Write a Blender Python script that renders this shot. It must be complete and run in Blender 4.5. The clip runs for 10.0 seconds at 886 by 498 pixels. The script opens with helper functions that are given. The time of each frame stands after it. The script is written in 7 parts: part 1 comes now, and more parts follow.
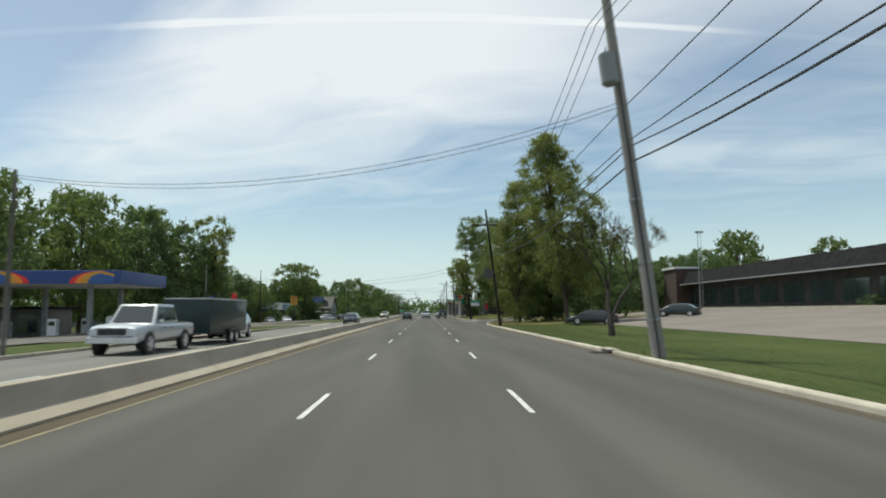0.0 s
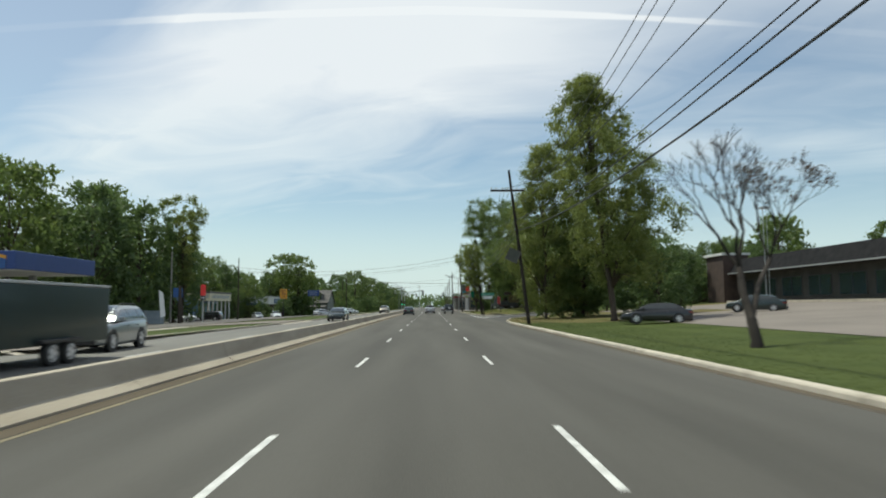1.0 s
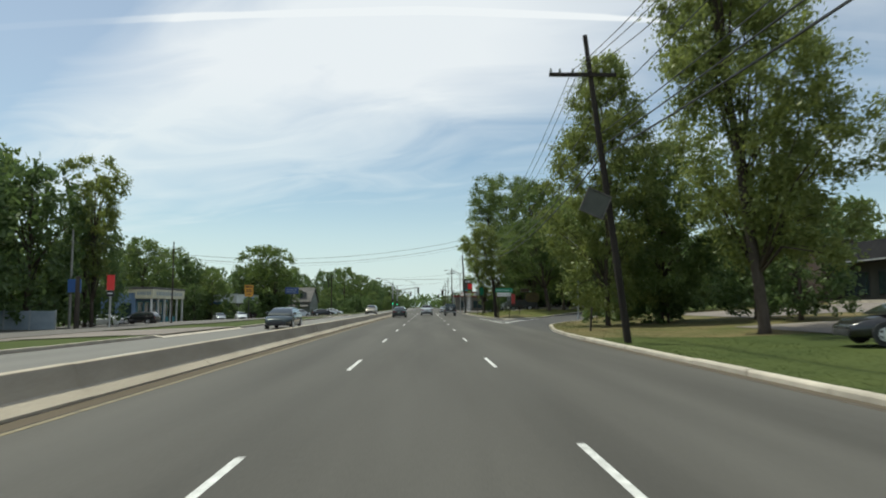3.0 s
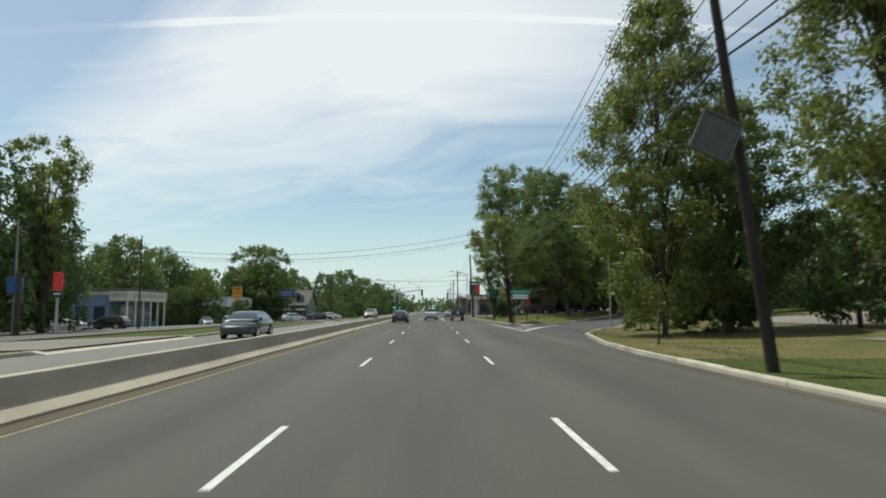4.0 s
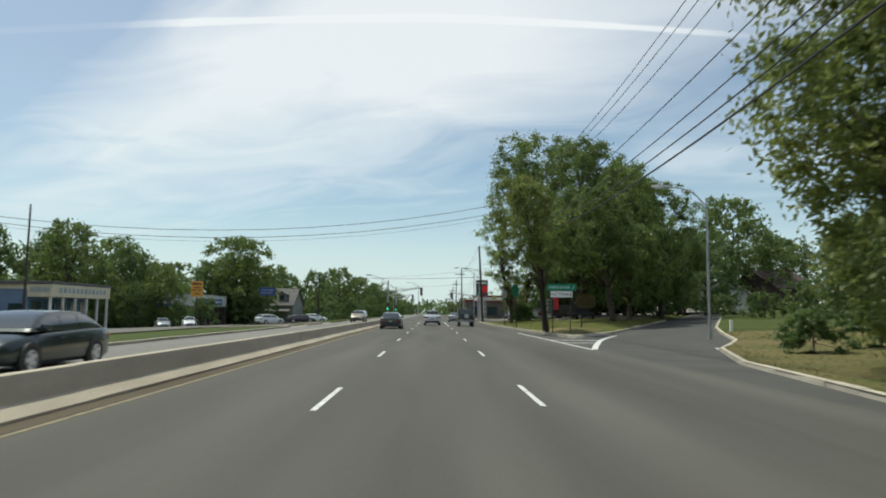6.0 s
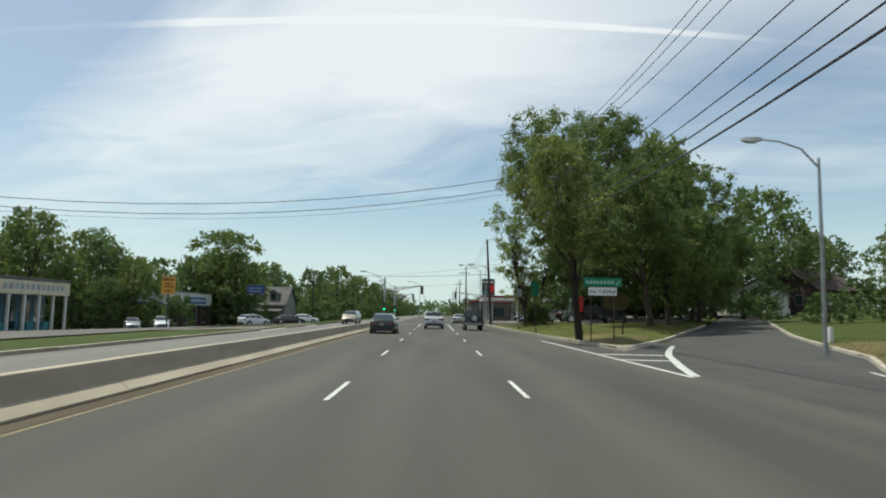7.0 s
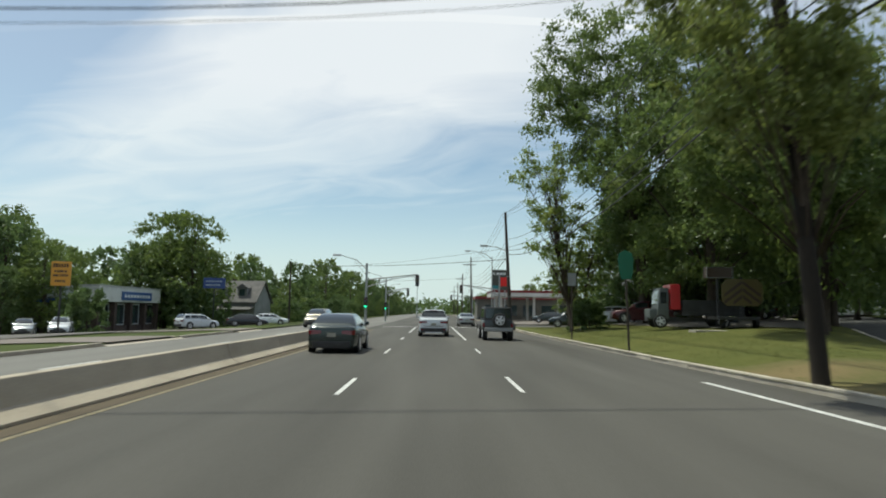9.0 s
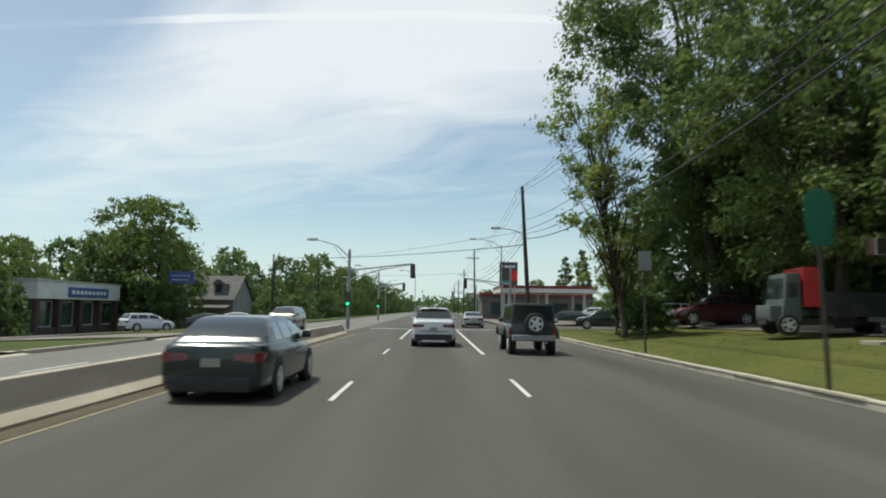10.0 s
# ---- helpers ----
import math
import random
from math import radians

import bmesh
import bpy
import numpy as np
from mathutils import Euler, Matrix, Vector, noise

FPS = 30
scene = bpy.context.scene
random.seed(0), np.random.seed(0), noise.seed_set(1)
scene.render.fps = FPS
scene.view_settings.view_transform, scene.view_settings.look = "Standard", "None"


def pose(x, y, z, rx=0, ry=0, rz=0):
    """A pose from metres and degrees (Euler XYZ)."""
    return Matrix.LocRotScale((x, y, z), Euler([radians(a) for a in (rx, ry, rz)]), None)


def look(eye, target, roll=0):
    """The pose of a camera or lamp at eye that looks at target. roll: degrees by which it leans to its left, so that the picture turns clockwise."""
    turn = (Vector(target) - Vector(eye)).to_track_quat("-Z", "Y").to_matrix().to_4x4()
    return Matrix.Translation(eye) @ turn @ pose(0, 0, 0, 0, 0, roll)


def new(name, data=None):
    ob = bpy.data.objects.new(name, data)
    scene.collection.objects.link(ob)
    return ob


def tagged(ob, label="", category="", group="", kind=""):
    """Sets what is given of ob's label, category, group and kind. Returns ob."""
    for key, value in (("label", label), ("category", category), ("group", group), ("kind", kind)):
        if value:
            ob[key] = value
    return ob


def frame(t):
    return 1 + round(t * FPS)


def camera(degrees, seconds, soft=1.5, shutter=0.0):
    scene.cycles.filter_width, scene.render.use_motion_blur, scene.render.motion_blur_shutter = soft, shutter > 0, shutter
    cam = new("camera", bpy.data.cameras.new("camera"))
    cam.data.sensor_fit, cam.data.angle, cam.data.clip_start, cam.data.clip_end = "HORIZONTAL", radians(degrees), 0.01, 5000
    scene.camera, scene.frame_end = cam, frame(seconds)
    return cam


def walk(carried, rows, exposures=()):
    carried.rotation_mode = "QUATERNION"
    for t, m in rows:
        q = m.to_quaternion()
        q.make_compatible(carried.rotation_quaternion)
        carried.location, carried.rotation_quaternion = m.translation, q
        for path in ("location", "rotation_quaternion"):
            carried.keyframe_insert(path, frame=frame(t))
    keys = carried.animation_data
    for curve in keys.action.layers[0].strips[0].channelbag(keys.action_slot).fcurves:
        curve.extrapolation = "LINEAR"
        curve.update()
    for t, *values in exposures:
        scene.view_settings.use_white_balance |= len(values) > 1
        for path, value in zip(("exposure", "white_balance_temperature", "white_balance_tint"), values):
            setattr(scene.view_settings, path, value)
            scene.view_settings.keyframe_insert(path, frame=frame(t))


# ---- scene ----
cam = camera(67.2, 10.0, soft=1.9, shutter=0.4)
PATH = [
    (0, (0.092, -10.2, 1.59), (0.142, -8.21, 1.776), -0.2),
    (0.5, (0.08, -1.532, 1.61), (0.124, 0.459, 1.790), -0.2),
    (1, (0.12, 6.853, 1.58), (0.157, 8.845, 1.749), -0.3),
    (1.5, (0.065, 14.556, 1.56), (0.096, 16.551, 1.704), -0.3),
    (2, (0.05, 21.208, 1.535), (0.099, 23.201, 1.691), -0.1),
    (2.5, (0.06, 27.184, 1.53), (0.11, 29.177, 1.694), -0.1),
    (4, (0.071, 43.05, 1.49), (0.104, 45.041, 1.672), 0.0),
    (4.5, (0.010, 48.009, 1.49), (0.040, 50.0, 1.676), 0.1),
    (5, (-0.040, 52.733, 1.47), (-0.011, 54.724, 1.658), 0.1),
    (5.5, (-0.070, 57.733, 1.47), (-0.039, 59.723, 1.658), 0.3),
    (7, (0.03, 73.698, 1.513), (0.051, 75.688, 1.705), 1.0),
    (7.5, (0.03, 79.2, 1.515), (0.049, 81.191, 1.707), 1.0),
    (8, (-0.080, 85.233, 1.53), (-0.058, 87.224, 1.721), 1.0),
    (8.5, (-0.060, 91.163, 1.525), (-0.038, 93.154, 1.714), 1.0),
    (9, (-0.020, 97.162, 1.56), (0.003, 99.153, 1.747), 0.9),
    (9.5, (0.002, 103.656, 1.575), (0.026, 105.647, 1.76), 0.9),
    (10, (-0.05, 110.19, 1.59), (-0.025, 112.181, 1.771), 0.8),
]
walk(cam, [(t, look(eye, target, roll)) for t, eye, target, roll in PATH], [(0, 0.0, 6620, -2.0), (10, 0.0, 6620, -2.0)])

# ---- light ----
SUN_EL, SUN_AZ = radians(67), radians(-62)          # azimuth from +y, positive towards +x
world = bpy.data.worlds.new("sky_world")
scene.world = world
world.use_nodes = True
wn, wl = world.node_tree.nodes, world.node_tree.links
wn.clear()
w_out, w_bg, w_cloud, w_mix = wn.new("ShaderNodeOutputWorld"), wn.new("ShaderNodeBackground"), wn.new("ShaderNodeBackground"), wn.new("ShaderNodeMixShader")
w_sky = wn.new("ShaderNodeTexSky")
w_sky.sky_type, w_sky.sun_disc, w_sky.sun_elevation, w_sky.sun_rotation = "NISHITA", False, SUN_EL, SUN_AZ
w_sky.air_density, w_sky.dust_density, w_sky.ozone_density = 1.0, 0.4, 1.2
w_bg.inputs["Strength"].default_value = 0.115
w_cloud.inputs["Strength"].default_value = 1.0
w_geo, w_sep = wn.new("ShaderNodeTexCoord"), wn.new("ShaderNodeSeparateXYZ")
wl.new(w_geo.outputs["Generated"], w_sep.inputs[0])
w_tone = wn.new("ShaderNodeValToRGB")
w_tone.color_ramp.elements[0].position, w_tone.color_ramp.elements[0].color = 0.0, (0.64, 0.77, 0.87, 1)
w_tone.color_ramp.elements[1].position, w_tone.color_ramp.elements[1].color = 0.32, (0.9, 0.895, 0.985, 1)
wl.new(w_sep.outputs[2], w_tone.inputs[0])
wl.new(w_tone.outputs[0], w_cloud.inputs["Color"])


def wmath(op, a, b=0.0, c=0.0):
    n = wn.new("ShaderNodeMath")
    n.operation = op
    for i, q in enumerate((a, b, c)):
        if isinstance(q, (int, float)):
            n.inputs[i].default_value = q
        else:
            wl.new(q, n.inputs[i])
    return n.outputs[0]


def wramp(fac, stops):
    n = wn.new("ShaderNodeValToRGB")
    while len(n.color_ramp.elements) < len(stops):
        n.color_ramp.elements.new(0.5)
    for e, (p, k) in zip(n.color_ramp.elements, stops):
        e.position, e.color = p, (k, k, k, 1)
    wl.new(fac, n.inputs[0])
    return n.outputs[0]


up = wmath("ADD", wmath("MAXIMUM", w_sep.outputs[2], 0.0), 0.12)
cu, cv = wmath("DIVIDE", w_sep.outputs[0], up), wmath("DIVIDE", w_sep.outputs[1], up)
w_comb = wn.new("ShaderNodeCombineXYZ")
wl.new(wmath("MULTIPLY_ADD", cv, -0.35, wmath("MULTIPLY", cu, 0.75)), w_comb.inputs[0])
wl.new(wmath("MULTIPLY_ADD", cu, 0.6, wmath("MULTIPLY", cv, 1.5)), w_comb.inputs[1])
veil, wisp = wn.new("ShaderNodeTexNoise"), wn.new("ShaderNodeTexNoise")
for n, sc, det, dist in ((veil, 0.62, 3.0, 0.5), (wisp, 1.7, 8.0, 1.3)):
    n.inputs["Scale"].default_value, n.inputs["Detail"].default_value, n.inputs["Distortion"].default_value = sc, det, dist
    wl.new(w_comb.outputs[0], n.inputs["Vector"])
veil_f = wramp(veil.outputs[0], ((0.30, 0.1), (0.56, 1.0)))
wisp_f = wramp(wisp.outputs[0], ((0.30, 0.8), (0.72, 1.0)))
# thin bright trail of ice cloud high up ahead
trail = wmath("ABSOLUTE", wmath("SUBTRACT", wmath("MULTIPLY_ADD", wmath("ABSOLUTE", cu), -0.03, cv), 1.70))
trail_n = wmath("MULTIPLY", wisp.outputs[0], 0.022)
trail_f = wramp(wmath("SUBTRACT", trail, trail_n), ((0.0, 0.36), (0.01, 0.0)))
# the veil is thick high up and thins towards the horizon
high = wramp(w_sep.outputs[2], ((0.12, 0.0), (0.36, 0.75)))
haze = wramp(w_sep.outputs[2], ((0.0, 0.9), (0.06, 0.58), (0.13, 0.22), (0.2, 0.06)))
# ahead: a broad bright sheet of cirrus that sweeps from low on the left to high in the middle, with clear sky below it and beyond its edges
fore = wmath("MAXIMUM", w_sep.outputs[1], 0.08)
su, sv = wmath("DIVIDE", w_sep.outputs[0], fore), wmath("DIVIDE", w_sep.outputs[2], fore)
rag = wmath("MULTIPLY", wmath("SUBTRACT", wisp.outputs[0], 0.5), 0.26)
rag_low = wmath("MULTIPLY", wmath("SUBTRACT", veil.outputs[0], 0.5), 0.1)
above = wmath("ADD", wmath("SUBTRACT", sv, wmath("MULTIPLY_ADD", su, 0.26, 0.235)), wmath("ADD", rag, rag_low))
below = wmath("ADD", wmath("SUBTRACT", wmath("MULTIPLY_ADD", su, 0.9, 0.77), sv), rag)
sheet = wmath("MULTIPLY", wramp(wmath("ADD", above, 0.5), ((0.42, 0.0), (0.52, 0.55), (0.64, 1.0))), wramp(wmath("ADD", below, 0.5), ((0.4, 0.25), (0.6, 1.0))))
sheet = wmath("MULTIPLY", sheet, wramp(wmath("MULTIPLY_ADD", rag, 0.6, su), ((0.1, 1.0), (0.32, 0.74), (0.55, 0.52))))
bank = wmath("ADD", wmath("ABSOLUTE", wmath("SUBTRACT", sv, 0.245)), wmath("MULTIPLY", rag, 0.45))
bank = wmath("MULTIPLY", wramp(bank, ((0.0, 0.62), (0.06, 0.0))), wramp(su, ((0.26, 0.0), (0.36, 1.0))))
ahead = wramp(w_sep.outputs[1], ((0.3, 0.0), (0.55, 1.0)))
sheet_f = wmath("MULTIPLY", wmath("MAXIMUM", sheet, bank), ahead)
round_f = wmath("MULTIPLY", wmath("MULTIPLY", wmath("MULTIPLY", veil_f, wisp_f), high), wmath("SUBTRACT", 1.0, ahead))
thin_f = wmath("MULTIPLY", wramp(wisp.outputs[0], ((0.36, 0.1), (0.7, 0.36))), ahead)
cloud_f = wmath("MAXIMUM", wmath("MAXIMUM", round_f, thin_f), wmath("MULTIPLY", sheet_f, 0.97))
cloud_f = wmath("MAXIMUM", cloud_f, haze)
trail_f = wmath("MULTIPLY", trail_f, wramp(wmath("ABSOLUTE", wmath("SUBTRACT", su, 0.0)), ((0.38, 1.0), (0.52, 0.15))))
w_add = wmath("MINIMUM", wmath("ADD", wmath("MULTIPLY", cloud_f, 0.95), trail_f), 0.99)
wl.new(w_add, w_mix.inputs[0])
wl.new(w_sky.outputs[0], w_bg.inputs[0])
wl.new(w_bg.outputs[0], w_mix.inputs[1])
wl.new(w_cloud.outputs[0], w_mix.inputs[2])
wl.new(w_mix.outputs[0], w_out.inputs[0])
sun = new("sun", bpy.data.lights.new("sun", "SUN"))
sun.data.energy, sun.data.angle, sun.data.color = 4.1, radians(0.6), (1.0, 0.95, 0.87)
to_sun = Vector((math.sin(SUN_AZ) * math.cos(SUN_EL), math.cos(SUN_AZ) * math.cos(SUN_EL), math.sin(SUN_EL)))
sun.matrix_world = look(to_sun * 200, (0, 0, 0))
scene.view_settings.exposure = 0.0

# ---- materials ----


def material(name, a, b, rough=0.7, scale=3.0, fine=40.0, bump=0.1, metal=0.0, spread=0.5, random_tint=0.0, spec=0.5, axis=(1, 1, 1), island=False):
    """Two colours mixed by broad stains and fine grain, with relief."""
    m = bpy.data.materials.new(name)
    m.use_nodes = True
    n, l = m.node_tree.nodes, m.node_tree.links
    p = n["Principled BSDF"]
    tc, mp = n.new("ShaderNodeTexCoord"), n.new("ShaderNodeMapping")
    mp.inputs["Scale"].default_value = axis
    geo = n.new("ShaderNodeNewGeometry")
    l.new(geo.outputs["Position"], mp.inputs[0])
    big, small = n.new("ShaderNodeTexNoise"), n.new("ShaderNodeTexNoise")
    for t, s, d in ((big, scale, 4.0), (small, fine, 3.0)):
        t.inputs["Scale"].default_value, t.inputs["Detail"].default_value = s, d
        l.new(mp.outputs[0], t.inputs["Vector"])
    add = n.new("ShaderNodeMath")
    add.operation = "MULTIPLY_ADD"
    l.new(small.outputs[0], add.inputs[0])
    add.inputs[1].default_value = 0.45
    l.new(big.outputs[0], add.inputs[2])
    ramp = n.new("ShaderNodeMapRange")
    ramp.inputs["From Min"].default_value, ramp.inputs["From Max"].default_value = 0.72 - spread / 2, 0.72 + spread / 2
    l.new(add.outputs[0], ramp.inputs[0])
    mix = n.new("ShaderNodeMix")
    mix.data_type = "RGBA"
    l.new(ramp.outputs[0], mix.inputs[0])
    mix.inputs[6].default_value, mix.inputs[7].default_value = (*a, 1), (*b, 1)
    colour = mix.outputs[2]
    if random_tint:
        hsv = n.new("ShaderNodeHueSaturation")
        info = n.new("ShaderNodeObjectInfo")
        mr = n.new("ShaderNodeMapRange")
        mr.inputs["To Min"].default_value, mr.inputs["To Max"].default_value = 1 - random_tint, 1 + random_tint
        l.new(geo.outputs["Random Per Island"] if island else info.outputs["Random"], mr.inputs[0])
        l.new(mr.outputs[0], hsv.inputs["Value"])
        l.new(colour, hsv.inputs["Color"])
        colour = hsv.outputs[0]
    l.new(colour, p.inputs["Base Color"])
    p.inputs["Roughness"].default_value, p.inputs["Metallic"].default_value = rough, metal
    p.inputs["Specular IOR Level"].default_value = spec
    if bump:
        bp = n.new("ShaderNodeBump")
        bp.inputs["Strength"].default_value, bp.inputs["Distance"].default_value = bump, 0.02
        l.new(add.outputs[0], bp.inputs["Height"])
        l.new(bp.outputs[0], p.inputs["Normal"])
    return m


def leaf_material(name, dark, light, yellow):
    m = bpy.data.materials.new(name)
    m.use_nodes = True
    n, l = m.node_tree.nodes, m.node_tree.links
    n.clear()
    out, dif, tra, glo = n.new("ShaderNodeOutputMaterial"), n.new("ShaderNodeBsdfDiffuse"), n.new("ShaderNodeBsdfTranslucent"), n.new("ShaderNodeBsdfGlossy")
    geo, ramp, noi = n.new("ShaderNodeNewGeometry"), n.new("ShaderNodeValToRGB"), n.new("ShaderNodeTexNoise")
    noi.inputs["Scale"].default_value = 0.45
    l.new(geo.outputs["Position"], noi.inputs["Vector"])
    av = n.new("ShaderNodeMath")
    av.operation = "MULTIPLY_ADD"
    l.new(geo.outputs["Random Per Island"], av.inputs[0])
    av.inputs[1].default_value = 0.16
    half = n.new("ShaderNodeMath")
    half.operation = "MULTIPLY_ADD"
    l.new(noi.outputs[0], half.inputs[0])
    half.inputs[1].default_value, half.inputs[2].default_value = 1.4, -0.34
    l.new(half.outputs[0], av.inputs[2])
    l.new(av.outputs[0], ramp.inputs[0])
    e = ramp.color_ramp.elements
    e[0].position, e[0].color, e[1].position, e[1].color = 0.1, (*dark, 1), 0.95, (*yellow, 1)
    mid = e.new(0.5)
    mid.color = (*light, 1)
    m1, m2 = n.new("ShaderNodeMixShader"), n.new("ShaderNodeMixShader")
    m1.inputs[0].default_value, m2.inputs[0].default_value = 0.56, 0.03
    glo.inputs["Roughness"].default_value = 0.45
    for s in (dif, tra):
        l.new(ramp.outputs[0], s.inputs[0])
    l.new(dif.outputs[0], m1.inputs[1]), l.new(tra.outputs[0], m1.inputs[2])
    l.new(m1.outputs[0], m2.inputs[1]), l.new(glo.outputs[0], m2.inputs[2])
    l.new(m2.outputs[0], out.inputs[0])
    return m


def paint(name, colour, rough=0.3, metal=0.0, coat=0.6):
    m = bpy.data.materials.new(name)
    m.use_nodes = True
    n, l = m.node_tree.nodes, m.node_tree.links
    p = n["Principled BSDF"]
    noi, hsv, mr, geo = n.new("ShaderNodeTexNoise"), n.new("ShaderNodeHueSaturation"), n.new("ShaderNodeMapRange"), n.new("ShaderNodeTexCoord")
    l.new(geo.outputs["Object"], noi.inputs["Vector"])
    noi.inputs["Scale"].default_value, noi.inputs["Detail"].default_value = 2.2, 5.0
    mr.inputs["To Min"].default_value, mr.inputs["To Max"].default_value = 0.88, 1.1
    l.new(noi.outputs[0], mr.inputs[0]), l.new(mr.outputs[0], hsv.inputs["Value"])
    hsv.inputs["Color"].default_value = (*colour, 1)
    l.new(hsv.outputs[0], p.inputs["Base Color"])
    p.inputs["Roughness"].default_value, p.inputs["Metallic"].default_value, p.inputs["Coat Weight"].default_value = rough, metal, coat
    p.inputs["Coat Roughness"].default_value = 0.08
    return m


def lamp_material(name, colour, strength):
    m = bpy.data.materials.new(name)
    m.use_nodes = True
    p = m.node_tree.nodes["Principled BSDF"]
    p.inputs["Base Color"].default_value, p.inputs["Emission Color"].default_value = (*colour, 1), (*colour, 1)
    p.inputs["Emission Strength"].default_value = strength
    return m


ASPHALT = material("asphalt", (0.053, 0.0495, 0.0425), (0.094, 0.089, 0.078), 0.85, 0.35, 55, 0.25, spread=0.45, axis=(1.6, 0.12, 1), spec=0.3)


def wheel_tracks(m, lane=3.66, depth=0.055):
    """Paler bands where tyres polish the lanes, darker oil drip between them."""
    n, l = m.node_tree.nodes, m.node_tree.links
    p = n["Principled BSDF"]
    src = p.inputs["Base Color"].links[0].from_socket
    geo, sep, noi = n.new("ShaderNodeNewGeometry"), n.new("ShaderNodeSeparateXYZ"), n.new("ShaderNodeTexNoise")
    l.new(geo.outputs["Position"], sep.inputs[0])
    mp = n.new("ShaderNodeMapping")
    mp.inputs["Scale"].default_value = (0.25, 0.02, 1)
    l.new(geo.outputs["Position"], mp.inputs[0])
    l.new(mp.outputs[0], noi.inputs["Vector"])
    noi.inputs["Scale"].default_value = 1.5
    wob = n.new("ShaderNodeMath")
    wob.operation = "MULTIPLY_ADD"
    l.new(noi.outputs[0], wob.inputs[0])
    wob.inputs[1].default_value = 0.5
    l.new(sep.outputs[0], wob.inputs[2])
    ang, cs, val = n.new("ShaderNodeMath"), n.new("ShaderNodeMath"), n.new("ShaderNodeMath")
    ang.operation, cs.operation, val.operation = "MULTIPLY_ADD", "COSINE", "MULTIPLY_ADD"
    k = 2 * math.pi / (lane / 2)
    l.new(wob.outputs[0], ang.inputs[0])
    ang.inputs[1].default_value, ang.inputs[2].default_value = k, -k * (lane / 4 + 0.25)
    l.new(ang.outputs[0], cs.inputs[0])
    l.new(cs.outputs[0], val.inputs[0])
    val.inputs[1].default_value, val.inputs[2].default_value = depth, 1.0
    hsv = n.new("ShaderNodeHueSaturation")
    l.new(src, hsv.inputs["Color"])
    l.new(val.outputs[0], hsv.inputs["Value"])
    l.new(hsv.outputs[0], p.inputs["Base Color"])


wheel_tracks(ASPHALT)
LOT_BEIGE = material("lot_beige", (0.155, 0.134, 0.118), (0.215, 0.188, 0.165), 0.9, 0.2, 40, 0.2, spec=0.3)
LOT_GREY = material("lot_grey", (0.09, 0.085, 0.077), (0.15, 0.14, 0.127), 0.9, 0.25, 40, 0.2, spec=0.3)
GUTTER = material("gutter_dirt", (0.075, 0.062, 0.045), (0.13, 0.108, 0.08), 0.95, 0.8, 30, 0.3, spread=0.7, axis=(2, 0.2, 1), spec=0.1)
DRY_BLADES = material("dry_grass_blades", (0.075, 0.092, 0.028), (0.17, 0.135, 0.066), 0.9, 0.28, 6, 0.0, spec=0.1, random_tint=0.06, island=True)
OLD_ASPHALT = material("old_asphalt", (0.135, 0.12, 0.104), (0.21, 0.185, 0.16), 0.9, 0.25, 40, 0.2, spec=0.3)
RAMP_ASPHALT = material("ramp_asphalt", (0.05, 0.0485, 0.046), (0.078, 0.075, 0.07), 0.85, 0.5, 55, 0.25, spec=0.3)
# paler asphalt mix that stands in for sun glare on the oncoming lanes
FAR_ASPHALT = material("glare_asphalt", (0.115, 0.11, 0.098), (0.175, 0.168, 0.15), 0.8, 0.35, 50, 0.2, spread=0.5, axis=(1.6, 0.12, 1), spec=0.4)
CONCRETE = material("concrete", (0.26, 0.24, 0.2), (0.4, 0.365, 0.31), 0.85, 0.8, 30, 0.25, random_tint=0.08)
BARRIER = material("barrier_concrete", (0.31, 0.265, 0.2), (0.45, 0.395, 0.31), 0.85, 0.7, 25, 0.25, random_tint=0.05, axis=(1, 0.5, 2))
KERB = material("kerb_concrete", (0.32, 0.285, 0.23), (0.5, 0.45, 0.37), 0.85, 1.2, 30, 0.3, random_tint=0.1)
GRASS = material("grass_ground", (0.043, 0.06, 0.018), (0.073, 0.09, 0.027), 0.95, 0.25, 14, 0.2, spread=0.6, spec=0.1)
ISLAND_GRASS = material("island_grass_ground", (0.07, 0.082, 0.023), (0.112, 0.114, 0.035), 0.95, 0.25, 14, 0.2, spread=0.6, spec=0.1)
ISLAND_BLADES = material("island_blades", (0.074, 0.09, 0.025), (0.122, 0.128, 0.04), 0.9, 0.25, 6, 0.0, spec=0.1, random_tint=0.06, island=True)
DRY_GRASS = material("dry_grass", (0.068, 0.086, 0.026), (0.17, 0.13, 0.066), 0.95, 0.28, 9, 0.6, spec=0.1)
BLADES = material("grass_blades", (0.049, 0.068, 0.02), (0.081, 0.1, 0.03), 0.9, 0.25, 6, 0.0, spec=0.1, random_tint=0.05, island=True)
SOIL = material("soil", (0.09, 0.065, 0.045), (0.15, 0.115, 0.08), 0.95, 1.5, 20, 0.6, spec=0.1)
WHITE_PAINT = material("road_paint_white", (0.36, 0.36, 0.34), (0.7, 0.7, 0.67), 0.7, 6, 40, 0.15, spread=0.4)
YELLOW_PAINT = material("road_paint_yellow", (0.1, 0.088, 0.06), (0.27, 0.215, 0.1), 0.7, 4, 40, 0.15)
DARK_BARK = material("dark_bark", (0.022, 0.02, 0.018), (0.06, 0.052, 0.046), 0.95, 2.0, 18, 0.8, axis=(1, 1, 0.25), spec=0.1)
BARK = material("bark", (0.05, 0.04, 0.032), (0.13, 0.105, 0.085), 0.95, 2.0, 18, 0.8, axis=(1, 1, 0.25), spec=0.1)
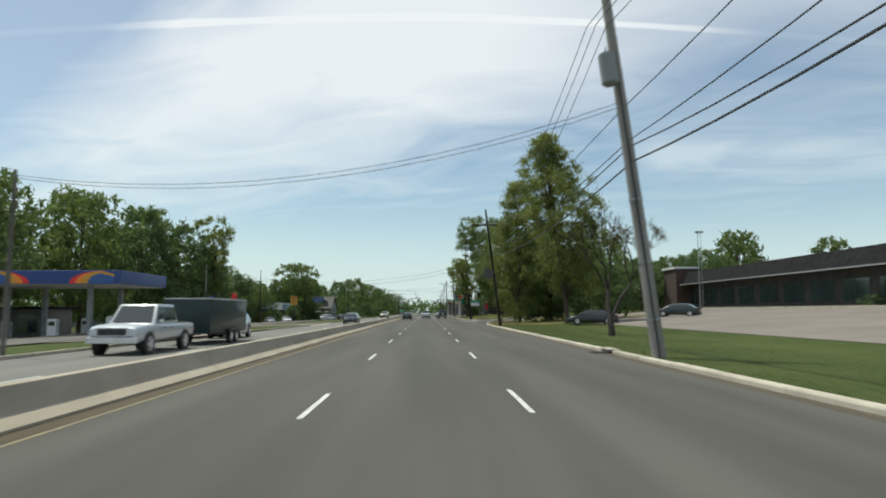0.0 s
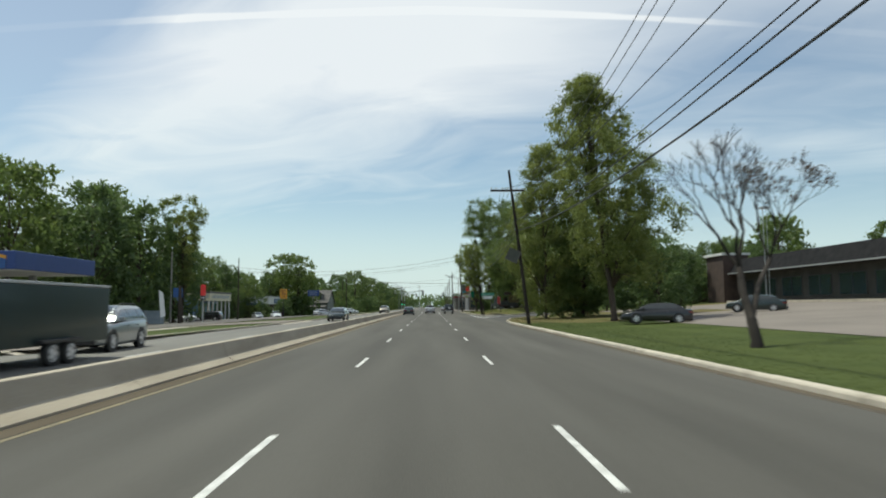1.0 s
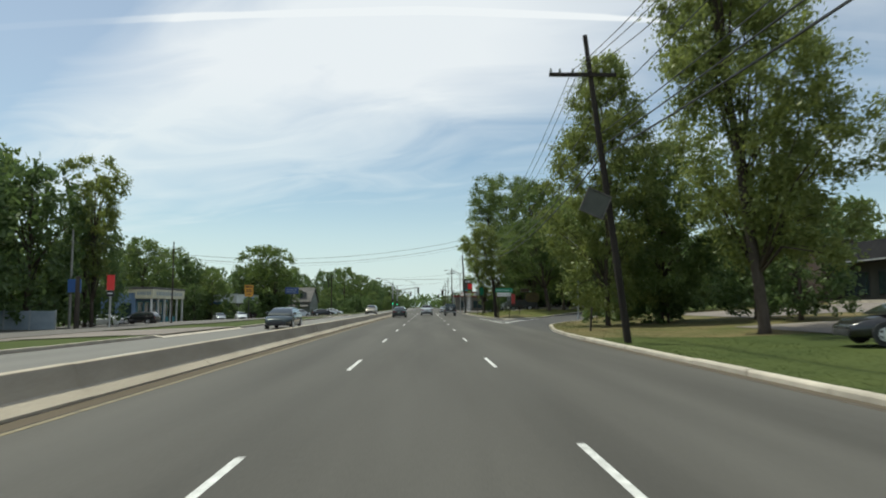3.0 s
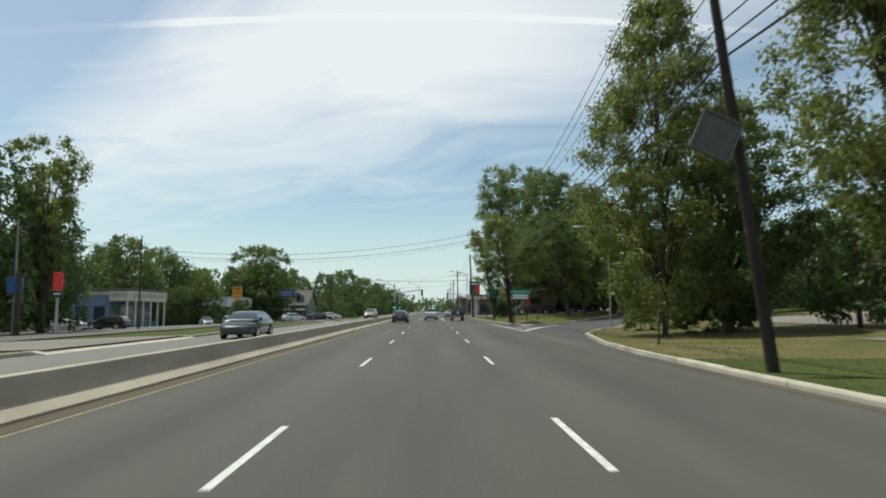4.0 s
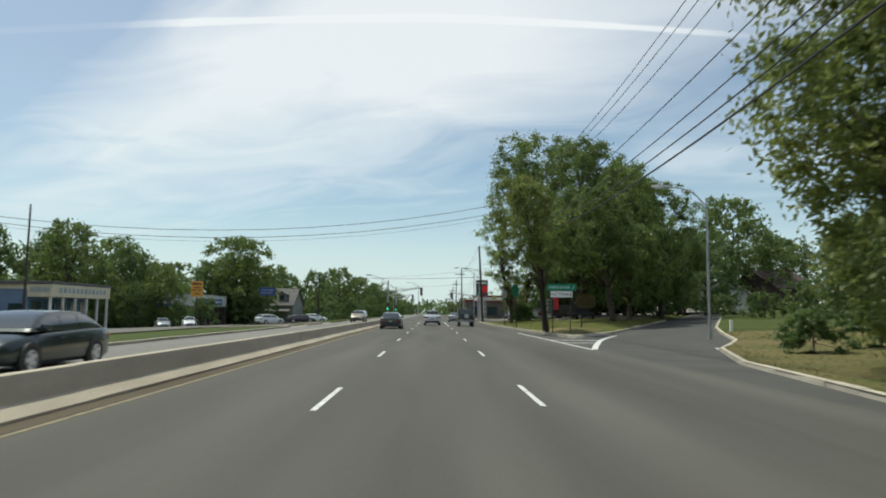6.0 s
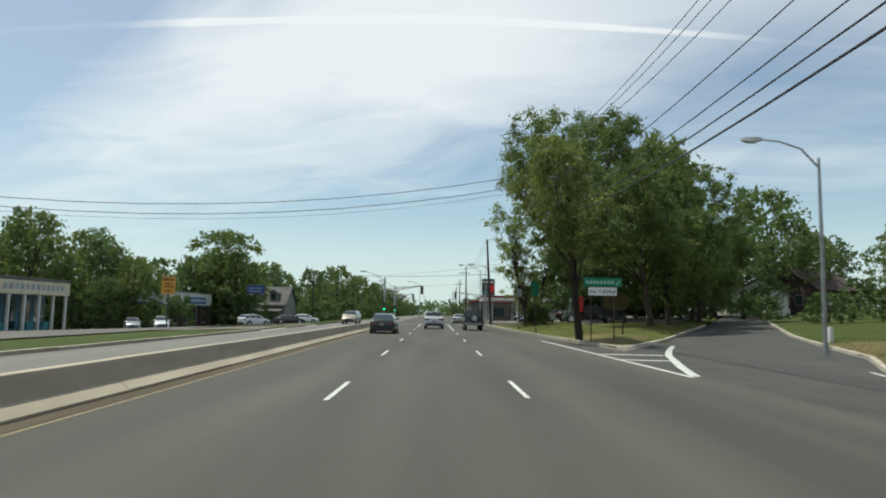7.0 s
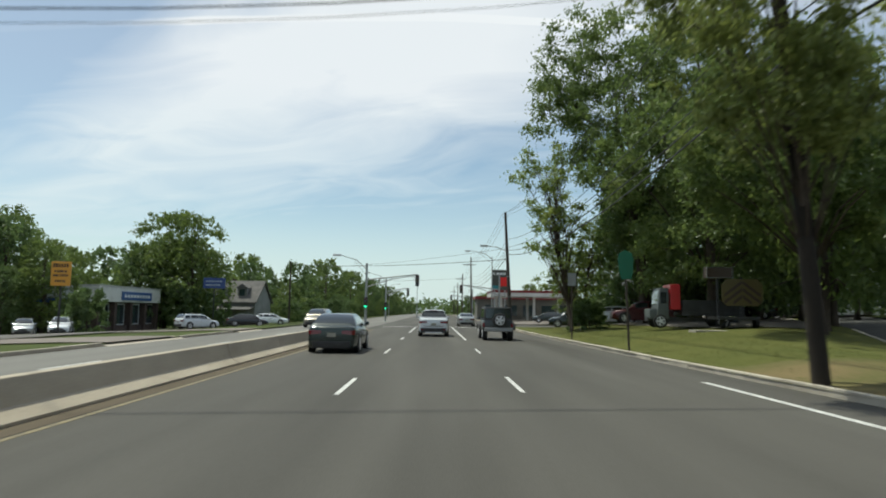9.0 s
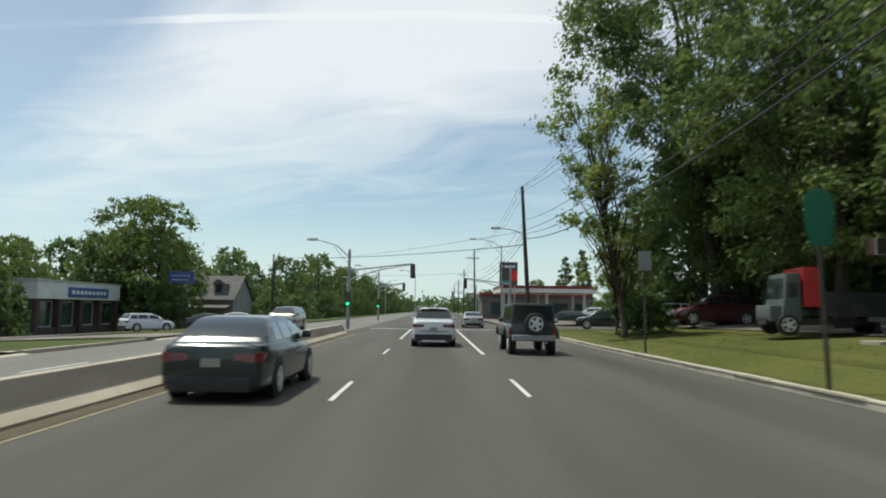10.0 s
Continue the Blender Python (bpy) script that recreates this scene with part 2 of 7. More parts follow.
POLE_WOOD = material("pole_wood", (0.19, 0.18, 0.165), (0.34, 0.325, 0.3), 0.9, 1.5, 22, 0.5, axis=(2, 2, 0.15), spec=0.2)
MID_WOOD = material("weathered_wood", (0.1, 0.092, 0.082), (0.18, 0.168, 0.152), 0.9, 1.5, 22, 0.5, axis=(2, 2, 0.15), spec=0.2)
BOX_FACE = material("cabinet_face", (0.05, 0.054, 0.044), (0.09, 0.094, 0.078), 0.7, 1.5, 20, 0.1)
DARK_WOOD = material("dark_wood", (0.05, 0.042, 0.035), (0.1, 0.085, 0.07), 0.9, 1.5, 22, 0.5, axis=(2, 2, 0.15), spec=0.2)
WIRE = material("cable_black", (0.02, 0.02, 0.02), (0.045, 0.045, 0.045), 0.6, 2, 20, 0)
STEEL = material("galvanised_steel", (0.3, 0.31, 0.31), (0.45, 0.46, 0.46), 0.45, 1.5, 20, 0.05, metal=0.8)
PALE_SIDING = material("pale_siding", (0.17, 0.175, 0.17), (0.26, 0.265, 0.255), 0.8, 0.8, 20, 0.1)
# near-black pole wood; on the island pole it stands in for tree shade
NEAR_BLACK_WOOD = material("near_black_wood", (0.02, 0.017, 0.014), (0.045, 0.038, 0.031), 0.9, 1.5, 22, 0.5, axis=(2, 2, 0.15), spec=0.2)
CAN_GREY = material("transformer_grey", (0.2, 0.21, 0.21), (0.28, 0.29, 0.29), 0.55, 1.5, 20, 0.05)
GREY_METAL = material("grey_painted_metal", (0.33, 0.34, 0.34), (0.46, 0.47, 0.47), 0.5, 1.5, 20, 0.05)
BLACK_METAL = material("black_metal", (0.02, 0.02, 0.022), (0.05, 0.05, 0.05), 0.5, 2, 20, 0.05)
RUBBER = material("tyre_rubber", (0.018, 0.018, 0.018), (0.04, 0.04, 0.038), 0.85, 4, 40, 0.2)
PLASTIC = material("black_plastic", (0.018, 0.018, 0.02), (0.045, 0.045, 0.045), 0.6, 4, 40, 0.05)
RIM = material("alloy_rim", (0.55, 0.55, 0.56), (0.72, 0.72, 0.73), 0.35, 3, 20, 0, metal=0.35)
GLASS = paint("tinted_glass", (0.02, 0.026, 0.028), 0.06, 0.0, 1.0)
SHOP_GLASS = paint("shop_glass", (0.03, 0.05, 0.055), 0.06, 0.0, 1.0)
DIM_RED = paint("dark_red_lens", (0.06, 0.008, 0.008), 0.3)
DIM_AMBER = paint("dark_amber_lens", (0.07, 0.035, 0.005), 0.3)
DARK_RED = paint("band_dark_red", (0.2, 0.02, 0.022), 0.45, 0, 0.2)
RED_LENS = paint("red_lens", (0.15, 0.007, 0.012), 0.2)
CLEAR_LENS = paint("clear_lens", (0.7, 0.72, 0.74), 0.12)
PLATE = paint("plate_bars", (0.3, 0.29, 0.24), 0.5)
WHITE_WALL = material("white_render", (0.55, 0.55, 0.53), (0.74, 0.74, 0.72), 0.8, 0.8, 20, 0.1)
CREAM = material("cream_paint", (0.5, 0.47, 0.33), (0.66, 0.62, 0.46), 0.75, 0.8, 20, 0.1)
BLUE_WALL = material("blue_paint", (0.10, 0.16, 0.26), (0.17, 0.25, 0.37), 0.75, 0.6, 20, 0.1)
TEAL = material("teal_paint", (0.03, 0.18, 0.2), (0.06, 0.28, 0.3), 0.6, 1, 20, 0.05)
SIGN_BLUE = paint("sign_blue", (0.025, 0.09, 0.28), 0.45, 0, 0.2)
CANOPY_BLUE = paint("canopy_blue", (0.02, 0.05, 0.2), 0.45, 0, 0.2)
SIGN_YELLOW = paint("sign_yellow", (0.62, 0.29, 0.025), 0.5, 0, 0.2)
SIGN_GREEN = paint("sign_green", (0.006, 0.19, 0.10), 0.5, 0, 0.2)
PALE_GREEN = paint("sign_pale_green", (0.3, 0.5, 0.42), 0.5, 0, 0.2)
SIGN_WHITE = paint("sign_white", (0.75, 0.76, 0.76), 0.5, 0, 0.2)
SIGN_BLACK = paint("sign_black", (0.02, 0.02, 0.02), 0.5, 0, 0.2)
SIGN_RED = paint("sign_red", (0.75, 0.02, 0.02), 0.45, 0, 0.2)
ORANGE = paint("stripe_orange", (0.85, 0.25, 0.02), 0.5, 0, 0.2)
BROWN_BRICK = material("brown_brick", (0.045, 0.031, 0.027), (0.085, 0.058, 0.048), 0.9, 1.0, 20, 0.3)
DARK_ROOF = material("dark_roof", (0.012, 0.012, 0.014), (0.026, 0.026, 0.027), 0.95, 1.2, 12, 0.3, spec=0.1)
RED_ROOF = material("reddish_shingles", (0.048, 0.033, 0.029), (0.08, 0.054, 0.046), 0.9, 1.2, 12, 0.3)
GREY_ROOF = material("grey_shingles", (0.08, 0.078, 0.075), (0.145, 0.138, 0.13), 0.9, 1.2, 12, 0.3)
# wall tone darkened to hold the shade under eaves and fascia
SHADE_WALL = material("shade_dark_wall", (0.04, 0.04, 0.034), (0.075, 0.073, 0.062), 0.85, 0.7, 16, 0.2)
DULL_WALL = material("dull_wall", (0.1, 0.1, 0.085), (0.17, 0.165, 0.14), 0.85, 0.7, 16, 0.2)
FENCE_GREY = material("fence_panel", (0.24, 0.29, 0.33), (0.34, 0.39, 0.43), 0.8, 1.0, 14, 0.2, random_tint=0.12)
LEAF_A = leaf_material("leaves_olive", (0.128, 0.161, 0.045), (0.212, 0.25, 0.069), (0.317, 0.346, 0.095))
LEAF_B = leaf_material("leaves_green", (0.095, 0.14, 0.039), (0.153, 0.21, 0.055), (0.235, 0.286, 0.074))
LEAF_C = leaf_material("leaves_dark", (0.071, 0.113, 0.04), (0.119, 0.177, 0.06), (0.182, 0.24, 0.076))
LEAF_D = leaf_material("leaves_deep_green", (0.087, 0.129, 0.039), (0.142, 0.197, 0.056), (0.229, 0.269, 0.075))
LEAF_Y = leaf_material("leaves_bright", (0.10, 0.15, 0.04), (0.24, 0.31, 0.075), (0.4, 0.44, 0.13))
LEAF_R = leaf_material("leaves_reddish", (0.05, 0.035, 0.025), (0.1, 0.07, 0.045), (0.13, 0.12, 0.06))
GREEN_LAMP = lamp_material("green_signal", (0.05, 1.0, 0.45), 1.3)

# ---- building blocks ----


class Geo:
    """A small mesh builder: lists of corners and faces."""

    def __init__(self):
        self.v, self.f = [], []

    def add(self, verts, faces):
        o = len(self.v)
        self.v += [tuple(p) for p in verts]
        self.f += [tuple(o + i for i in f) for f in faces]
        return self

    def box(self, x0, x1, y0, y1, z0, z1):
        return self.hexa([(x0, y0, z0), (x1, y0, z0), (x1, y1, z0), (x0, y1, z0), (x0, y0, z1), (x1, y0, z1), (x1, y1, z1), (x0, y1, z1)])

    def hexa(self, p):
        return self.add(p, [(3, 2, 1, 0), (4, 5, 6, 7), (0, 1, 5, 4), (1, 2, 6, 5), (2, 3, 7, 6), (3, 0, 4, 7)])

    def tube(self, pts, radii, n=8, caps=True):
        pts = [Vector(p) for p in pts]
        o = len(self.v)
        for i, p in enumerate(pts):
            d = (pts[min(i + 1, len(pts) - 1)] - pts[max(i - 1, 0)]).normalized()
            a = d.cross(Vector((0, 0, 1)) if abs(d.z) < 0.9 else Vector((1, 0, 0))).normalized()
            b = d.cross(a)
            for k in range(n):
                t = 2 * math.pi * k / n
                self.v.append(tuple(p + (a * math.cos(t) + b * math.sin(t)) * radii[i]))
        for i in range(len(pts) - 1):
            for k in range(n):
                k2 = (k + 1) % n
                self.f.append((o + i * n + k, o + i * n + k2, o + (i + 1) * n + k2, o + (i + 1) * n + k))
        if caps:
            self.f.append(tuple(o + k for k in reversed(range(n))))
            self.f.append(tuple(o + (len(pts) - 1) * n + k for k in range(n)))
        return self

    def cyl(self, p0, p1, r0, r1=None, n=12):
        return self.tube([p0, p1], [r0, r0 if r1 is None else r1], n)

    def loft(self, rings, caps=True):
        o, n = len(self.v), len(rings[0])
        for r in rings:
            self.v += [tuple(p) for p in r]
        for i in range(len(rings) - 1):
            for k in range(n):
                k2 = (k + 1) % n
                self.f.append((o + i * n + k, o + i * n + k2, o + (i + 1) * n + k2, o + (i + 1) * n + k))
        if caps:
            self.f.append(tuple(o + k for k in reversed(range(n))))
            self.f.append(tuple(o + (len(rings) - 1) * n + k for k in range(n)))
        return self

    def lathe_x(self, centre, profile, n=20, caps=True):
        """A turned ring round the x axis: profile of (x, radius)."""
        rings = [[(centre[0] + x, centre[1] + r * math.cos(2 * math.pi * k / n), centre[2] + r * math.sin(2 * math.pi * k / n)) for k in range(n)] for x, r in profile]
        return self.loft(rings, caps)

    def ring_x(self, x0, x1, y0, y1, z0, z1, w):
        """A rectangular frame of bar width w in a wall that faces x."""
        o = [(y0, z0), (y1, z0), (y1, z1), (y0, z1)]
        i = [(y0 + w, z0 + w), (y1 - w, z0 + w), (y1 - w, z1 - w), (y0 + w, z1 - w)]
        v = [(x, *p) for x in (x0, x1) for p in o + i]
        f = []
        for k in range(4):
            k2 = (k + 1) % 4
            f += [(k, k2, 4 + k2, 4 + k), (8 + k2, 8 + k, 12 + k, 12 + k2), (k2, k, 8 + k, 8 + k2), (4 + k, 4 + k2, 12 + k2, 12 + k)]
        return self.add(v, f)

    def ring_y(self, y0, y1, x0, x1, z0, z1, w):
        g = Geo().ring_x(y0, y1, x0, x1, z0, z1, w)
        return self.add([(b, a, c) for a, b, c in g.v], g.f)

    def mesh(self, name, bevel=0.0, smooth=False, segments=2, angle=30):
        me = bpy.data.meshes.new(name)
        me.from_pydata(self.v, [], self.f)
        if bevel or smooth:
            bm = bmesh.new()
            bm.from_mesh(me)
            bmesh.ops.recalc_face_normals(bm, faces=bm.faces)
            if bevel:
                sharp = [e for e in bm.edges if e.is_manifold and e.calc_face_angle(0) > radians(angle)]
                bmesh.ops.bevel(bm, geom=sharp, offset=bevel, segments=segments, profile=0.6, affect="EDGES", clamp_overlap=True)
            for f in bm.faces:
                f.smooth = smooth
            if smooth:
                for e in bm.edges:
                    e.smooth = not (e.is_manifold and e.calc_face_angle(0) > radians(38))
            bm.to_mesh(me)
            bm.free()
        me.update()
        return me


def part(name, geo, mat, parent=None, label="", bevel=0.0, smooth=False):
    ob = new(name, geo if isinstance(geo, bpy.types.Mesh) else geo.mesh(name, bevel, smooth))
    if not ob.data.materials:
        ob.data.materials.append(mat)
    ob.parent = parent
    return tagged(ob, label)


def thing(name, m, label, category, group=""):
    ob = new(name)
    ob.matrix_basis = m
    ob.empty_display_size = 0.3
    return tagged(ob, label, category, group)


def structure(ob, label, category):
    return tagged(ob, label, category, "", "structure")

# ---- the large structure ----


def rise(x):
    return 0.055 * min(max(x - 14.0, 0.0), 60.0)


def hump(x, y):
    """The island swells gently between the highway and the turn-off."""
    if not 104 < y < 166:
        return 0.0
    w = float(np.interp(y, [q[1] for q in ISLAND_W], [q[0] for q in ISLAND_W]))
    e = float(np.interp(y, [104, 114, 140, 166], [8.5, 13.8, 27, 39]))
    if not w < x < e:
        return 0.0
    s = max(0.0, x - w - 0.9) / (e - w - 0.9)
    return 3.0 * s * (1 - s) * min(1.0, (e - w) / 14.0) * min(1.0, (166 - y) / 14.0)


def gz(x, y=0.0):
    """Height of the open ground beside the road."""
    if x > 0:
        return 0.12 + rise(x) + hump(x, y)
    d = min(max(-x - 14.0, 0.0), 60.0)
    return 0.1 - 0.04 * d - 0.02 * min(max(y - 140.0, 0.0), 40.0) * min(d / 20.0, 1.0)


def grid(rows, mat, name, label, category, thick=False):
    """A sheet through rows of points."""
    g = Geo()
    n = len(rows[0])
    g.v = [tuple(p) for r in rows for p in r]
    g.f = [(i * n + k, i * n + k + 1, (i + 1) * n + k + 1, (i + 1) * n + k) for i in range(len(rows) - 1) for k in range(n - 1)]
    ob = part(name, g, mat)
    for poly in ob.data.polygons:
        poly.use_smooth = True
    if ob.data.polygons[0].normal.z < 0:
        ob.data.flip_normals()
    return structure(ob, label, category)


def resample(points, step):
    out = [Vector(points[0])]
    for a, b in zip(points, points[1:]):
        a, b = Vector(a), Vector(b)
        n = max(1, round((b - a).length / step))
        out += [a.lerp(b, (i + 1) / n) for i in range(n)]
    return out


def ribbon(left, right, height, mat, name, label, category, cross=10, power=1.0):
    n = 60
    a, b = even(left, n), even(right, n)
    rows = [[(*p.lerp(q, (k / cross) ** power), 0) for k in range(cross + 1)] for p, q in zip(a, b)]
    return grid([[(x, y, height(x, y)) for x, y, _ in r] for r in rows], mat, name, label, category)


def even(points, n):
    """n + 1 points evenly spaced along a line of points."""
    pts = [Vector(p) for p in points]
    far = [0.0]
    for a, b in zip(pts, pts[1:]):
        far.append(far[-1] + (b - a).length)
    out = []
    for i in range(n + 1):
        s = far[-1] * i / n
        k = min(max(j for j in range(len(far)) if far[j] <= s + 1e-6), len(pts) - 2)
        out.append(pts[k].lerp(pts[k + 1], (s - far[k]) / max(far[k + 1] - far[k], 1e-6)))
    return out


KERB_X = 6.95
RAMP_R = [(KERB_X, 62), (7.0, 66), (7.5, 72.6), (9.2, 83), (12, 91), (15.8, 98), (18.6, 106), (22, 115), (35, 144), (58, 195)]
RAMP_L = [(KERB_X, 62), (KERB_X, 68), (KERB_X, 76), (KERB_X, 84), (KERB_X, 92), (7.5, 98), (8.5, 104), (13.8, 114), (27, 140), (50, 188)]
ISLAND_W = [(8.5, 104), (7.9, 109), (7.5, 117), (7.2, 128), (6.95, 140), (6.95, 166)]
LEFT_KERB = [(-14.2, -120), (-14.2, 20), (-13.6, 50), (-13.0, 70), (-12.9, 100), (-12.9, 150), (-12.9, 166)]

ground = grid([[(x, y, {-150: -9.0, -14: -0.7, -600: -3.0}.get(x, -0.35) + rise(x)) for x in (-2500, -600, -150, -14, 7, 14, 40, 74, 150, 600, 2500)] for y in (-2500, -300, -80, 60, 200, 400, 900, 4000)], GRASS, "ground", "grassy level ground reaching to the horizon", "ground")
road = Geo().box(-6.0, KERB_X, -300, 1200, -0.3, 0.0)
far_road = structure(part("road_far_side", Geo().box(-14.4, -6.0, -300, 1200, -0.3, 0.0), FAR_ASPHALT), "asphalt of the oncoming carriageway, coloured pale for sun glare", "road")
road = structure(part("road", road, ASPHALT), "worn grey-brown asphalt of a six-lane divided highway", "road")
road_ramp = ribbon(RAMP_L, RAMP_R, lambda x, y: rise(x), RAMP_ASPHALT, "ramp_road", "dark newer asphalt of a curving turn-off lane", "road", 8)
ribbon([(KERB_X, 92), (KERB_X, 142)], RAMP_L[4:7] + ISLAND_W[1:5], lambda x, y: 0.0, ASPHALT, "gore_road", "worn asphalt of the painted wedge before the island", "road", 4)
cross_street = structure(part("cross_street", Geo().box(KERB_X, 70, 167, 182, -0.3, 0.004), ASPHALT), "asphalt side street at the signalled junction", "road")
verge_right = ribbon([(KERB_X + 0.1, -120), (KERB_X + 0.1, 62)], [(120, -120), (120, 62)], gz, GRASS, "verge_right", "mown green grass verge with rising ground behind", "grass", 30, 1.8)
verge_corner = ribbon(RAMP_R[:7], [(120, 62), (120, 70), (120, 78), (120, 86), (120, 94), (120, 100), (120, 106)], gz, DRY_GRASS, "verge_corner", "dry patchy grass on the corner beside the turn-off", "grass", 30, 1.8)
verge_bank = ribbon(RAMP_R[6:], [(120, 106), (120, 120), (120, 150), (120, 220)], gz, GRASS, "verge_bank", "grassy bank rising beside the turn-off", "grass", 24, 1.6)
island = ribbon(ISLAND_W, [(8.5, 104), (13.8, 114), (27, 140), (39, 166)], gz, ISLAND_GRASS, "island", "grass island between the highway and the turn-off", "grass", 16)
beyond = ribbon([(KERB_X + 0.1, 182), (KERB_X + 0.1, 420)], [(160, 182), (160, 420)], gz, OLD_ASPHALT, "forecourt_ground", "pale asphalt beyond the junction", "ground", 16, 1.6)
verge_left = ribbon(LEFT_KERB, [(-160, y) for x, y in LEFT_KERB], gz, GRASS, "verge_left", "grass and lots along the far side of the highway", "grass", 24, 2.0)
ribbon([(-13, 182), (-13, 420)], [(-160, 182), (-160, 420)], gz, GRASS, "verge_left_far", "grass beyond the junction on the far side", "grass", 16, 1.6)


ribbon([(-13.0, 164.5), (-13.0, 183.0)], [(-90, 164.5), (-90, 183.0)], lambda x, y: gz(x, y) - 0.04 - 0.056 * max(0.0, 1.0 - (-x - 13.0) / 6.0), ASPHALT, "side_street_left", "asphalt side street falling away from the highway", "road", 30, 1.3)


def lot(name, x0, x1, y0, y1, mat, label, lift=0.02, step=4.0):
    nx, ny = max(2, int(abs(x1 - x0) / step)), max(2, int((y1 - y0) / step))
    rows = [[(x0 + (x1 - x0) * i / nx, y0 + (y1 - y0) * j / ny) for i in range(nx + 1)] for j in range(ny + 1)]
    return grid([[(x, y, gz(x, y) + lift) for x, y in r] for r in rows], mat, name, label, "pavement")


lot("lot_right", 17.2, 46, -60, 58, LOT_BEIGE, "pale worn asphalt car park rising from the road", 0.03, 1.9)
lot("lot_drive", 17.2, 30, 58, 70, LOT_BEIGE, "asphalt driveway of the car park", 0.034, 1.9)
lot("lot_back", 30, 45.5, 58, 80, LOT_BEIGE, "pale asphalt behind the parked cars", 0.032, 1.9)
lot("lot_corner", 23, 47, 80, 98, LOT_BEIGE, "pale asphalt drive rising beyond the corner trees", 0.036, 1.9)
lot("lot_station", -60, -22.5, 20, 97, LOT_GREY, "pale asphalt forecourt of the filling station", 0.08)
lot("lot_shop", -60, -21.0, 97, 164, LOT_GREY, "grey asphalt lot in front of the shops", 0.08)
lot("apron_shop", -22.5, -13.0, 66, 79, LOT_BEIGE, "pale concrete driveway apron", 0.05, 2)
lot("apron_bank", -21.0, -12.9, 124, 131, LOT_BEIGE, "pale concrete driveway apron", 0.05, 2)
lot("apron_station", -22.5, -13.5, 30, 42, LOT_BEIGE, "pale concrete driveway apron", 0.05, 2)
lot("apron_house", -21, -12.9, 141, 147, LOT_BEIGE, "pale concrete driveway apron", 0.05, 2)
lot("footpath_left", -22.5, -20.0, 42, 66, CONCRETE, "narrow concrete footpath behind the grass strip", 0.03, 2)
ribbon([(14.5, 131), (14.0, 165.5)], [(20.0, 131), (36.6, 165.5)], lambda x, y: gz(x, y) + 0.05, OLD_ASPHALT, "lot_yard", "shaded asphalt yard under the trees", "pavement", 12)

structure(part("island_nose", Geo().hexa([(8.1, 103.7, -0.1), (8.75, 103.5, -0.1), (13.3, 112.6, -0.1), (12.5, 113.0, -0.1), (8.2, 103.8, 0.15), (8.65, 103.7, 0.15), (13.15, 112.6, 0.17), (12.7, 112.8, 0.17)]), CONCRETE, None, "", 0.03), "pale concrete nose along the tip of the island", "kerb")
ribbon([(8.6, 104.6), (8.05, 110), (7.75, 116)], [(8.7, 104.6), (11.4, 110), (13.2, 114.5)], lambda x, y: gz(x, y) + 0.02, DRY_GRASS, "island_tip", "bare brown soil and dry grass at the island's tip", "ground", 6)

structure(part("concrete_pad", Geo().box(12.3, 13.9, 128.6, 129.5, gz(13, 129) - 0.25, gz(13, 129) + 0.06), CONCRETE, None, "", 0.02), "flat pale concrete pad set in the grass", "pavement")

# median barrier, precast in six-metre lengths
barrier = structure(thing("median_barrier", pose(-5.86, 0, 0), "", ""), "weathered low concrete median barrier with a sloped foot", "barrier")
prof = [(-0.43, 0.0), (-0.43, 0.05), (-0.2, 0.2), (-0.095, 0.57), (-0.08, 0.585), (0.08, 0.585), (0.095, 0.57), (0.2, 0.2), (0.43, 0.05), (0.43, 0.0)]
bmesh_len = Geo().loft([[(x, y, z) for x, z in prof] for y in (0.0, 5.992)]).mesh("barrier_length", 0.008)
for i in range(35):
    seg = part("barrier_length", bmesh_len, BARRIER, barrier)
    seg.location = (random.uniform(-0.012, 0.012), -58 + 6 * i, random.uniform(-0.006, 0.004))
end_cap = Geo().loft([[(x * s, y, z * s) for x, z in prof] for y, s in ((0, 1.0), (1.5, 0.55), (1.7, 0.5))])
part("tapered_end", end_cap, BARRIER, barrier).location = (0, 152, 0)

# kerbs, stone by stone
KERB_PROF = [(-0.12, -0.2), (-0.11, 0.09), (-0.08, 0.132), (0.07, 0.14), (0.1, 0.13), (0.1, -0.2)]
kerb_meshes = {n: Geo().loft([[(x, y, z) for x, z in KERB_PROF] for y in (-n / 2 + 0.01, n / 2 - 0.01)]).mesh("kerb_stone", 0.012) for n in (3.0, 1.5)}


def kerb(name, points, size, label, lift=0.0):
    k = structure(thing(name, pose(0, 0, 0), "", ""), label, "kerb")
    pts = resample([(*p, 0) for p in points], size)
    for a, b in zip(pts, pts[1:]):
        a, b = Vector((a.x, a.y, rise(a.x) + lift)), Vector((b.x, b.y, rise(b.x) + lift))
        d = b - a
        s = part("kerb_stone", kerb_meshes[size], KERB, k)
        s.matrix_basis = Matrix.Translation((a + b) / 2 + Vector((random.uniform(-0.012, 0.012), 0, random.uniform(-0.012, 0.008)))) @ d.to_track_quat("Y", "Z").to_matrix().to_4x4() @ Matrix.Diagonal((1, d.length / size, 1, 1))
    return k


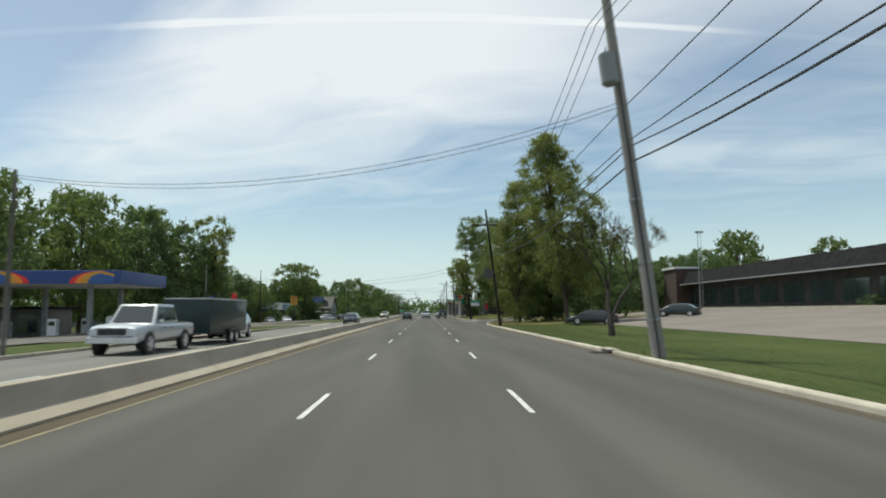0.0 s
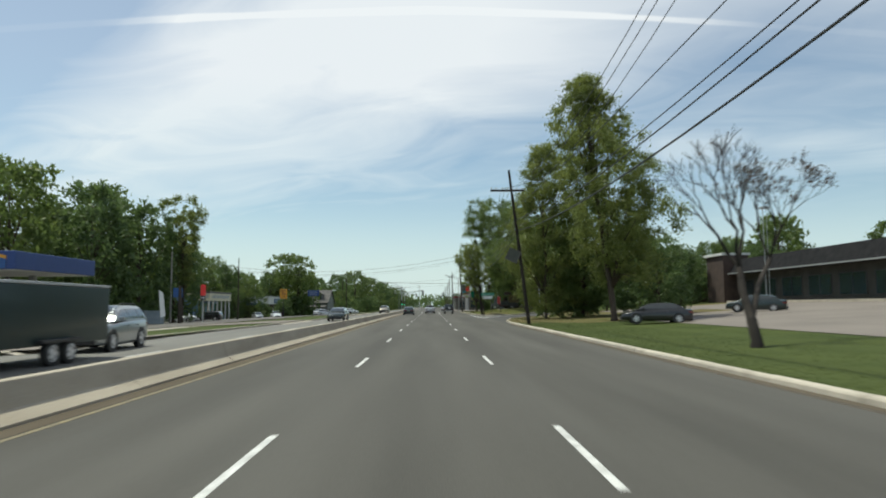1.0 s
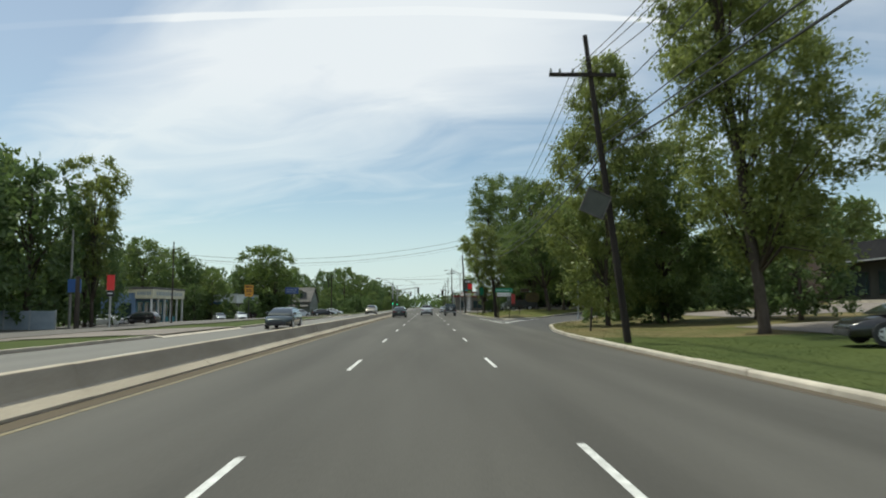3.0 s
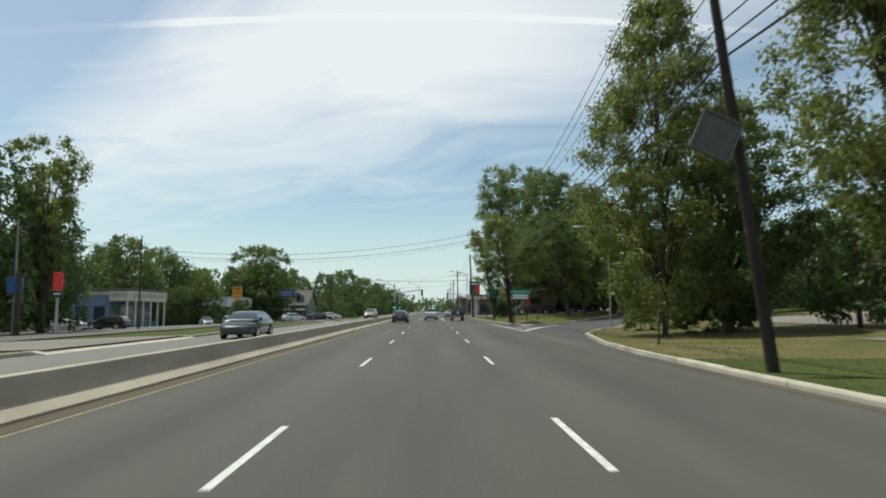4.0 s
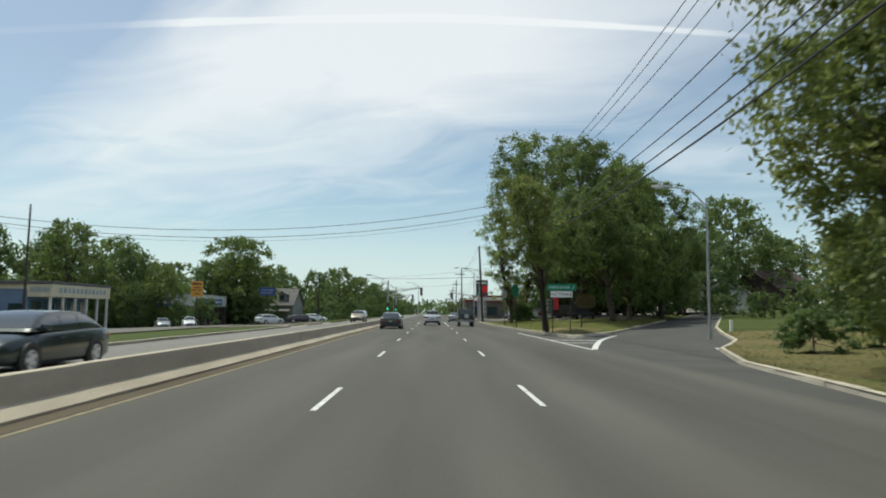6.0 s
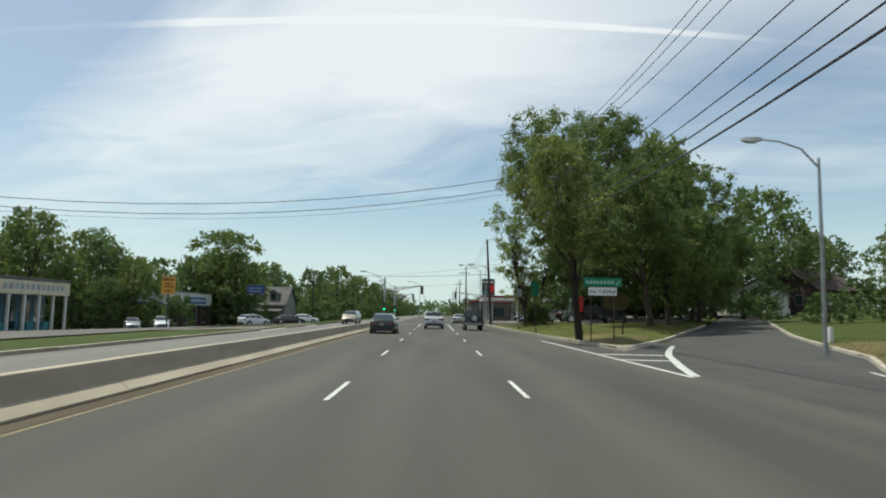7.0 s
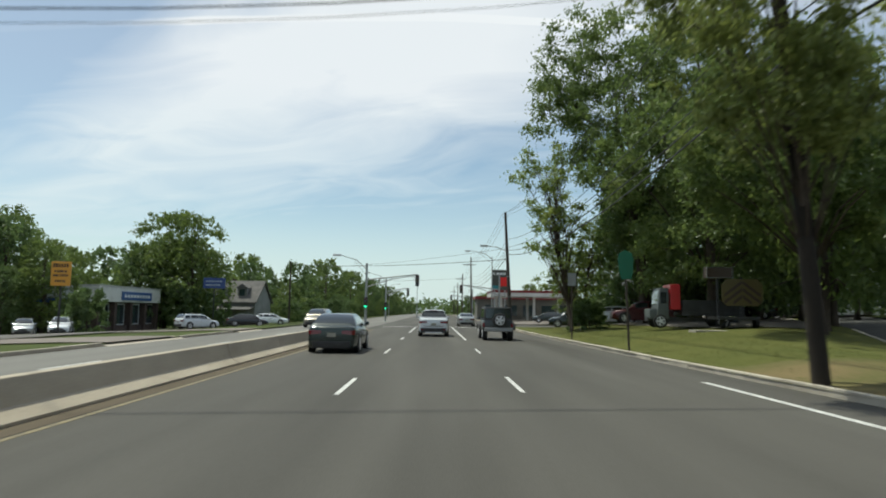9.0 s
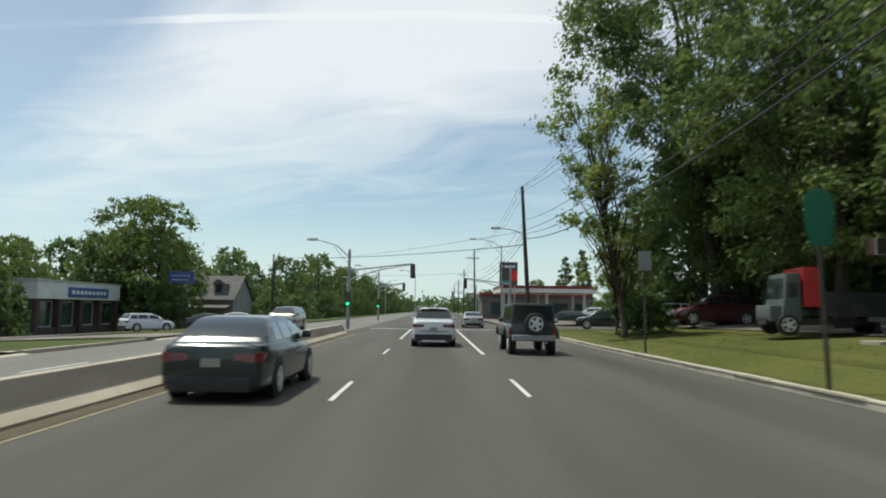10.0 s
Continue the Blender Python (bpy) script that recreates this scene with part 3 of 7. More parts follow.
kerb("kerb_right", [(KERB_X + 0.12, -30), (KERB_X + 0.12, 62)], 3.0, "pale concrete kerb along the grass verge")
kerb("kerb_corner", [(x + 0.12, y) for x, y in RAMP_R[:9]], 1.5, "pale concrete kerb curving into the turn-off")
kerb("kerb_island", [(x + 0.12, y) for x, y in reversed(ISLAND_W)] + [(x - 0.1, y) for x, y in RAMP_L[7:9]], 1.5, "pale concrete kerb round the grass island", 0.035)
kerb("kerb_left", [(-14.3, 42), (-13.7, 50), (-13.2, 65.5)], 3.0, "concrete kerb along the grass strip")
kerb("kerb_left_middle", [(-13.05, 79.5), (-13.0, 123.5)], 3.0, "concrete kerb along the grass strip by the shops")
kerb("kerb_left_far", [(-13.0, 131.5), (-13.0, 140.5)], 3.0, "concrete kerb along the grass strip by the bank")
kerb("kerb_left_near", [(-14.3, -30), (-14.3, 29.5)], 3.0, "concrete kerb in front of the filling station")

for a, b in ((29.5, 42), (65.5, 79.5), (123.5, 131.5), (141, 147)):
    x = -14.0 if a < 40 else -13.0
    wedge = Geo().hexa([(x + 0.35, a, -0.1), (x + 0.35, b, -0.1), (x - 0.25, b, -0.1), (x - 0.25, a, -0.1), (x + 0.35, a, 0.012), (x + 0.35, b, 0.012), (x - 0.25, b, 0.125), (x - 0.25, a, 0.125)])
    structure(part("dropped_kerb", wedge, KERB), "low sloping kerb across a driveway", "kerb")

# painted lines
PAINT_Z = 0.004


def stripe(name, x0, y0, x1, y1, w, mat, parent, z=0.0):
    a, b = Vector((x0, y0, 0)), Vector((x1, y1, 0))
    s = (b - a).normalized().cross(Vector((0, 0, 1))) * w / 2
    q = [a - s, a + s, b + s, b - s]
    g = Geo().hexa([(p.x, p.y, z + 0.0005) for p in q] + [(p.x, p.y, z + PAINT_Z) for p in q])
    return part(name, g, mat, parent)


dash_mesh = Geo().box(-0.048, 0.048, 0, 3.05, 0.0005, PAINT_Z).mesh("lane_dash")
for i in range(-3, 12):
    d = part("lane_dash", dash_mesh, WHITE_PAINT, road)
    d.location = (-1.81, 12.19 * i, 0)
    if i < 11:
        d = part("lane_dash", dash_mesh, WHITE_PAINT, road)
        d.location = (1.76, 12.19 * i + 0.45 + 0.04 * max(i, 0), 0)
for i in range(-3, 12):
    d = part("lane_dash", dash_mesh, WHITE_PAINT, far_road)
    d.location = (-9.6, 12.19 * i + 4, 0)
stripe("lane_line", -1.81, 146, -1.81, 164, 0.13, WHITE_PAINT, road)
stripe("lane_line", 1.76, 134.5, 1.76, 164, 0.13, WHITE_PAINT, road)
stripe("edge_line_yellow", -4.98, -40, -4.98, 152, 0.09, YELLOW_PAINT, road)
stripe("edge_line_yellow", -6.75, -40, -6.75, 152, 0.11, YELLOW_PAINT, far_road)
stripe("stop_line", -5.2, 164.6, 5.5, 164.6, 0.5, WHITE_PAINT, road)
stripe("edge_line", 6.62, 90.8, 6.35, 113, 0.15, WHITE_PAINT, road)
for q in ((6.8, 91.1, 7.5, 93.9, 0.26), (7.5, 93.9, 9.32, 100.3, 0.28), (9.32, 100.3, 10.6, 103.9, 0.28), (10.6, 103.9, 12.6, 109, 0.24), (6.55, 97.3, 8.3, 97.0, 0.36), (6.45, 100.5, 9.1, 100.3, 0.36), (12.4, 92, 12.9, 93.4, 0.12)):
    stripe("gore_stripe", *q, WHITE_PAINT, road_ramp)
stripe("gutter_dirt", -5.24, -40, -5.24, 152, 0.34, GUTTER, road)
stripe("gutter_dirt", KERB_X - 0.14, -40, KERB_X - 0.14, 62, 0.24, GUTTER, road)
stripe("gutter_dirt", KERB_X - 0.1, 143, KERB_X - 0.1, 166, 0.2, GUTTER, road)
# street drain in the kerb
basin = thing("street_drain", pose(KERB_X - 0.02, 15.2, 0), "dark iron street drain let into the pale kerb", "drain")
part("grate_frame", Geo().ring_y(0, 0.012, -0.62, -0.02, 0.0, 0.9, 0.05).box(0, 0.001, 0, 0.001, 0, 0.001).mesh("grate_frame"), BLACK_METAL, basin).matrix_basis = pose(0, 0.45, 0.012, 90, 0, 0)
for k in range(7):
    part("grate_bar", Geo().box(-0.58, -0.06, -0.4 + 0.12 * k, -0.34 + 0.12 * k, 0.002, 0.014), BLACK_METAL, basin)
part("kerb_opening", Geo().box(-0.045, 0.02, -0.55, 0.55, 0.015, 0.115), BLACK_METAL, basin)
part("lintel", Geo().box(-0.05, 0.32, -0.7, 0.7, 0.118, 0.175), KERB, basin, bevel=0.015)
stripe("gutter_seam", KERB_X - 0.35, -40, KERB_X - 0.35, 62, 0.03, SOIL, road)

# ---- trees and grass ----
rng = np.random.default_rng(7)


def quads_mesh(name, pts):
    """A mesh of loose four-cornered leaves from an array (n, 4, 3)."""
    n = len(pts)
    me = bpy.data.meshes.new(name)
    me.vertices.add(4 * n), me.loops.add(4 * n), me.polygons.add(n)
    me.vertices.foreach_set("co", pts.reshape(-1).astype(np.float32))
    me.loops.foreach_set("vertex_index", np.arange(4 * n, dtype=np.int32))
    me.polygons.foreach_set("loop_start", np.arange(0, 4 * n, 4, dtype=np.int32))
    me.update(calc_edges=True)
    return me


def leaves(centres, radii, count, size, droop, flat=0.75):
    """Leaf sprays scattered round clump centres."""
    w = radii ** 2
    pick = rng.choice(len(centres), count, p=w / w.sum())
    d = rng.normal(size=(count, 3))
    d /= np.linalg.norm(d, axis=1)[:, None]
    r = radii[pick] * np.clip(np.abs(rng.normal(0.58, 0.38, count)), 0.05, 1.45)
    c = centres[pick] + d * r[:, None] * (1, 1, flat)
    a = rng.normal(size=(count, 3)) + d * 0.5
    a[:, 2] -= droop
    a /= np.linalg.norm(a, axis=1)[:, None]
    b = np.cross(a, rng.normal(size=(count, 3)))
    b /= np.linalg.norm(b, axis=1)[:, None]
    s = size * rng.uniform(0.55, 1.35, count)[:, None]
    a, b = a * s, b * s * 0.42
    return np.stack([c - a, c - a * 0.1 + b, c + a, c - a * 0.1 - b], 1)


def make_tree(h, width, profile, base=0.2, clumps=70, clump=0.11, count=14000, leaf=0.24, droop=0.4, trunk=0.25, limbs=22, leaf_mat=None, lean=(0, 0), forks=1, name="tree", twigs=0, low=2, foot=0.0, hollow=0.5):
    """One tree: a tapered trunk with limbs, and a crown of leaf clumps. profile: widths from the crown's foot to its top."""
    u = rng.uniform(0, 1, clumps) ** 0.9
    rad = np.interp(u, np.linspace(0, 1, len(profile)), profile) * width / 2
    ang = rng.uniform(0, 2 * math.pi, clumps)
    lump = 1 + 0.22 * np.sin(ang * 2 + u * 5 + rng.uniform(0, 6)) + 0.14 * np.sin(ang * 3 - u * 9)
    rr = rad * lump * rng.uniform(0.12, 1, clumps) ** hollow
    z = h * (base + (0.96 - base) * u)
    cen = np.stack([rr * np.cos(ang) + lean[0] * z / h + foot * (1 - u), rr * np.sin(ang) + lean[1] * z / h, z], 1)
    cr = h * clump * rng.uniform(0.55, 1.25, clumps) * (0.6 + 0.4 * np.clip(rad / (width / 2), 0.2, 1))
    crown = quads_mesh("crown", leaves(cen, cr, count, leaf, droop))
    g = Geo()
    for f in range(forks):
        off = Vector((rng.uniform(-1, 1) * (f > 0) * 1.5, rng.uniform(-1, 1) * (f > 0) * 1.5, 0))
        pts = [Vector((0, 0, -0.2)) + off * 0.15, Vector((0, 0, 0.35)) + off * 0.15]
        rads = [trunk * 1.35, trunk * 1.02]
        for k in range(1, 9):
            s = k / 8
            pts.append(Vector((lean[0] * s * 0.85 + rng.normal() * 0.012 * h * s, lean[1] * s * 0.85 + rng.normal() * 0.012 * h * s, 0.35 + h * 0.82 * s)) + off * s)
            rads.append(trunk * (1 - 0.9 * s) + 0.02)
        g.tube(pts, rads, 9)
        stem = pts
    order = rng.permutation(clumps)[:limbs]
    for i in order:
        end = Vector(cen[i])
        k = min(max(int((end.z / h - 0.1) * 8), low), 8)
        start = stem[k]
        mid = start.lerp(end, 0.5) + Vector((rng.normal() * 0.2, rng.normal() * 0.2, 0.04 * h))
        r0 = min(trunk * 0.22, trunk * (1 - 0.85 * k / 9)) + 0.015
        g.tube([start, mid, end], [r0, r0 * 0.55, 0.02], 6)
        for _ in range(twigs):
            s = rng.uniform(0.35, 1)
            p = start.lerp(mid, s * 2) if s < 0.5 else mid.lerp(end, s * 2 - 1)
            q = p + Vector((rng.normal() * 0.8, rng.normal() * 0.8, abs(rng.normal()) * 1.0 + 0.4))
            g.tube([p, p.lerp(q, 0.5) + Vector((rng.normal() * 0.1, 0, 0.05)), q], [0.016, 0.011, 0.005], 3, False)
    crown.materials.append(leaf_mat)
    wood = g.mesh("trunk", smooth=False)
    wood.materials.append(BARK)
    for p in wood.polygons:
        p.use_smooth = True
    return wood, crown


def plant(kind, x, y, label, scale=1.0, turn=0.0, group="", category="tree", z=None, stretch=1.0, name="tree", bark=BARK):
    if x < -20:
        stretch *= 1.14
    t = thing(name, pose(x, y, gz(x, y) if z is None else z, 0, 0, turn) @ Matrix.Diagonal((scale, scale, scale * stretch, 1)), label, category, group)
    part("trunk", kind[0], bark, t)
    part("crown", kind[1], None, t)
    return t


def bare_tree():
    """Two leaning stems from one root that fork again and again, with few leaves left near the tips."""
    r = np.random.default_rng(11)
    wood, tips = Geo(), []

    def grow(p, d, length, rad, level, leafy):
        d = d.normalized()
        side = Vector(r.normal(size=3)) * 0.1 * length
        q = p + d * length
        n = 8 if level < 2 else 5 if level < 4 else 3
        wood.tube([p, p.lerp(q, 0.5) + side * 0.5, q], [rad, rad * 0.84, rad * 0.68], n, False)
        if level > 2:
            tips.append((q, leafy))
        if level == 6:
            return
        for _ in range(2 if level in (0, 2, 4) else 3 if r.uniform() < 0.75 else 2):
            turn = Vector(r.normal(size=3))
            turn = (turn - d * turn.dot(d)).normalized()
            grow(q, d + turn * r.uniform(0.25, 0.62) + Vector((0, 0, 0.14)), length * r.uniform(0.66, 0.86), max(rad * r.uniform(0.52, 0.68), 0.007), level + 1, leafy)

    root = Vector((0, 0, -0.15))
    wood.tube([root, Vector((0, 0.05, 0.25)), Vector((-0.02, 0.3, 0.95))], [0.25, 0.19, 0.17], 10)
    for crotch, rad, up, leafy in (((0.3, 1.7, 2.75), 0.12, (-0.14, 0.05, 1), 0.1), ((2.2, 3.2, 3.2), 0.085, (0.1, 0, 1), 0.8)):
        c, fork = Vector(crotch), Vector((-0.02, 0.28, 0.9))
        wood.tube([fork, fork.lerp(c, 0.5) + Vector((-0.08, 0.05, 0.1)), c], [rad * 1.25, rad * 1.1, rad], 9, False)
        for k in range(3):
            a = k * 2.1 + 0.4
            grow(c, Vector(up) + Vector((math.cos(a) * 0.42, math.sin(a) * 0.42, 0)), 1.45 if leafy < 0.5 else 1.15, rad * 0.62, 0 if k == 0 else 1, leafy)
    cen = np.array([tuple(p) for p, k in tips if r.uniform() < k * 0.5])
    crown = quads_mesh("crown", leaves(cen, np.full(len(cen), 0.24), 1500, 0.06, 0.3))
    crown.materials.append(LEAF_R)
    w = wood.mesh("trunk", smooth=True)
    w.materials.append(DARK_BARK)
    return w, crown


tall_a = make_tree(20.8, 10.0, (0.5, 0.8, 1, 0.95, 0.78, 0.5, 0.15), 0.15, 430, 0.044, 70000, 0.115, 1.0, 0.25, 36, LEAF_A, (-2.2, 0), foot=1.9, hollow=0.75)
tall_b = make_tree(19.6, 7.6, (0.7, 0.95, 1, 0.95, 0.85, 0.62, 0.32), 0.05, 350, 0.046, 58000, 0.115, 1.0, 0.16, 30, LEAF_A)
tall_c = make_tree(13.4, 11.0, (0.5, 0.8, 1, 1, 0.85, 0.4), 0.1, 350, 0.058, 56000, 0.118, 0.3, 0.24, 30, LEAF_D, (0.8, 0), low=3, hollow=0.7)
grove_a = make_tree(24.0, 14.5, (0.32, 0.34, 0.42, 0.6, 0.95, 1, 0.6), 0.1, 460, 0.047, 56000, 0.155, 0.6, 0.3, 34, LEAF_D, (-3.2, 0), 2, foot=1.5)
grove_b = make_tree(23.0, 15.0, (0.65, 0.9, 1, 0.95, 0.75, 0.35), 0.12, 460, 0.047, 56000, 0.16, 0.6, 0.3, 34, LEAF_D, (0.5, 0), 2)
young = make_tree(13.2, 4.8, (0.75, 1, 0.7, 0.75, 0.9, 0.6), 0.2, 105, 0.05, 9500, 0.115, 0.3, 0.13, 50, LEAF_Y, (-2.2, 0), twigs=3)
broad = make_tree(15.0, 12.0, (0.8, 1, 1, 0.8, 0.4), 0.1, 300, 0.07, 8400, 0.27, 0.3, 0.3, 26, LEAF_D)
broad_olive = make_tree(15.0, 11.0, (0.75, 1, 0.95, 0.8, 0.45), 0.1, 300, 0.068, 8400, 0.27, 0.4, 0.28, 26, LEAF_B)
dark = make_tree(14.0, 11.0, (0.85, 1, 1, 0.85, 0.45), 0.05, 280, 0.074, 7600, 0.29, 0.3, 0.28, 20, LEAF_C)
broad_far = make_tree(15.0, 12.0, (0.8, 1, 1, 0.8, 0.4), 0.06, 230, 0.08, 3900, 0.42, 0.3, 0.3, 14, LEAF_D)
dark_far = make_tree(14.0, 11.0, (0.85, 1, 1, 0.85, 0.45), 0.04, 220, 0.082, 3700, 0.42, 0.3, 0.28, 10, LEAF_C)
slim = make_tree(17.5, 6.8, (0.35, 0.35, 0.5, 0.95, 1, 0.6), 0.25, 120, 0.048, 9000, 0.18, 0.4, 0.2, 34, LEAF_A)
conifer = make_tree(15.0, 6.5, (1, 0.85, 0.62, 0.4, 0.16), 0.08, 130, 0.045, 4500, 0.3, 0.5, 0.2, 24, LEAF_C)
bush = make_tree(2.6, 3.6, (1, 1, 0.9, 0.5), 0.0, 60, 0.16, 4500, 0.14, 0.1, 0.05, 12, LEAF_C)

plant(tall_a, 15.7, 63.5, "tall leafy tree with drooping olive-green foliage on the verge", 1.06, 0)
plant(tall_b, 12.5, 78.6, "tall narrow tree with light yellow-green foliage", 1.0, 75)
plant(tall_c, 17.0, 81.0, "broad dark green tree at the corner of the turn-off", 1.0, 0)
plant(dark, 29, 104, "dense dark green tree across the turn-off", 0.55, 0, "trees on the corner bank")
plant(dark, 22.8, 73.0, "low dark green tree beside the car park drive", 0.58, 40, "trees on the corner bank")
plant(dark, 22.3, 77.5, "low dark green tree beside the car park drive", 0.5, 130, "trees on the corner bank")
plant(dark, 34, 110, "dense dark green tree across the turn-off", 0.65, 80, "trees on the corner bank")
plant(dark, 40, 113, "dense dark green tree across the turn-off", 0.7, 160, "trees on the corner bank")
plant(dark, 25, 101, "dense dark green tree across the turn-off", 0.5, 220, "trees on the corner bank")
plant(bush, 14.0, 87.5, "low dark green shrub behind the corner trees", 0.62, 30, "shrubs on the corner", "shrub", name="shrub")
plant(bush, 17.2, 88.5, "low dark green shrub behind the corner trees", 0.66, 250, "shrubs on the corner", "shrub", name="shrub")
plant(bush, 18.3, 83.2, "low dark green shrub under the corner trees", 0.6, 200, "shrubs on the corner", "shrub", name="shrub")
plant(bush, 14.9, 81.8, "low dark green shrub under the corner trees", 0.8, 80, "shrubs on the corner", "shrub", name="shrub")
plant(bush, 17.3, 80.2, "low dark green shrub under the corner trees", 0.85, 300, "shrubs on the corner", "shrub", name="shrub")
plant(bare_tree(), 11.04, 29.15, "half-bare tree of two leaning stems with a few reddish leaves", bark=DARK_BARK)
plant(grove_a, 15.9, 147.0, "tall spreading green tree on the island", 0.98, 0, "trees on the island")
plant(grove_b, 16.9, 137.6, "tall spreading olive-green tree on the island", 0.9, 60, "trees on the island")
plant(broad_olive, 20.2, 131.5, "tall olive-green tree beside the work truck on the island", 0.75, 110, "trees on the island", stretch=1.5)
plant(grove_b, 24.0, 146.5, "tall spreading green tree on the island", 0.86, 150, "trees on the island")
plant(grove_b, 27.5, 143.0, "tall spreading olive-green tree on the island", 0.74, 240, "trees on the island")
plant(dark, 20.5, 147.0, "dense dark green tree behind the island grove", 0.9, 30, "trees on the island")
plant(dark, 18.0, 156.5, "dense dark green tree behind the island grove", 0.75, 200, "trees on the island")
plant(dark, 17.0, 152.0, "dense dark green tree behind the island grove", 0.85, 90, "trees on the island")
plant(dark, 25.5, 151.0, "dense dark green tree behind the island grove", 0.9, 300, "trees on the island")
plant(dark, 30.5, 152.5, "dense dark green tree behind the island grove", 0.8, 140, "trees on the island")
plant(bush, 10.9, 144.2, "dark shrub round the foot of the young tree", 0.75, 20, "shrubs on the island", "shrub", name="shrub")
plant(bush, 11.3, 147.0, "dark shrub round the foot of the young tree", 0.85, 150, "shrubs on the island", "shrub", name="shrub")
plant(young, 9.5, 143.5, "young thin tree with bright green leaves on the island", 1.0, 0, "trees on the island")
overhang = make_tree(13.0, 10.0, (0.8, 1, 1, 0.8, 0.4), 0.36, 280, 0.062, 34000, 0.14, 0.6, 0.26, 26, LEAF_D, (-2.6, -1.5), low=3)
plant(overhang, 17.2, 126.8, "spreading dark green tree whose boughs hang over the work truck", 1.0, 0, "trees on the island")
plant(young, 9.9, 146.5, "low young tree with bright yellow-green leaves on the island", 0.5, 70, "trees on the island")
slender = make_tree(11.2, 4.4, (0.5, 0.9, 1, 0.95, 0.6), 0.42, 150, 0.05, 16000, 0.1, 0.5, 0.065, 26, LEAF_A, (-2.4, -3.0), low=3)
plant(slender, 8.48, 112.05, "light-leaved tree whose boughs reach round the utility pole", 1.0, 0, "trees on the island")
plant(young, 12.5, 153.5, "young thin tree with bright green leaves on the island", 0.7, 120, "trees on the island")
for x, y, s, r, k in ((52, 178, 1.36, 0, broad), (45, 182, 1.1, 50, dark), (40, 160, 0.9, 20, dark), (41, 172, 0.7, 140, broad), (62, 188, 1.0, 80, broad), (72, 196, 1.0, 160, dark), (36, 176, 0.8, 200, dark), (84, 190, 1.15, 10, broad), (42, 128, 0.7, 90, dark), (48, 120, 0.7, 10, broad), (55, 128, 0.8, 70, dark), (66, 138, 0.8, 300, dark)):
    plant(k, x, y, "leafy green tree on the rising ground by the turn-off", s, r, "trees beyond the turn-off")
plant(conifer, 82, 176, "dark green conifer on the rising ground", 1.0, 0)
for x, y, s, r in ((60, 140, 0.85, 0), (76, 150, 1.2, 70), (88, 132, 0.95, 140), (96, 112, 1.25, 200), (92, 88, 0.95, 20), (104, 72, 1.0, 90), (84, 164, 1.15, 260), (146, 118, 0.8, 30), (44, 122, 0.6, 80)):
    plant(broad_far if r % 3 else dark_far, x, y, "rounded green tree behind the low building", s, r, "trees behind the low building")
# far side of the highway
for x, y, s, r, k in ((-50, 66, 0.95, 0, broad), (-57, 76, 1.02, 50, broad_olive), (-47, 82, 0.95, 100, broad_olive), (-54, 92, 1.05, 200, broad), (-45, 96, 1.0, 270, dark), (-42, 104, 0.92, 30, dark), (-49, 108, 1.02, 160, broad_olive), (-60, 62, 1.0, 300, dark), (-66, 88, 1.1, 10, broad), (-40, 112, 0.72, 90, dark), (-58, 116, 1.0, 120, dark), (-72, 70, 1.0, 80, broad_olive)):
    plant(k, x, y, "leafy green tree in the wood behind the filling station", s * 1.16, r, "trees behind the filling station", stretch=1.07)
plant(bush, -34.3, 163.8, "small rounded tree beside the bank", 1.2, 60, stretch=1.25)
plant(slim, -37.2, 108, "tall slender tree with a small crown above the wood", 1.0, 40)
for x, y, s, r, k in ((-64, 158, 0.9, 0, dark), (-58, 170, 0.95, 60, broad), (-66, 180, 1.0, 120, dark), (-52, 178, 0.82, 200, dark), (-60, 190, 0.95, 260, broad), (-50, 190, 0.6, 33, broad_olive), (-48, 172, 0.45, 10, dark), (-72, 145, 0.9, 44, broad), (-55, 132, 0.55, 75, dark), (-62, 122, 0.8, 15, dark)):
    plant(k, x, y, "leafy green tree behind the shops", s * 1.12, r, "trees behind the shops")
plant(broad_olive, -44, 207, "large rounded olive-green tree towering over the lots", 1.18, 20, stretch=0.98)
plant(broad_olive, -39, 205, "large rounded olive-green tree towering over the lots", 1.08, 200, stretch=1.02)
plant(broad_olive, -45.5, 175.5, "green tree in front of the white building", 0.68, 140)
plant(dark, -47, 205, "dense dark green tree below the large tree", 0.9, 100)
for x, y, s, r, k in ((-50, 238, 0.9, 0, broad), (-42, 250, 0.9, 70, dark), (-48, 268, 1.05, 130, broad_olive), (-38, 282, 1.05, 190, dark), (-33, 300, 1.1, 250, broad), (-40, 320, 1.2, 20, dark), (-30, 335, 1.0, 90, broad), (-24, 352, 0.9, 150, dark), (-34, 365, 1.1, 220, broad), (-20, 385, 0.85, 40, broad_olive), (-28, 400, 1.1, 110, dark), (-18, 430, 0.8, 180, broad), (-30, 236, 0.5, 10, broad), (-24, 262, 0.4, 60, dark), (-21, 290, 0.45, 100, broad_olive), (-18, 240, 0.3, 100, dark), (-17, 320, 0.4, 10, broad)):
    plant(dark_far if k is dark else broad_far, x, y, "leafy green tree along the far side of the highway", s, r, "roadside trees far off")
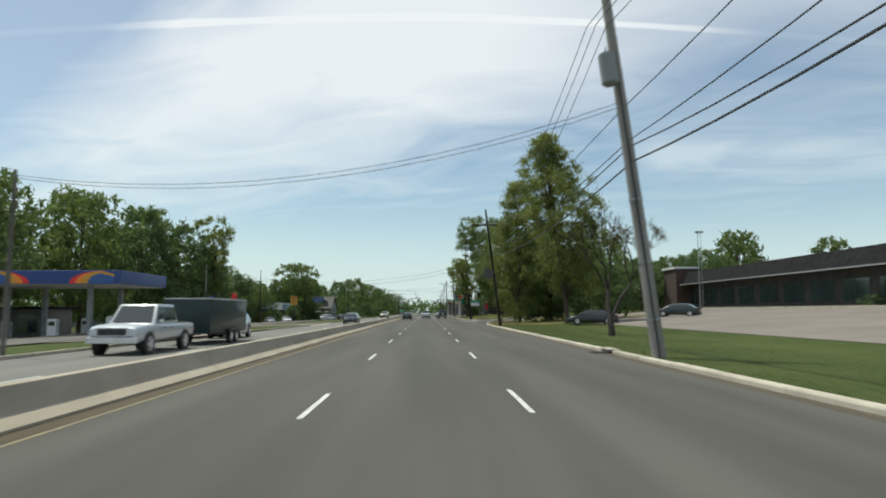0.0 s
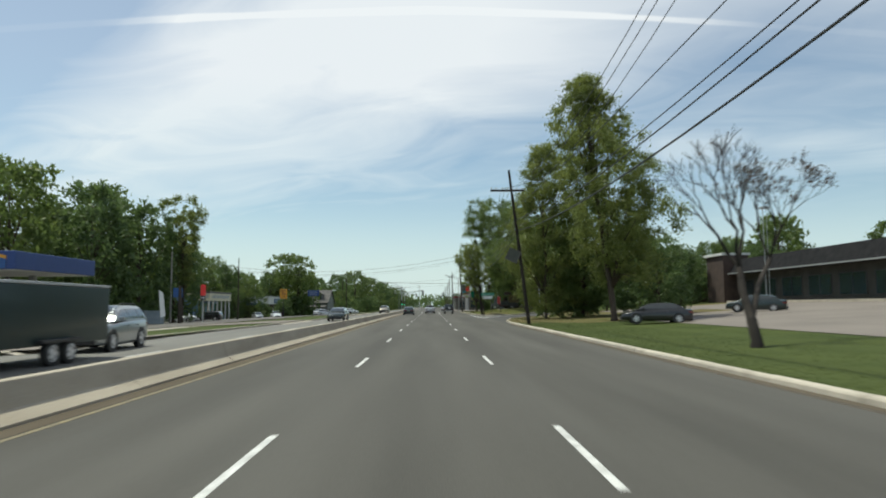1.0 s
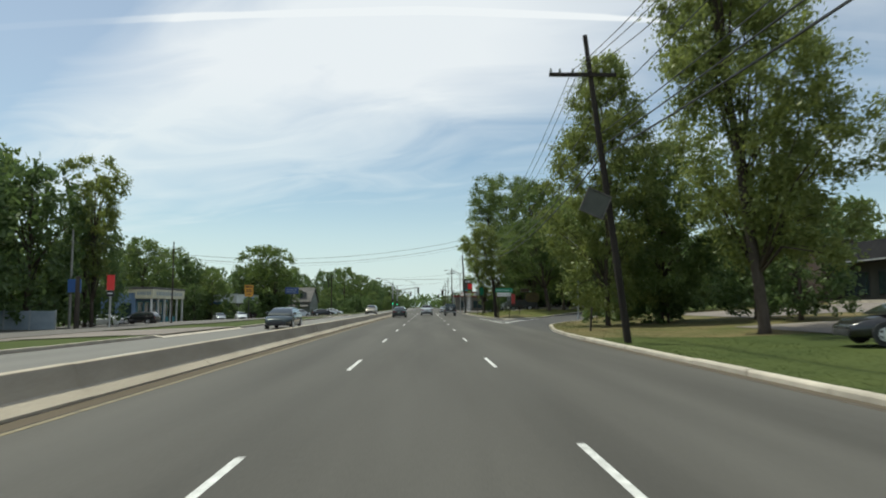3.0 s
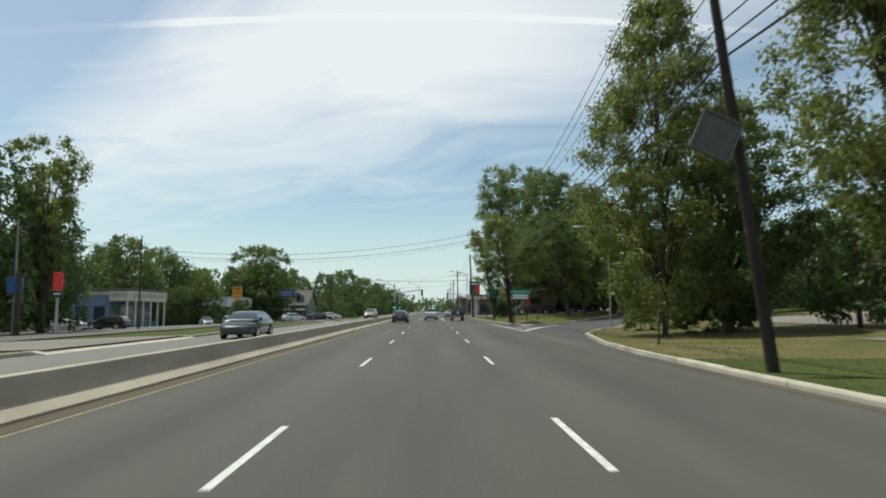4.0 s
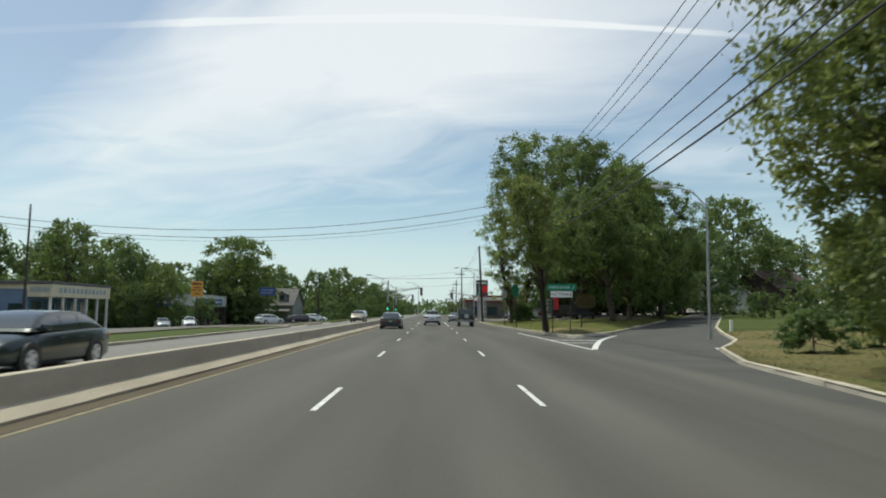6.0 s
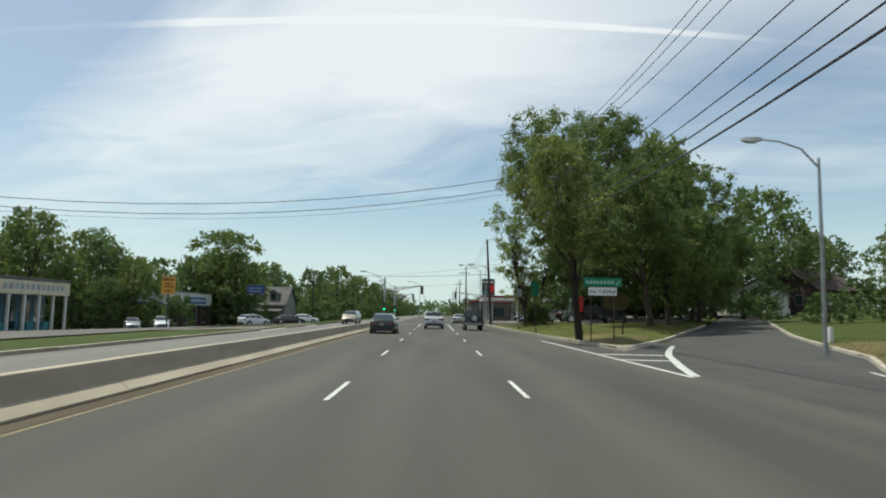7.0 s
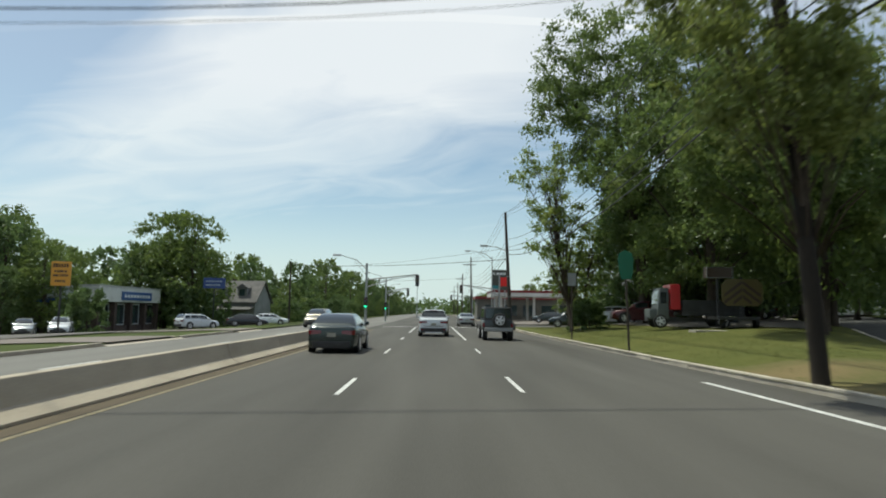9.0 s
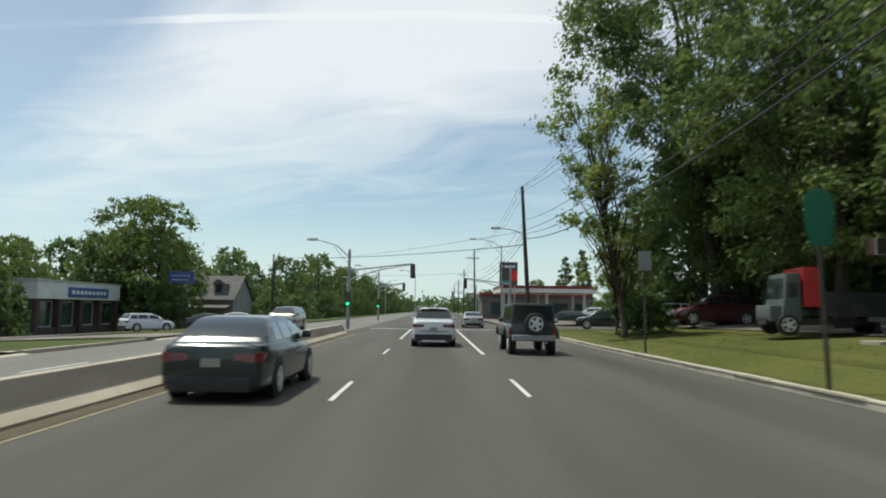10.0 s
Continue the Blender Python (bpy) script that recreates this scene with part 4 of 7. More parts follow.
for x, y, s, r, k in ((24, 232, 0.75, 0, conifer), (28, 236, 0.85, 80, conifer), (32, 228, 0.6, 10, conifer), (15, 300, 0.5, 100, broad), (18, 330, 0.55, 20, dark), (26, 280, 0.6, 200, broad), (14, 370, 0.6, 60, dark), (10, 420, 0.5, 10, broad), (44, 240, 0.8, 70, broad), (56, 232, 0.9, 20, dark)):
    plant(k, x, y, "green tree beyond the junction", s, r, "trees beyond the junction")
# the unbroken edge of the wood behind the shops, running on beside the road
thicket = make_tree(5.6, 8.5, (1, 1, 0.95, 0.6), 0.0, 80, 0.13, 1450, 0.38, 0.1, 0.1, 6, LEAF_C)
edge = [(-74, 140), (-66, 166), (-62, 186), (-58, 206), (-52, 226), (-45, 244), (-40, 268), (-35, 298), (-29, 330), (-25, 362), (-21, 396), (-17, 440)]
dice = random.Random(11)
for k, p in enumerate(even([(x, y, 0) for x, y in edge], 46)):
    far = k / 46
    if k % 2 == 0:
        s = (1.0 - 0.3 * far) * dice.uniform(0.8, 1.05)
        plant((dark_far, broad_far, dark_far)[k % 3], p.x - dice.uniform(0, 5), p.y, "dense tree in the dark wood behind the lots", s, 37 * k % 360, "trees of the wood edge")
    plant(thicket, p.x + dice.uniform(2, 5), p.y + dice.uniform(-2, 2), "dense dark thicket at the edge of the wood", dice.uniform(0.75, 1.1), 61 * k % 360, "thickets of the wood edge", "shrub", name="thicket")
for x, y, s, r in ((-58, 160, 1.1, 0), (-54, 172, 1.0, 80), (-50, 181, 0.9, 20), (-41.5, 174.5, 0.62, 200), (-37.5, 203, 0.95, 140), (-43, 203, 1.1, 10), (-49, 203, 1.1, 60), (-39, 210, 1.0, 30), (-34, 207, 0.45, 90), (-36, 228, 1.0, 200), (-29, 232, 0.7, 250), (-27, 245, 0.8, 10), (-25, 262, 0.75, 120), (-58, 128, 1.0, 40), (-54, 112, 1.0, 70), (-47, 114, 0.8, 70), (-61, 140, 1.0, 10)):
    plant(thicket, x, y, "dense dark thicket between the lots", s, r, "thickets between the lots", "shrub", name="thicket")
for x, y, s, r in ((44, 118, 0.75, 0), (50, 132, 0.8, 60), (44, 140, 0.7, 100), (38, 150, 0.5, 160), (34, 131, 0.5, 20), (38.5, 129, 0.55, 200), (43, 127, 0.6, 90), (47, 137, 0.6, 300), (56, 146, 0.8, 10), (28, 104, 0.5, 30), (22, 154, 0.55, 10), (28, 157, 0.6, 100), (15, 156, 0.5, 200)):
    plant(thicket, x, y, "rounded dark hedge on the rising ground", s, r, "hedges by the turn-off", "shrub", name="hedge")
for k in range(15):
    plant(thicket, 45.3, -22 + 5.6 * k, "clipped dark hedge along the low building", 0.27, 70 * k % 360, "hedges along the low building", "shrub", name="hedge", stretch=0.9)
far_wood = quads_mesh("far_wood", leaves(np.stack([rng.uniform(-420, 420, 900), rng.uniform(560, 700, 900), rng.uniform(0, 8, 900)], 1), rng.uniform(4, 8, 900), 24000, 1.6, 0.2))
tagged(part("far_wood", far_wood, LEAF_C), "hazy green woods closing the far end of the road", "woods", "", "stuff")
side_c = np.stack([np.r_[rng.uniform(-260, -85, 500), rng.uniform(125, 300, 400)], rng.uniform(-60, 420, 900), rng.uniform(0, 10, 900) + 1], 1)
tagged(part("side_wood", quads_mesh("side_wood", leaves(side_c, rng.uniform(3, 6, 900), 24000, 1.15, 0.2)), LEAF_C), "green woods behind the lots on both sides", "woods", "", "stuff")


def grass_patch(name, count, place, label, size=0.09, mat=BLADES):
    xy = place(count)
    z = np.array([gz(x, y) for x, y in xy])
    a = rng.uniform(0, 2 * math.pi, len(xy))
    s = size * rng.uniform(0.5, 1.5, len(xy))
    w = np.stack([np.cos(a), np.sin(a), 0 * a], 1) * 0.012
    b = np.column_stack([xy, z - 0.01])
    top = b + np.column_stack([rng.normal(size=len(xy)) * 0.05, rng.normal(size=len(xy)) * 0.05, s])
    p = quads_mesh(name, np.stack([b - w, b + w, top + w * 0.25, top - w * 0.25], 1))
    tagged(part(name, p, mat), label, "grass", "", "stuff")


def strip(x0, x1, y0, y1):
    return lambda n: np.column_stack([x0 + (x1 - x0) * rng.uniform(0, 1, n) ** 1.3, rng.uniform(y0, y1, n)])


def beside(line_points, width, y0, y1, gap=0.18):
    """Places in the grass from the kerb line outwards."""
    ys, xs = [q[1] for q in line_points], [q[0] for q in line_points]

    def place(n):
        y = rng.uniform(y0, y1, n)
        return np.column_stack([np.interp(y, ys, xs) + gap + width * rng.uniform(0, 1, n) ** 1.4, y])

    return place


grass_patch("verge_grass", 40000, beside([(KERB_X + 0.1, -10), (KERB_X + 0.1, 62)], 9.5, -4, 62), "short mown green grass blades on the verge", 0.03)
grass_patch("island_grass", 22000, beside(ISLAND_W, 5.5, 110, 160), "short green grass blades on the island", 0.03, ISLAND_BLADES)
grass_patch("corner_grass", 16000, beside(RAMP_R, 9.0, 62, 110), "short dry grass blades on the corner", 0.04, DRY_BLADES)

# ---- vehicles ----


def tyre_geo(r, w):
    return Geo().lathe_x((0, 0, 0), [(-w / 2, r * 0.66), (-w / 2, r * 0.9), (-w / 2 + 0.03, r), (w / 2 - 0.03, r), (w / 2, r * 0.9), (w / 2, r * 0.66)], 24)


def rim_geo(r, w, side):
    g = Geo().lathe_x((0, 0, 0), [(side * w * 0.5, r * 0.67), (side * w * 0.53, r * 0.665), (side * w * 0.545, r * 0.62), (side * w * 0.505, r * 0.575)], 24, False)
    for k in range(5):
        a = 2 * math.pi * k / 5
        c, s = math.cos(a), math.sin(a)
        ring = lambda d, q, x: [(x, d * c - q * s, d * s + q * c), (x, d * c + q * s, d * s - q * c)]
        i0, i1 = ring(0.02, 0.06, side * w * 0.56), ring(r * 0.62, 0.045, side * w * 0.54)
        j0, j1 = ring(0.02, 0.06, side * w * 0.5), ring(r * 0.62, 0.045, side * w * 0.5)
        g.hexa([j0[0], j0[1], j1[1], j1[0], i0[0], i0[1], i1[1], i1[0]])
    return g.cyl((side * w * 0.5, 0, 0), (side * w * 0.58, 0, 0), 0.07, 0.045, 10)


def panel(g, quad, u0, u1, v0, v1, lift=0.014):
    """A thin pane laid on the face a-b-c-d (bottom left, bottom right, top right, top left)."""
    a, b, c, d = (Vector(p) for p in quad)
    at = lambda u, v: a.lerp(b, u).lerp(d.lerp(c, u), v)
    n = (b - a).cross(d - a).normalized()
    q = [at(u0, v0), at(u1, v0), at(u1, v1), at(u0, v1)]
    g.hexa([p + n * 0.001 for p in q] + [p + n * lift for p in q])
    return g


def body_ring(y, hw, zb, zt, crown=0.0):
    half = [(hw * 0.88, zb), (hw * 0.985, zb + 0.1), (hw, zb + (zt - zb) * 0.45), (hw * 0.985, zt - (zt - zb) * 0.22), (hw * 0.93, zt - 0.03), (hw * 0.7, zt + crown * 0.6)]
    return [(x, y, z) for x, z in half] + [(0, y, zt + crown)] + [(-x, y, z) for x, z in reversed(half)]


def arched_cabin(t, colour, cab):
    """A cabin with a curved roofline and leaning sides, and its panes set into the surface. u runs from the tail to the nose, v over the roof from one belt line to the other."""
    (b0, b1, bw), (r0, r1, rw), zb, zr = cab
    h = zr - zb
    ease = lambda q: math.sin(min(max(q, 0.0), 1.0) * math.pi / 2) ** 0.9

    def roof(y):
        if y < r0:
            return ease((y - b0) / (r0 - b0)) * 0.96
        if y > r1:
            return ease((b1 - y) / (b1 - r1)) * 0.965
        q = (y - r0) / (r1 - r0)
        return 0.96 + 0.16 * q * (1 - q)

    def skin(u, v, lift=0.0):
        y = b0 + (b1 - b0) * u
        k = max(roof(y), 0.02)
        side = bw + (rw - bw) * k
        s = abs(2 * v - 1)                      # 0 over the middle, 1 at the belt
        if s > 0.45:
            q = (1 - s) / 0.55
            x, z = bw + (side - bw) * q + 0.03 * math.sin(q * math.pi), k * 0.93 * q
        else:
            q = s / 0.45
            x, z = side * math.sin(q * math.pi / 2) ** 0.85, k * (0.93 + 0.07 * (1 - q ** 3))
        p = Vector(((x if v > 0.5 else -x), y, zb + h * z))
        if lift:
            c = Vector((0, min(max(y, r0 + 0.1), r1 - 0.1), zb + h * 0.3))
            p += (p - c).normalized() * lift
        return p

    def patch(u0, u1, v0, v1, nu, nv, lift):
        g = Geo()
        g.v = [tuple(skin(u0 + (u1 - u0) * i / nu, v0 + (v1 - v0) * j / nv, lift)) for i in range(nu + 1) for j in range(nv + 1)]
        g.f = [(i * (nv + 1) + j, i * (nv + 1) + j + 1, (i + 1) * (nv + 1) + j + 1, (i + 1) * (nv + 1) + j) for i in range(nu) for j in range(nv)]
        return g

    def pane(name, u0, u1, v0, v1, nu=4, nv=4):
        a, b = patch(u0, u1, v0, v1, nu, nv, 0.009), patch(u0, u1, v0, v1, nu, nv, -0.01)
        a.add(b.v, [tuple(reversed(f)) for f in b.f])
        n, m = (nu + 1) * (nv + 1), nv + 1
        edge = [i * m for i in range(nu + 1)] + [nu * m + j for j in range(1, m)] + [i * m + nv for i in range(nu - 1, -1, -1)] + [j for j in range(nv - 1, 0, -1)]
        a.f += [(edge[i], edge[(i + 1) % len(edge)], n + edge[(i + 1) % len(edge)], n + edge[i]) for i in range(len(edge))]
        part(name, a, GLASS, t, smooth=True)

    shell = patch(0, 1, 0, 1, 22, 16, 0.0)
    part("cabin", shell, colour, t, smooth=True)
    at = lambda y: (y - b0) / (b1 - b0)
    pane("rear_window", at(b0 + (r0 - b0) * 0.16), at(b0 + (r0 - b0) * 0.8), 0.3, 0.7)
    pane("windscreen", at(b1 - (b1 - r1) * 0.84), at(b1 - (b1 - r1) * 0.1), 0.3, 0.7)
    f0, f1 = b0 + (r0 - b0) * 0.62, b1 - (b1 - r1) * 0.42
    third = (f1 - f0) / 3
    for va, vb in ((0.05, 0.23), (0.77, 0.95)):
        for a, b in ((f0, f0 + third * 0.72), (f0 + third * 0.8, f0 + third * 1.85), (f0 + third * 1.93, f1)):
            pane("side_window", at(a), at(b), va, vb)


def vehicle(name, m, label, colour, rings, cab, wheels, wheel_r=0.34, wheel_w=0.22, group="", category="car", trim=PLASTIC, rails=False, dark_roof=None, tail="wide"):
    """rings: (y, half width, bottom, top) from the tail to the nose. cab: (y0, y1, half width) at the belt, (y0, y1, half width) at the roof, belt and roof heights."""
    t = thing(name, m, label, category, group)
    body = Geo().loft([body_ring(*r) for r in rings])
    part("body", body, colour, t, bevel=0.025, smooth=True)
    (b0, b1, bw), (r0, r1, rw), zb, zr = cab
    if dark_roof or tail == "tall":
        low = [(-bw, b0, zb), (bw, b0, zb), (bw, b1, zb), (-bw, b1, zb)]
        top = [(-rw, r0, zr), (rw, r0, zr), (rw, r1, zr), (-rw, r1, zr)]
        g = Geo().hexa([(x, y, z - 0.04) for x, y, z in low] + top)
        part("cabin", g, dark_roof or colour, t, bevel=0.07, smooth=True)
        rear, front = (low[0], low[1], top[1], top[0]), (low[2], low[3], top[3], top[2])
        right, left = (low[1], low[2], top[2], top[1]), (low[3], low[0], top[0], top[3])
        part("rear_window", panel(Geo(), rear, 0.055, 0.945, 0.16, 0.9), GLASS, t, bevel=0.004)
        part("windscreen", panel(Geo(), front, 0.07, 0.93, 0.1, 0.9), GLASS, t, bevel=0.004)
        for face, flip in ((right, False), (left, True)):
            for u0, u1 in ((0.07, 0.27), (0.3, 0.6), (0.63, 0.91)):
                a, b = (1 - u1, 1 - u0) if flip else (u0, u1)
                part("side_window", panel(Geo(), face, a, b, 0.16, 0.84), GLASS, t)
    else:
        arched_cabin(t, colour, cab)
    y0, hw, z0, z1 = rings[0][:4]
    y9, hw9, z09, z19 = rings[-1][:4]
    hw_max = max(r[1] for r in rings)
    yt = y0 - 0.015
    zt = z1 - 0.16
    for s in (-1, 1):
        g = Geo()
        if tail == "tall":
            g.box(s * hw * 0.98 - 0.09, s * hw * 0.98 + 0.02, yt - 0.01, yt + 0.06, zt - 0.22, zt)
        else:
            w2 = rings[2][1] * 1.012
            w1 = rings[1][1] * 1.012
            yb, yc = rings[1][0], rings[2][0]
            g.hexa([(s * hw * 0.5, yt, zt - 0.05), (s * hw * 0.99, yt, zt - 0.09), (s * hw * 0.99, yt + 0.12, zt - 0.09), (s * hw * 0.5, yt + 0.12, zt - 0.05),
                (s * hw * 0.5, yt + 0.01, zt + 0.06), (s * hw * 0.99, yt + 0.01, zt + 0.07), (s * hw * 0.99, yt + 0.12, zt + 0.07), (s * hw * 0.5, yt + 0.12, zt + 0.06)])
            g.hexa([(s * hw * 0.99, yt, zt - 0.09), (s * w1, yb, zt - 0.08), (s * (w1 - 0.1), yb + 0.02, zt - 0.08), (s * hw * 0.9, yt + 0.1, zt - 0.09),
                (s * hw * 0.99, yt + 0.01, zt + 0.07), (s * w1, yb, zt + 0.08), (s * (w1 - 0.1), yb + 0.02, zt + 0.08), (s * hw * 0.9, yt + 0.1, zt + 0.07)])
            g.hexa([(s * w1, yb, zt - 0.08), (s * (w1 * 0.65 + w2 * 0.35), yb + (yc - yb) * 0.45, zt - 0.0), (s * (w1 - 0.1), yb + 0.2, zt - 0.0), (s * (w1 - 0.1), yb + 0.02, zt - 0.08),
                (s * w1, yb, zt + 0.08), (s * (w1 * 0.65 + w2 * 0.35), yb + (yc - yb) * 0.45, zt + 0.07), (s * (w1 - 0.1), yb + 0.2, zt + 0.07), (s * (w1 - 0.1), yb + 0.02, zt + 0.08)])
        part("tail_light", g, RED_LENS, t, bevel=0.008)
        g = Geo().hexa([(s * hw9 * 0.55, y9 - 0.06, z19 - 0.16), (s * hw9 * 0.97, y9 - 0.12, z19 - 0.16), (s * hw9 * 0.98, y9 - 0.35, z19 - 0.12), (s * hw9 * 0.55, y9 - 0.2, z19 - 0.12), (s * hw9 * 0.55, y9 + 0.012, z19 - 0.05), (s * hw9 * 0.97, y9 - 0.05, z19 - 0.04), (s * hw9 * 0.99, y9 - 0.35, z19 - 0.01), (s * hw9 * 0.55, y9 - 0.2, z19 - 0.02)])
        part("headlight", g, CLEAR_LENS, t, bevel=0.008)
        mir = part("wing_mirror", Geo().box(s * (bw + 0.02), s * (bw + 0.2), b1 - 0.5, b1 - 0.38, zb + 0.02, zb + 0.17), colour, t, bevel=0.03, smooth=True)
        for side in (0.35, 0.62):
            part("door_handle", Geo().box(s * (hw_max - 0.004), s * (hw_max + 0.018), b0 + (b1 - b0) * side, b0 + (b1 - b0) * side + 0.2, zb - 0.17, zb - 0.14), trim, t, bevel=0.005)
    part("rear_bumper", Geo().hexa([(-hw * 0.86, y0 - 0.03, z0 - 0.05), (hw * 0.86, y0 - 0.03, z0 - 0.05), (hw * 1.02, y0 + 0.35, z0 - 0.05), (-hw * 1.02, y0 + 0.35, z0 - 0.05), (-hw * 0.92, y0 - 0.05, z0 + 0.2), (hw * 0.92, y0 - 0.05, z0 + 0.2), (hw * 1.04, y0 + 0.35, z0 + 0.2), (-hw * 1.04, y0 + 0.35, z0 + 0.2)]), trim, t, bevel=0.03, smooth=True)
    part("number_plate", Geo().box(-0.16, 0.16, y0 - 0.03, y0 + 0.02, z0 + 0.36, z0 + 0.5), PLATE, t, "pale number plate with plain bars")
    part("front_bumper", Geo().box(-hw9 * 0.86, hw9 * 0.86, y9 - 0.25, y9 + 0.05, z09 - 0.02, z09 + 0.2), trim, t, bevel=0.03, smooth=True)
    part("grille", Geo().box(-hw9 * 0.5, hw9 * 0.5, y9 - 0.1, y9 + 0.02, z09 + 0.22, z19 - 0.08), PLASTIC, t, bevel=0.01)
    if rails:
        for s in (-1, 1):
            part("roof_rail", Geo().tube([(s * rw * 0.88, r0 + 0.1, zr), (s * rw * 0.88, r0 + 0.2, zr + 0.06), (s * rw * 0.88, r1 - 0.2, zr + 0.06), (s * rw * 0.88, r1 - 0.1, zr)], [0.02] * 4, 6), PLASTIC, t)
    tyre = tyre_geo(wheel_r, wheel_w).mesh("tyre", smooth=True)
    for s in (-1, 1):
        rim = rim_geo(wheel_r, wheel_w, s).mesh("rim")
        arch = Geo().lathe_x((0, 0, 0), [(-0.03, wheel_r * 1.17), (0.012, wheel_r * 1.17), (0.012, 0.05), (-0.03, 0.05)], 22).mesh("wheel_arch")
        for y in wheels:
            a = part("wheel_arch", arch, PLASTIC, t)
            a.location = (s * (hw_max - 0.01) - (0.012 if s < 0 else 0), y, wheel_r)
            if s < 0:
                a.rotation_euler = (0, 0, math.pi)
            w = part("wheel", tyre, RUBBER, t)
            w.location = (s * (hw_max - wheel_w * 0.5 + 0.022), y, wheel_r)
            part("rim", rim, RIM, w)
    return t


WHITE_CAR, SILVER_CAR = paint("car_white", (0.68, 0.71, 0.74), 0.25), paint("car_silver", (0.42, 0.44, 0.45), 0.3, 0.7)
DARK_CAR, BLACK_CAR = paint("car_dark_green_grey", (0.018, 0.03, 0.029), 0.25, 0.2), paint("car_black", (0.018, 0.018, 0.02), 0.22)
JEEP_PAINT, RED_CAR, TAN_CAR = paint("car_slate", (0.012, 0.018, 0.023), 0.35), paint("car_maroon", (0.08, 0.012, 0.015), 0.28), paint("car_tan", (0.3, 0.27, 0.22), 0.3, 0.5)
# white cab paint darkened in place of the shade from the trees
TRUCK_WHITE_SHADED = paint("truck_white_shaded", (0.1, 0.115, 0.11), 0.6, 0, 0.15)


def suv(m, label, colour, group="", category="car", rails=True, name="suv", s=1.0):
    return vehicle(name, m, label, colour,
        [(-2.3, 0.8, 0.34, 1.06), (-2.24, 0.87, 0.28, 1.12), (-1.9, 0.93, 0.22, 1.13), (0.6, 0.93, 0.2, 1.05), (1.2, 0.93, 0.22, 1.01, 0.03), (2.0, 0.88, 0.24, 0.9, 0.04), (2.28, 0.76, 0.3, 0.72, 0.02)],
        ((-2.2, 1.15, 0.86), (-1.75, 0.05, 0.62), 1.06, 1.66), (-1.38, 1.42), 0.37, 0.24, group, category, rails=rails)


def sedan(m, label, colour, group="", category="car", name="sedan"):
    return vehicle(name, m, label, colour,
        [(-2.38, 0.74, 0.24, 0.92), (-2.3, 0.83, 0.19, 0.98), (-1.85, 0.9, 0.17, 1.0), (0.5, 0.91, 0.18, 0.94), (1.2, 0.91, 0.19, 0.91, 0.03), (2.05, 0.86, 0.22, 0.78, 0.04), (2.38, 0.7, 0.27, 0.62, 0.02)],
        ((-1.95, 1.4, 0.82), (-0.95, 0.2, 0.6), 0.94, 1.44), (-1.42, 1.45), 0.33, 0.22, group, category)


# the white crossover ahead, with roof lip, high brake lamp and light lower trim
lead = suv(pose(-0.05, 141.0, 0), "white compact crossover with red tail lamps in the middle lane", WHITE_CAR)
part("tailgate_crease", Geo().box(-0.62, 0.62, -2.335, -2.29, 0.66, 0.68), PLASTIC, lead)
part("roof_spoiler", Geo().hexa([(-0.55, -1.98, 1.61), (0.55, -1.98, 1.61), (0.55, -1.6, 1.6), (-0.55, -1.6, 1.6), (-0.53, -1.96, 1.65), (0.53, -1.96, 1.65), (0.53, -1.6, 1.67), (-0.53, -1.6, 1.67)]), WHITE_CAR, lead, bevel=0.012, smooth=True)
part("brake_lamp", Geo().box(-0.22, 0.22, -1.992, -1.97, 1.615, 1.64), RED_LENS, lead)
part("skid_plate", Geo().box(-0.5, 0.5, -2.37, -2.2, 0.22, 0.29), RIM, lead, "pale skid plate", bevel=0.01)
for sx in (-1, 1):
    part("rear_reflector", Geo().box(sx * 0.68 - 0.09, sx * 0.68 + 0.09, -2.362, -2.34, 0.42, 0.47), RED_LENS, lead)
part("lower_valance", Geo().box(-0.8, 0.8, -2.35, -2.2, 0.25, 0.54), PLASTIC, lead, bevel=0.02)
part("sunroof", Geo().box(-0.42, 0.42, -1.3, -0.2, 1.66, 1.69), GLASS, lead, bevel=0.005)

sedan(pose(-3.7, 123.7, 0), "dark green-grey saloon car in the inner lane", DARK_CAR)
sedan(pose(3.5, 172, 0), "silver saloon car driving far ahead near the junction", SILVER_CAR)

# slate off-roader with a spare wheel
jeep = vehicle("off_roader", pose(3.55, 136.4, 0), "dark slate boxy off-roader with a spare wheel on its tailgate", JEEP_PAINT,
    [(-2.05, 0.8, 0.55, 1.12), (-2.0, 0.83, 0.52, 1.15), (0.8, 0.83, 0.5, 1.15), (0.9, 0.72, 0.52, 1.14), (2.0, 0.6, 0.58, 1.08), (2.1, 0.58, 0.62, 1.02)],
    ((-2.03, 0.95, 0.81), (-1.98, 0.62, 0.75), 1.13, 1.86), (-1.42, 1.52), 0.41, 0.27, "", "car", dark_roof=BLACK_METAL, tail="tall")
for s in (-1, 1):
    for y in (-1.42, 1.52):
        pts = [(y + 0.62 * math.cos(a), 0.42 + 0.56 * math.sin(a)) for a in (0.35, 0.8, 1.57, 2.34, 2.8)]
        g = Geo().loft([[(s * 0.7, py, pz), (s * 0.96, py, pz - 0.02), (s * 0.96, py, pz + 0.03), (s * 0.7, py, pz + 0.06)] for py, pz in pts])
        part("fender_flare", g, PLASTIC, jeep, bevel=0.01)
sp = part("spare_wheel", tyre_geo(0.39, 0.25).mesh("spare_wheel", smooth=True), RUBBER, jeep)
sp.matrix_basis = pose(0.06, -2.22, 1.13, 0, 0, -90)
part("rim", rim_geo(0.39, 0.25, 1).mesh("rim"), RIM, sp)
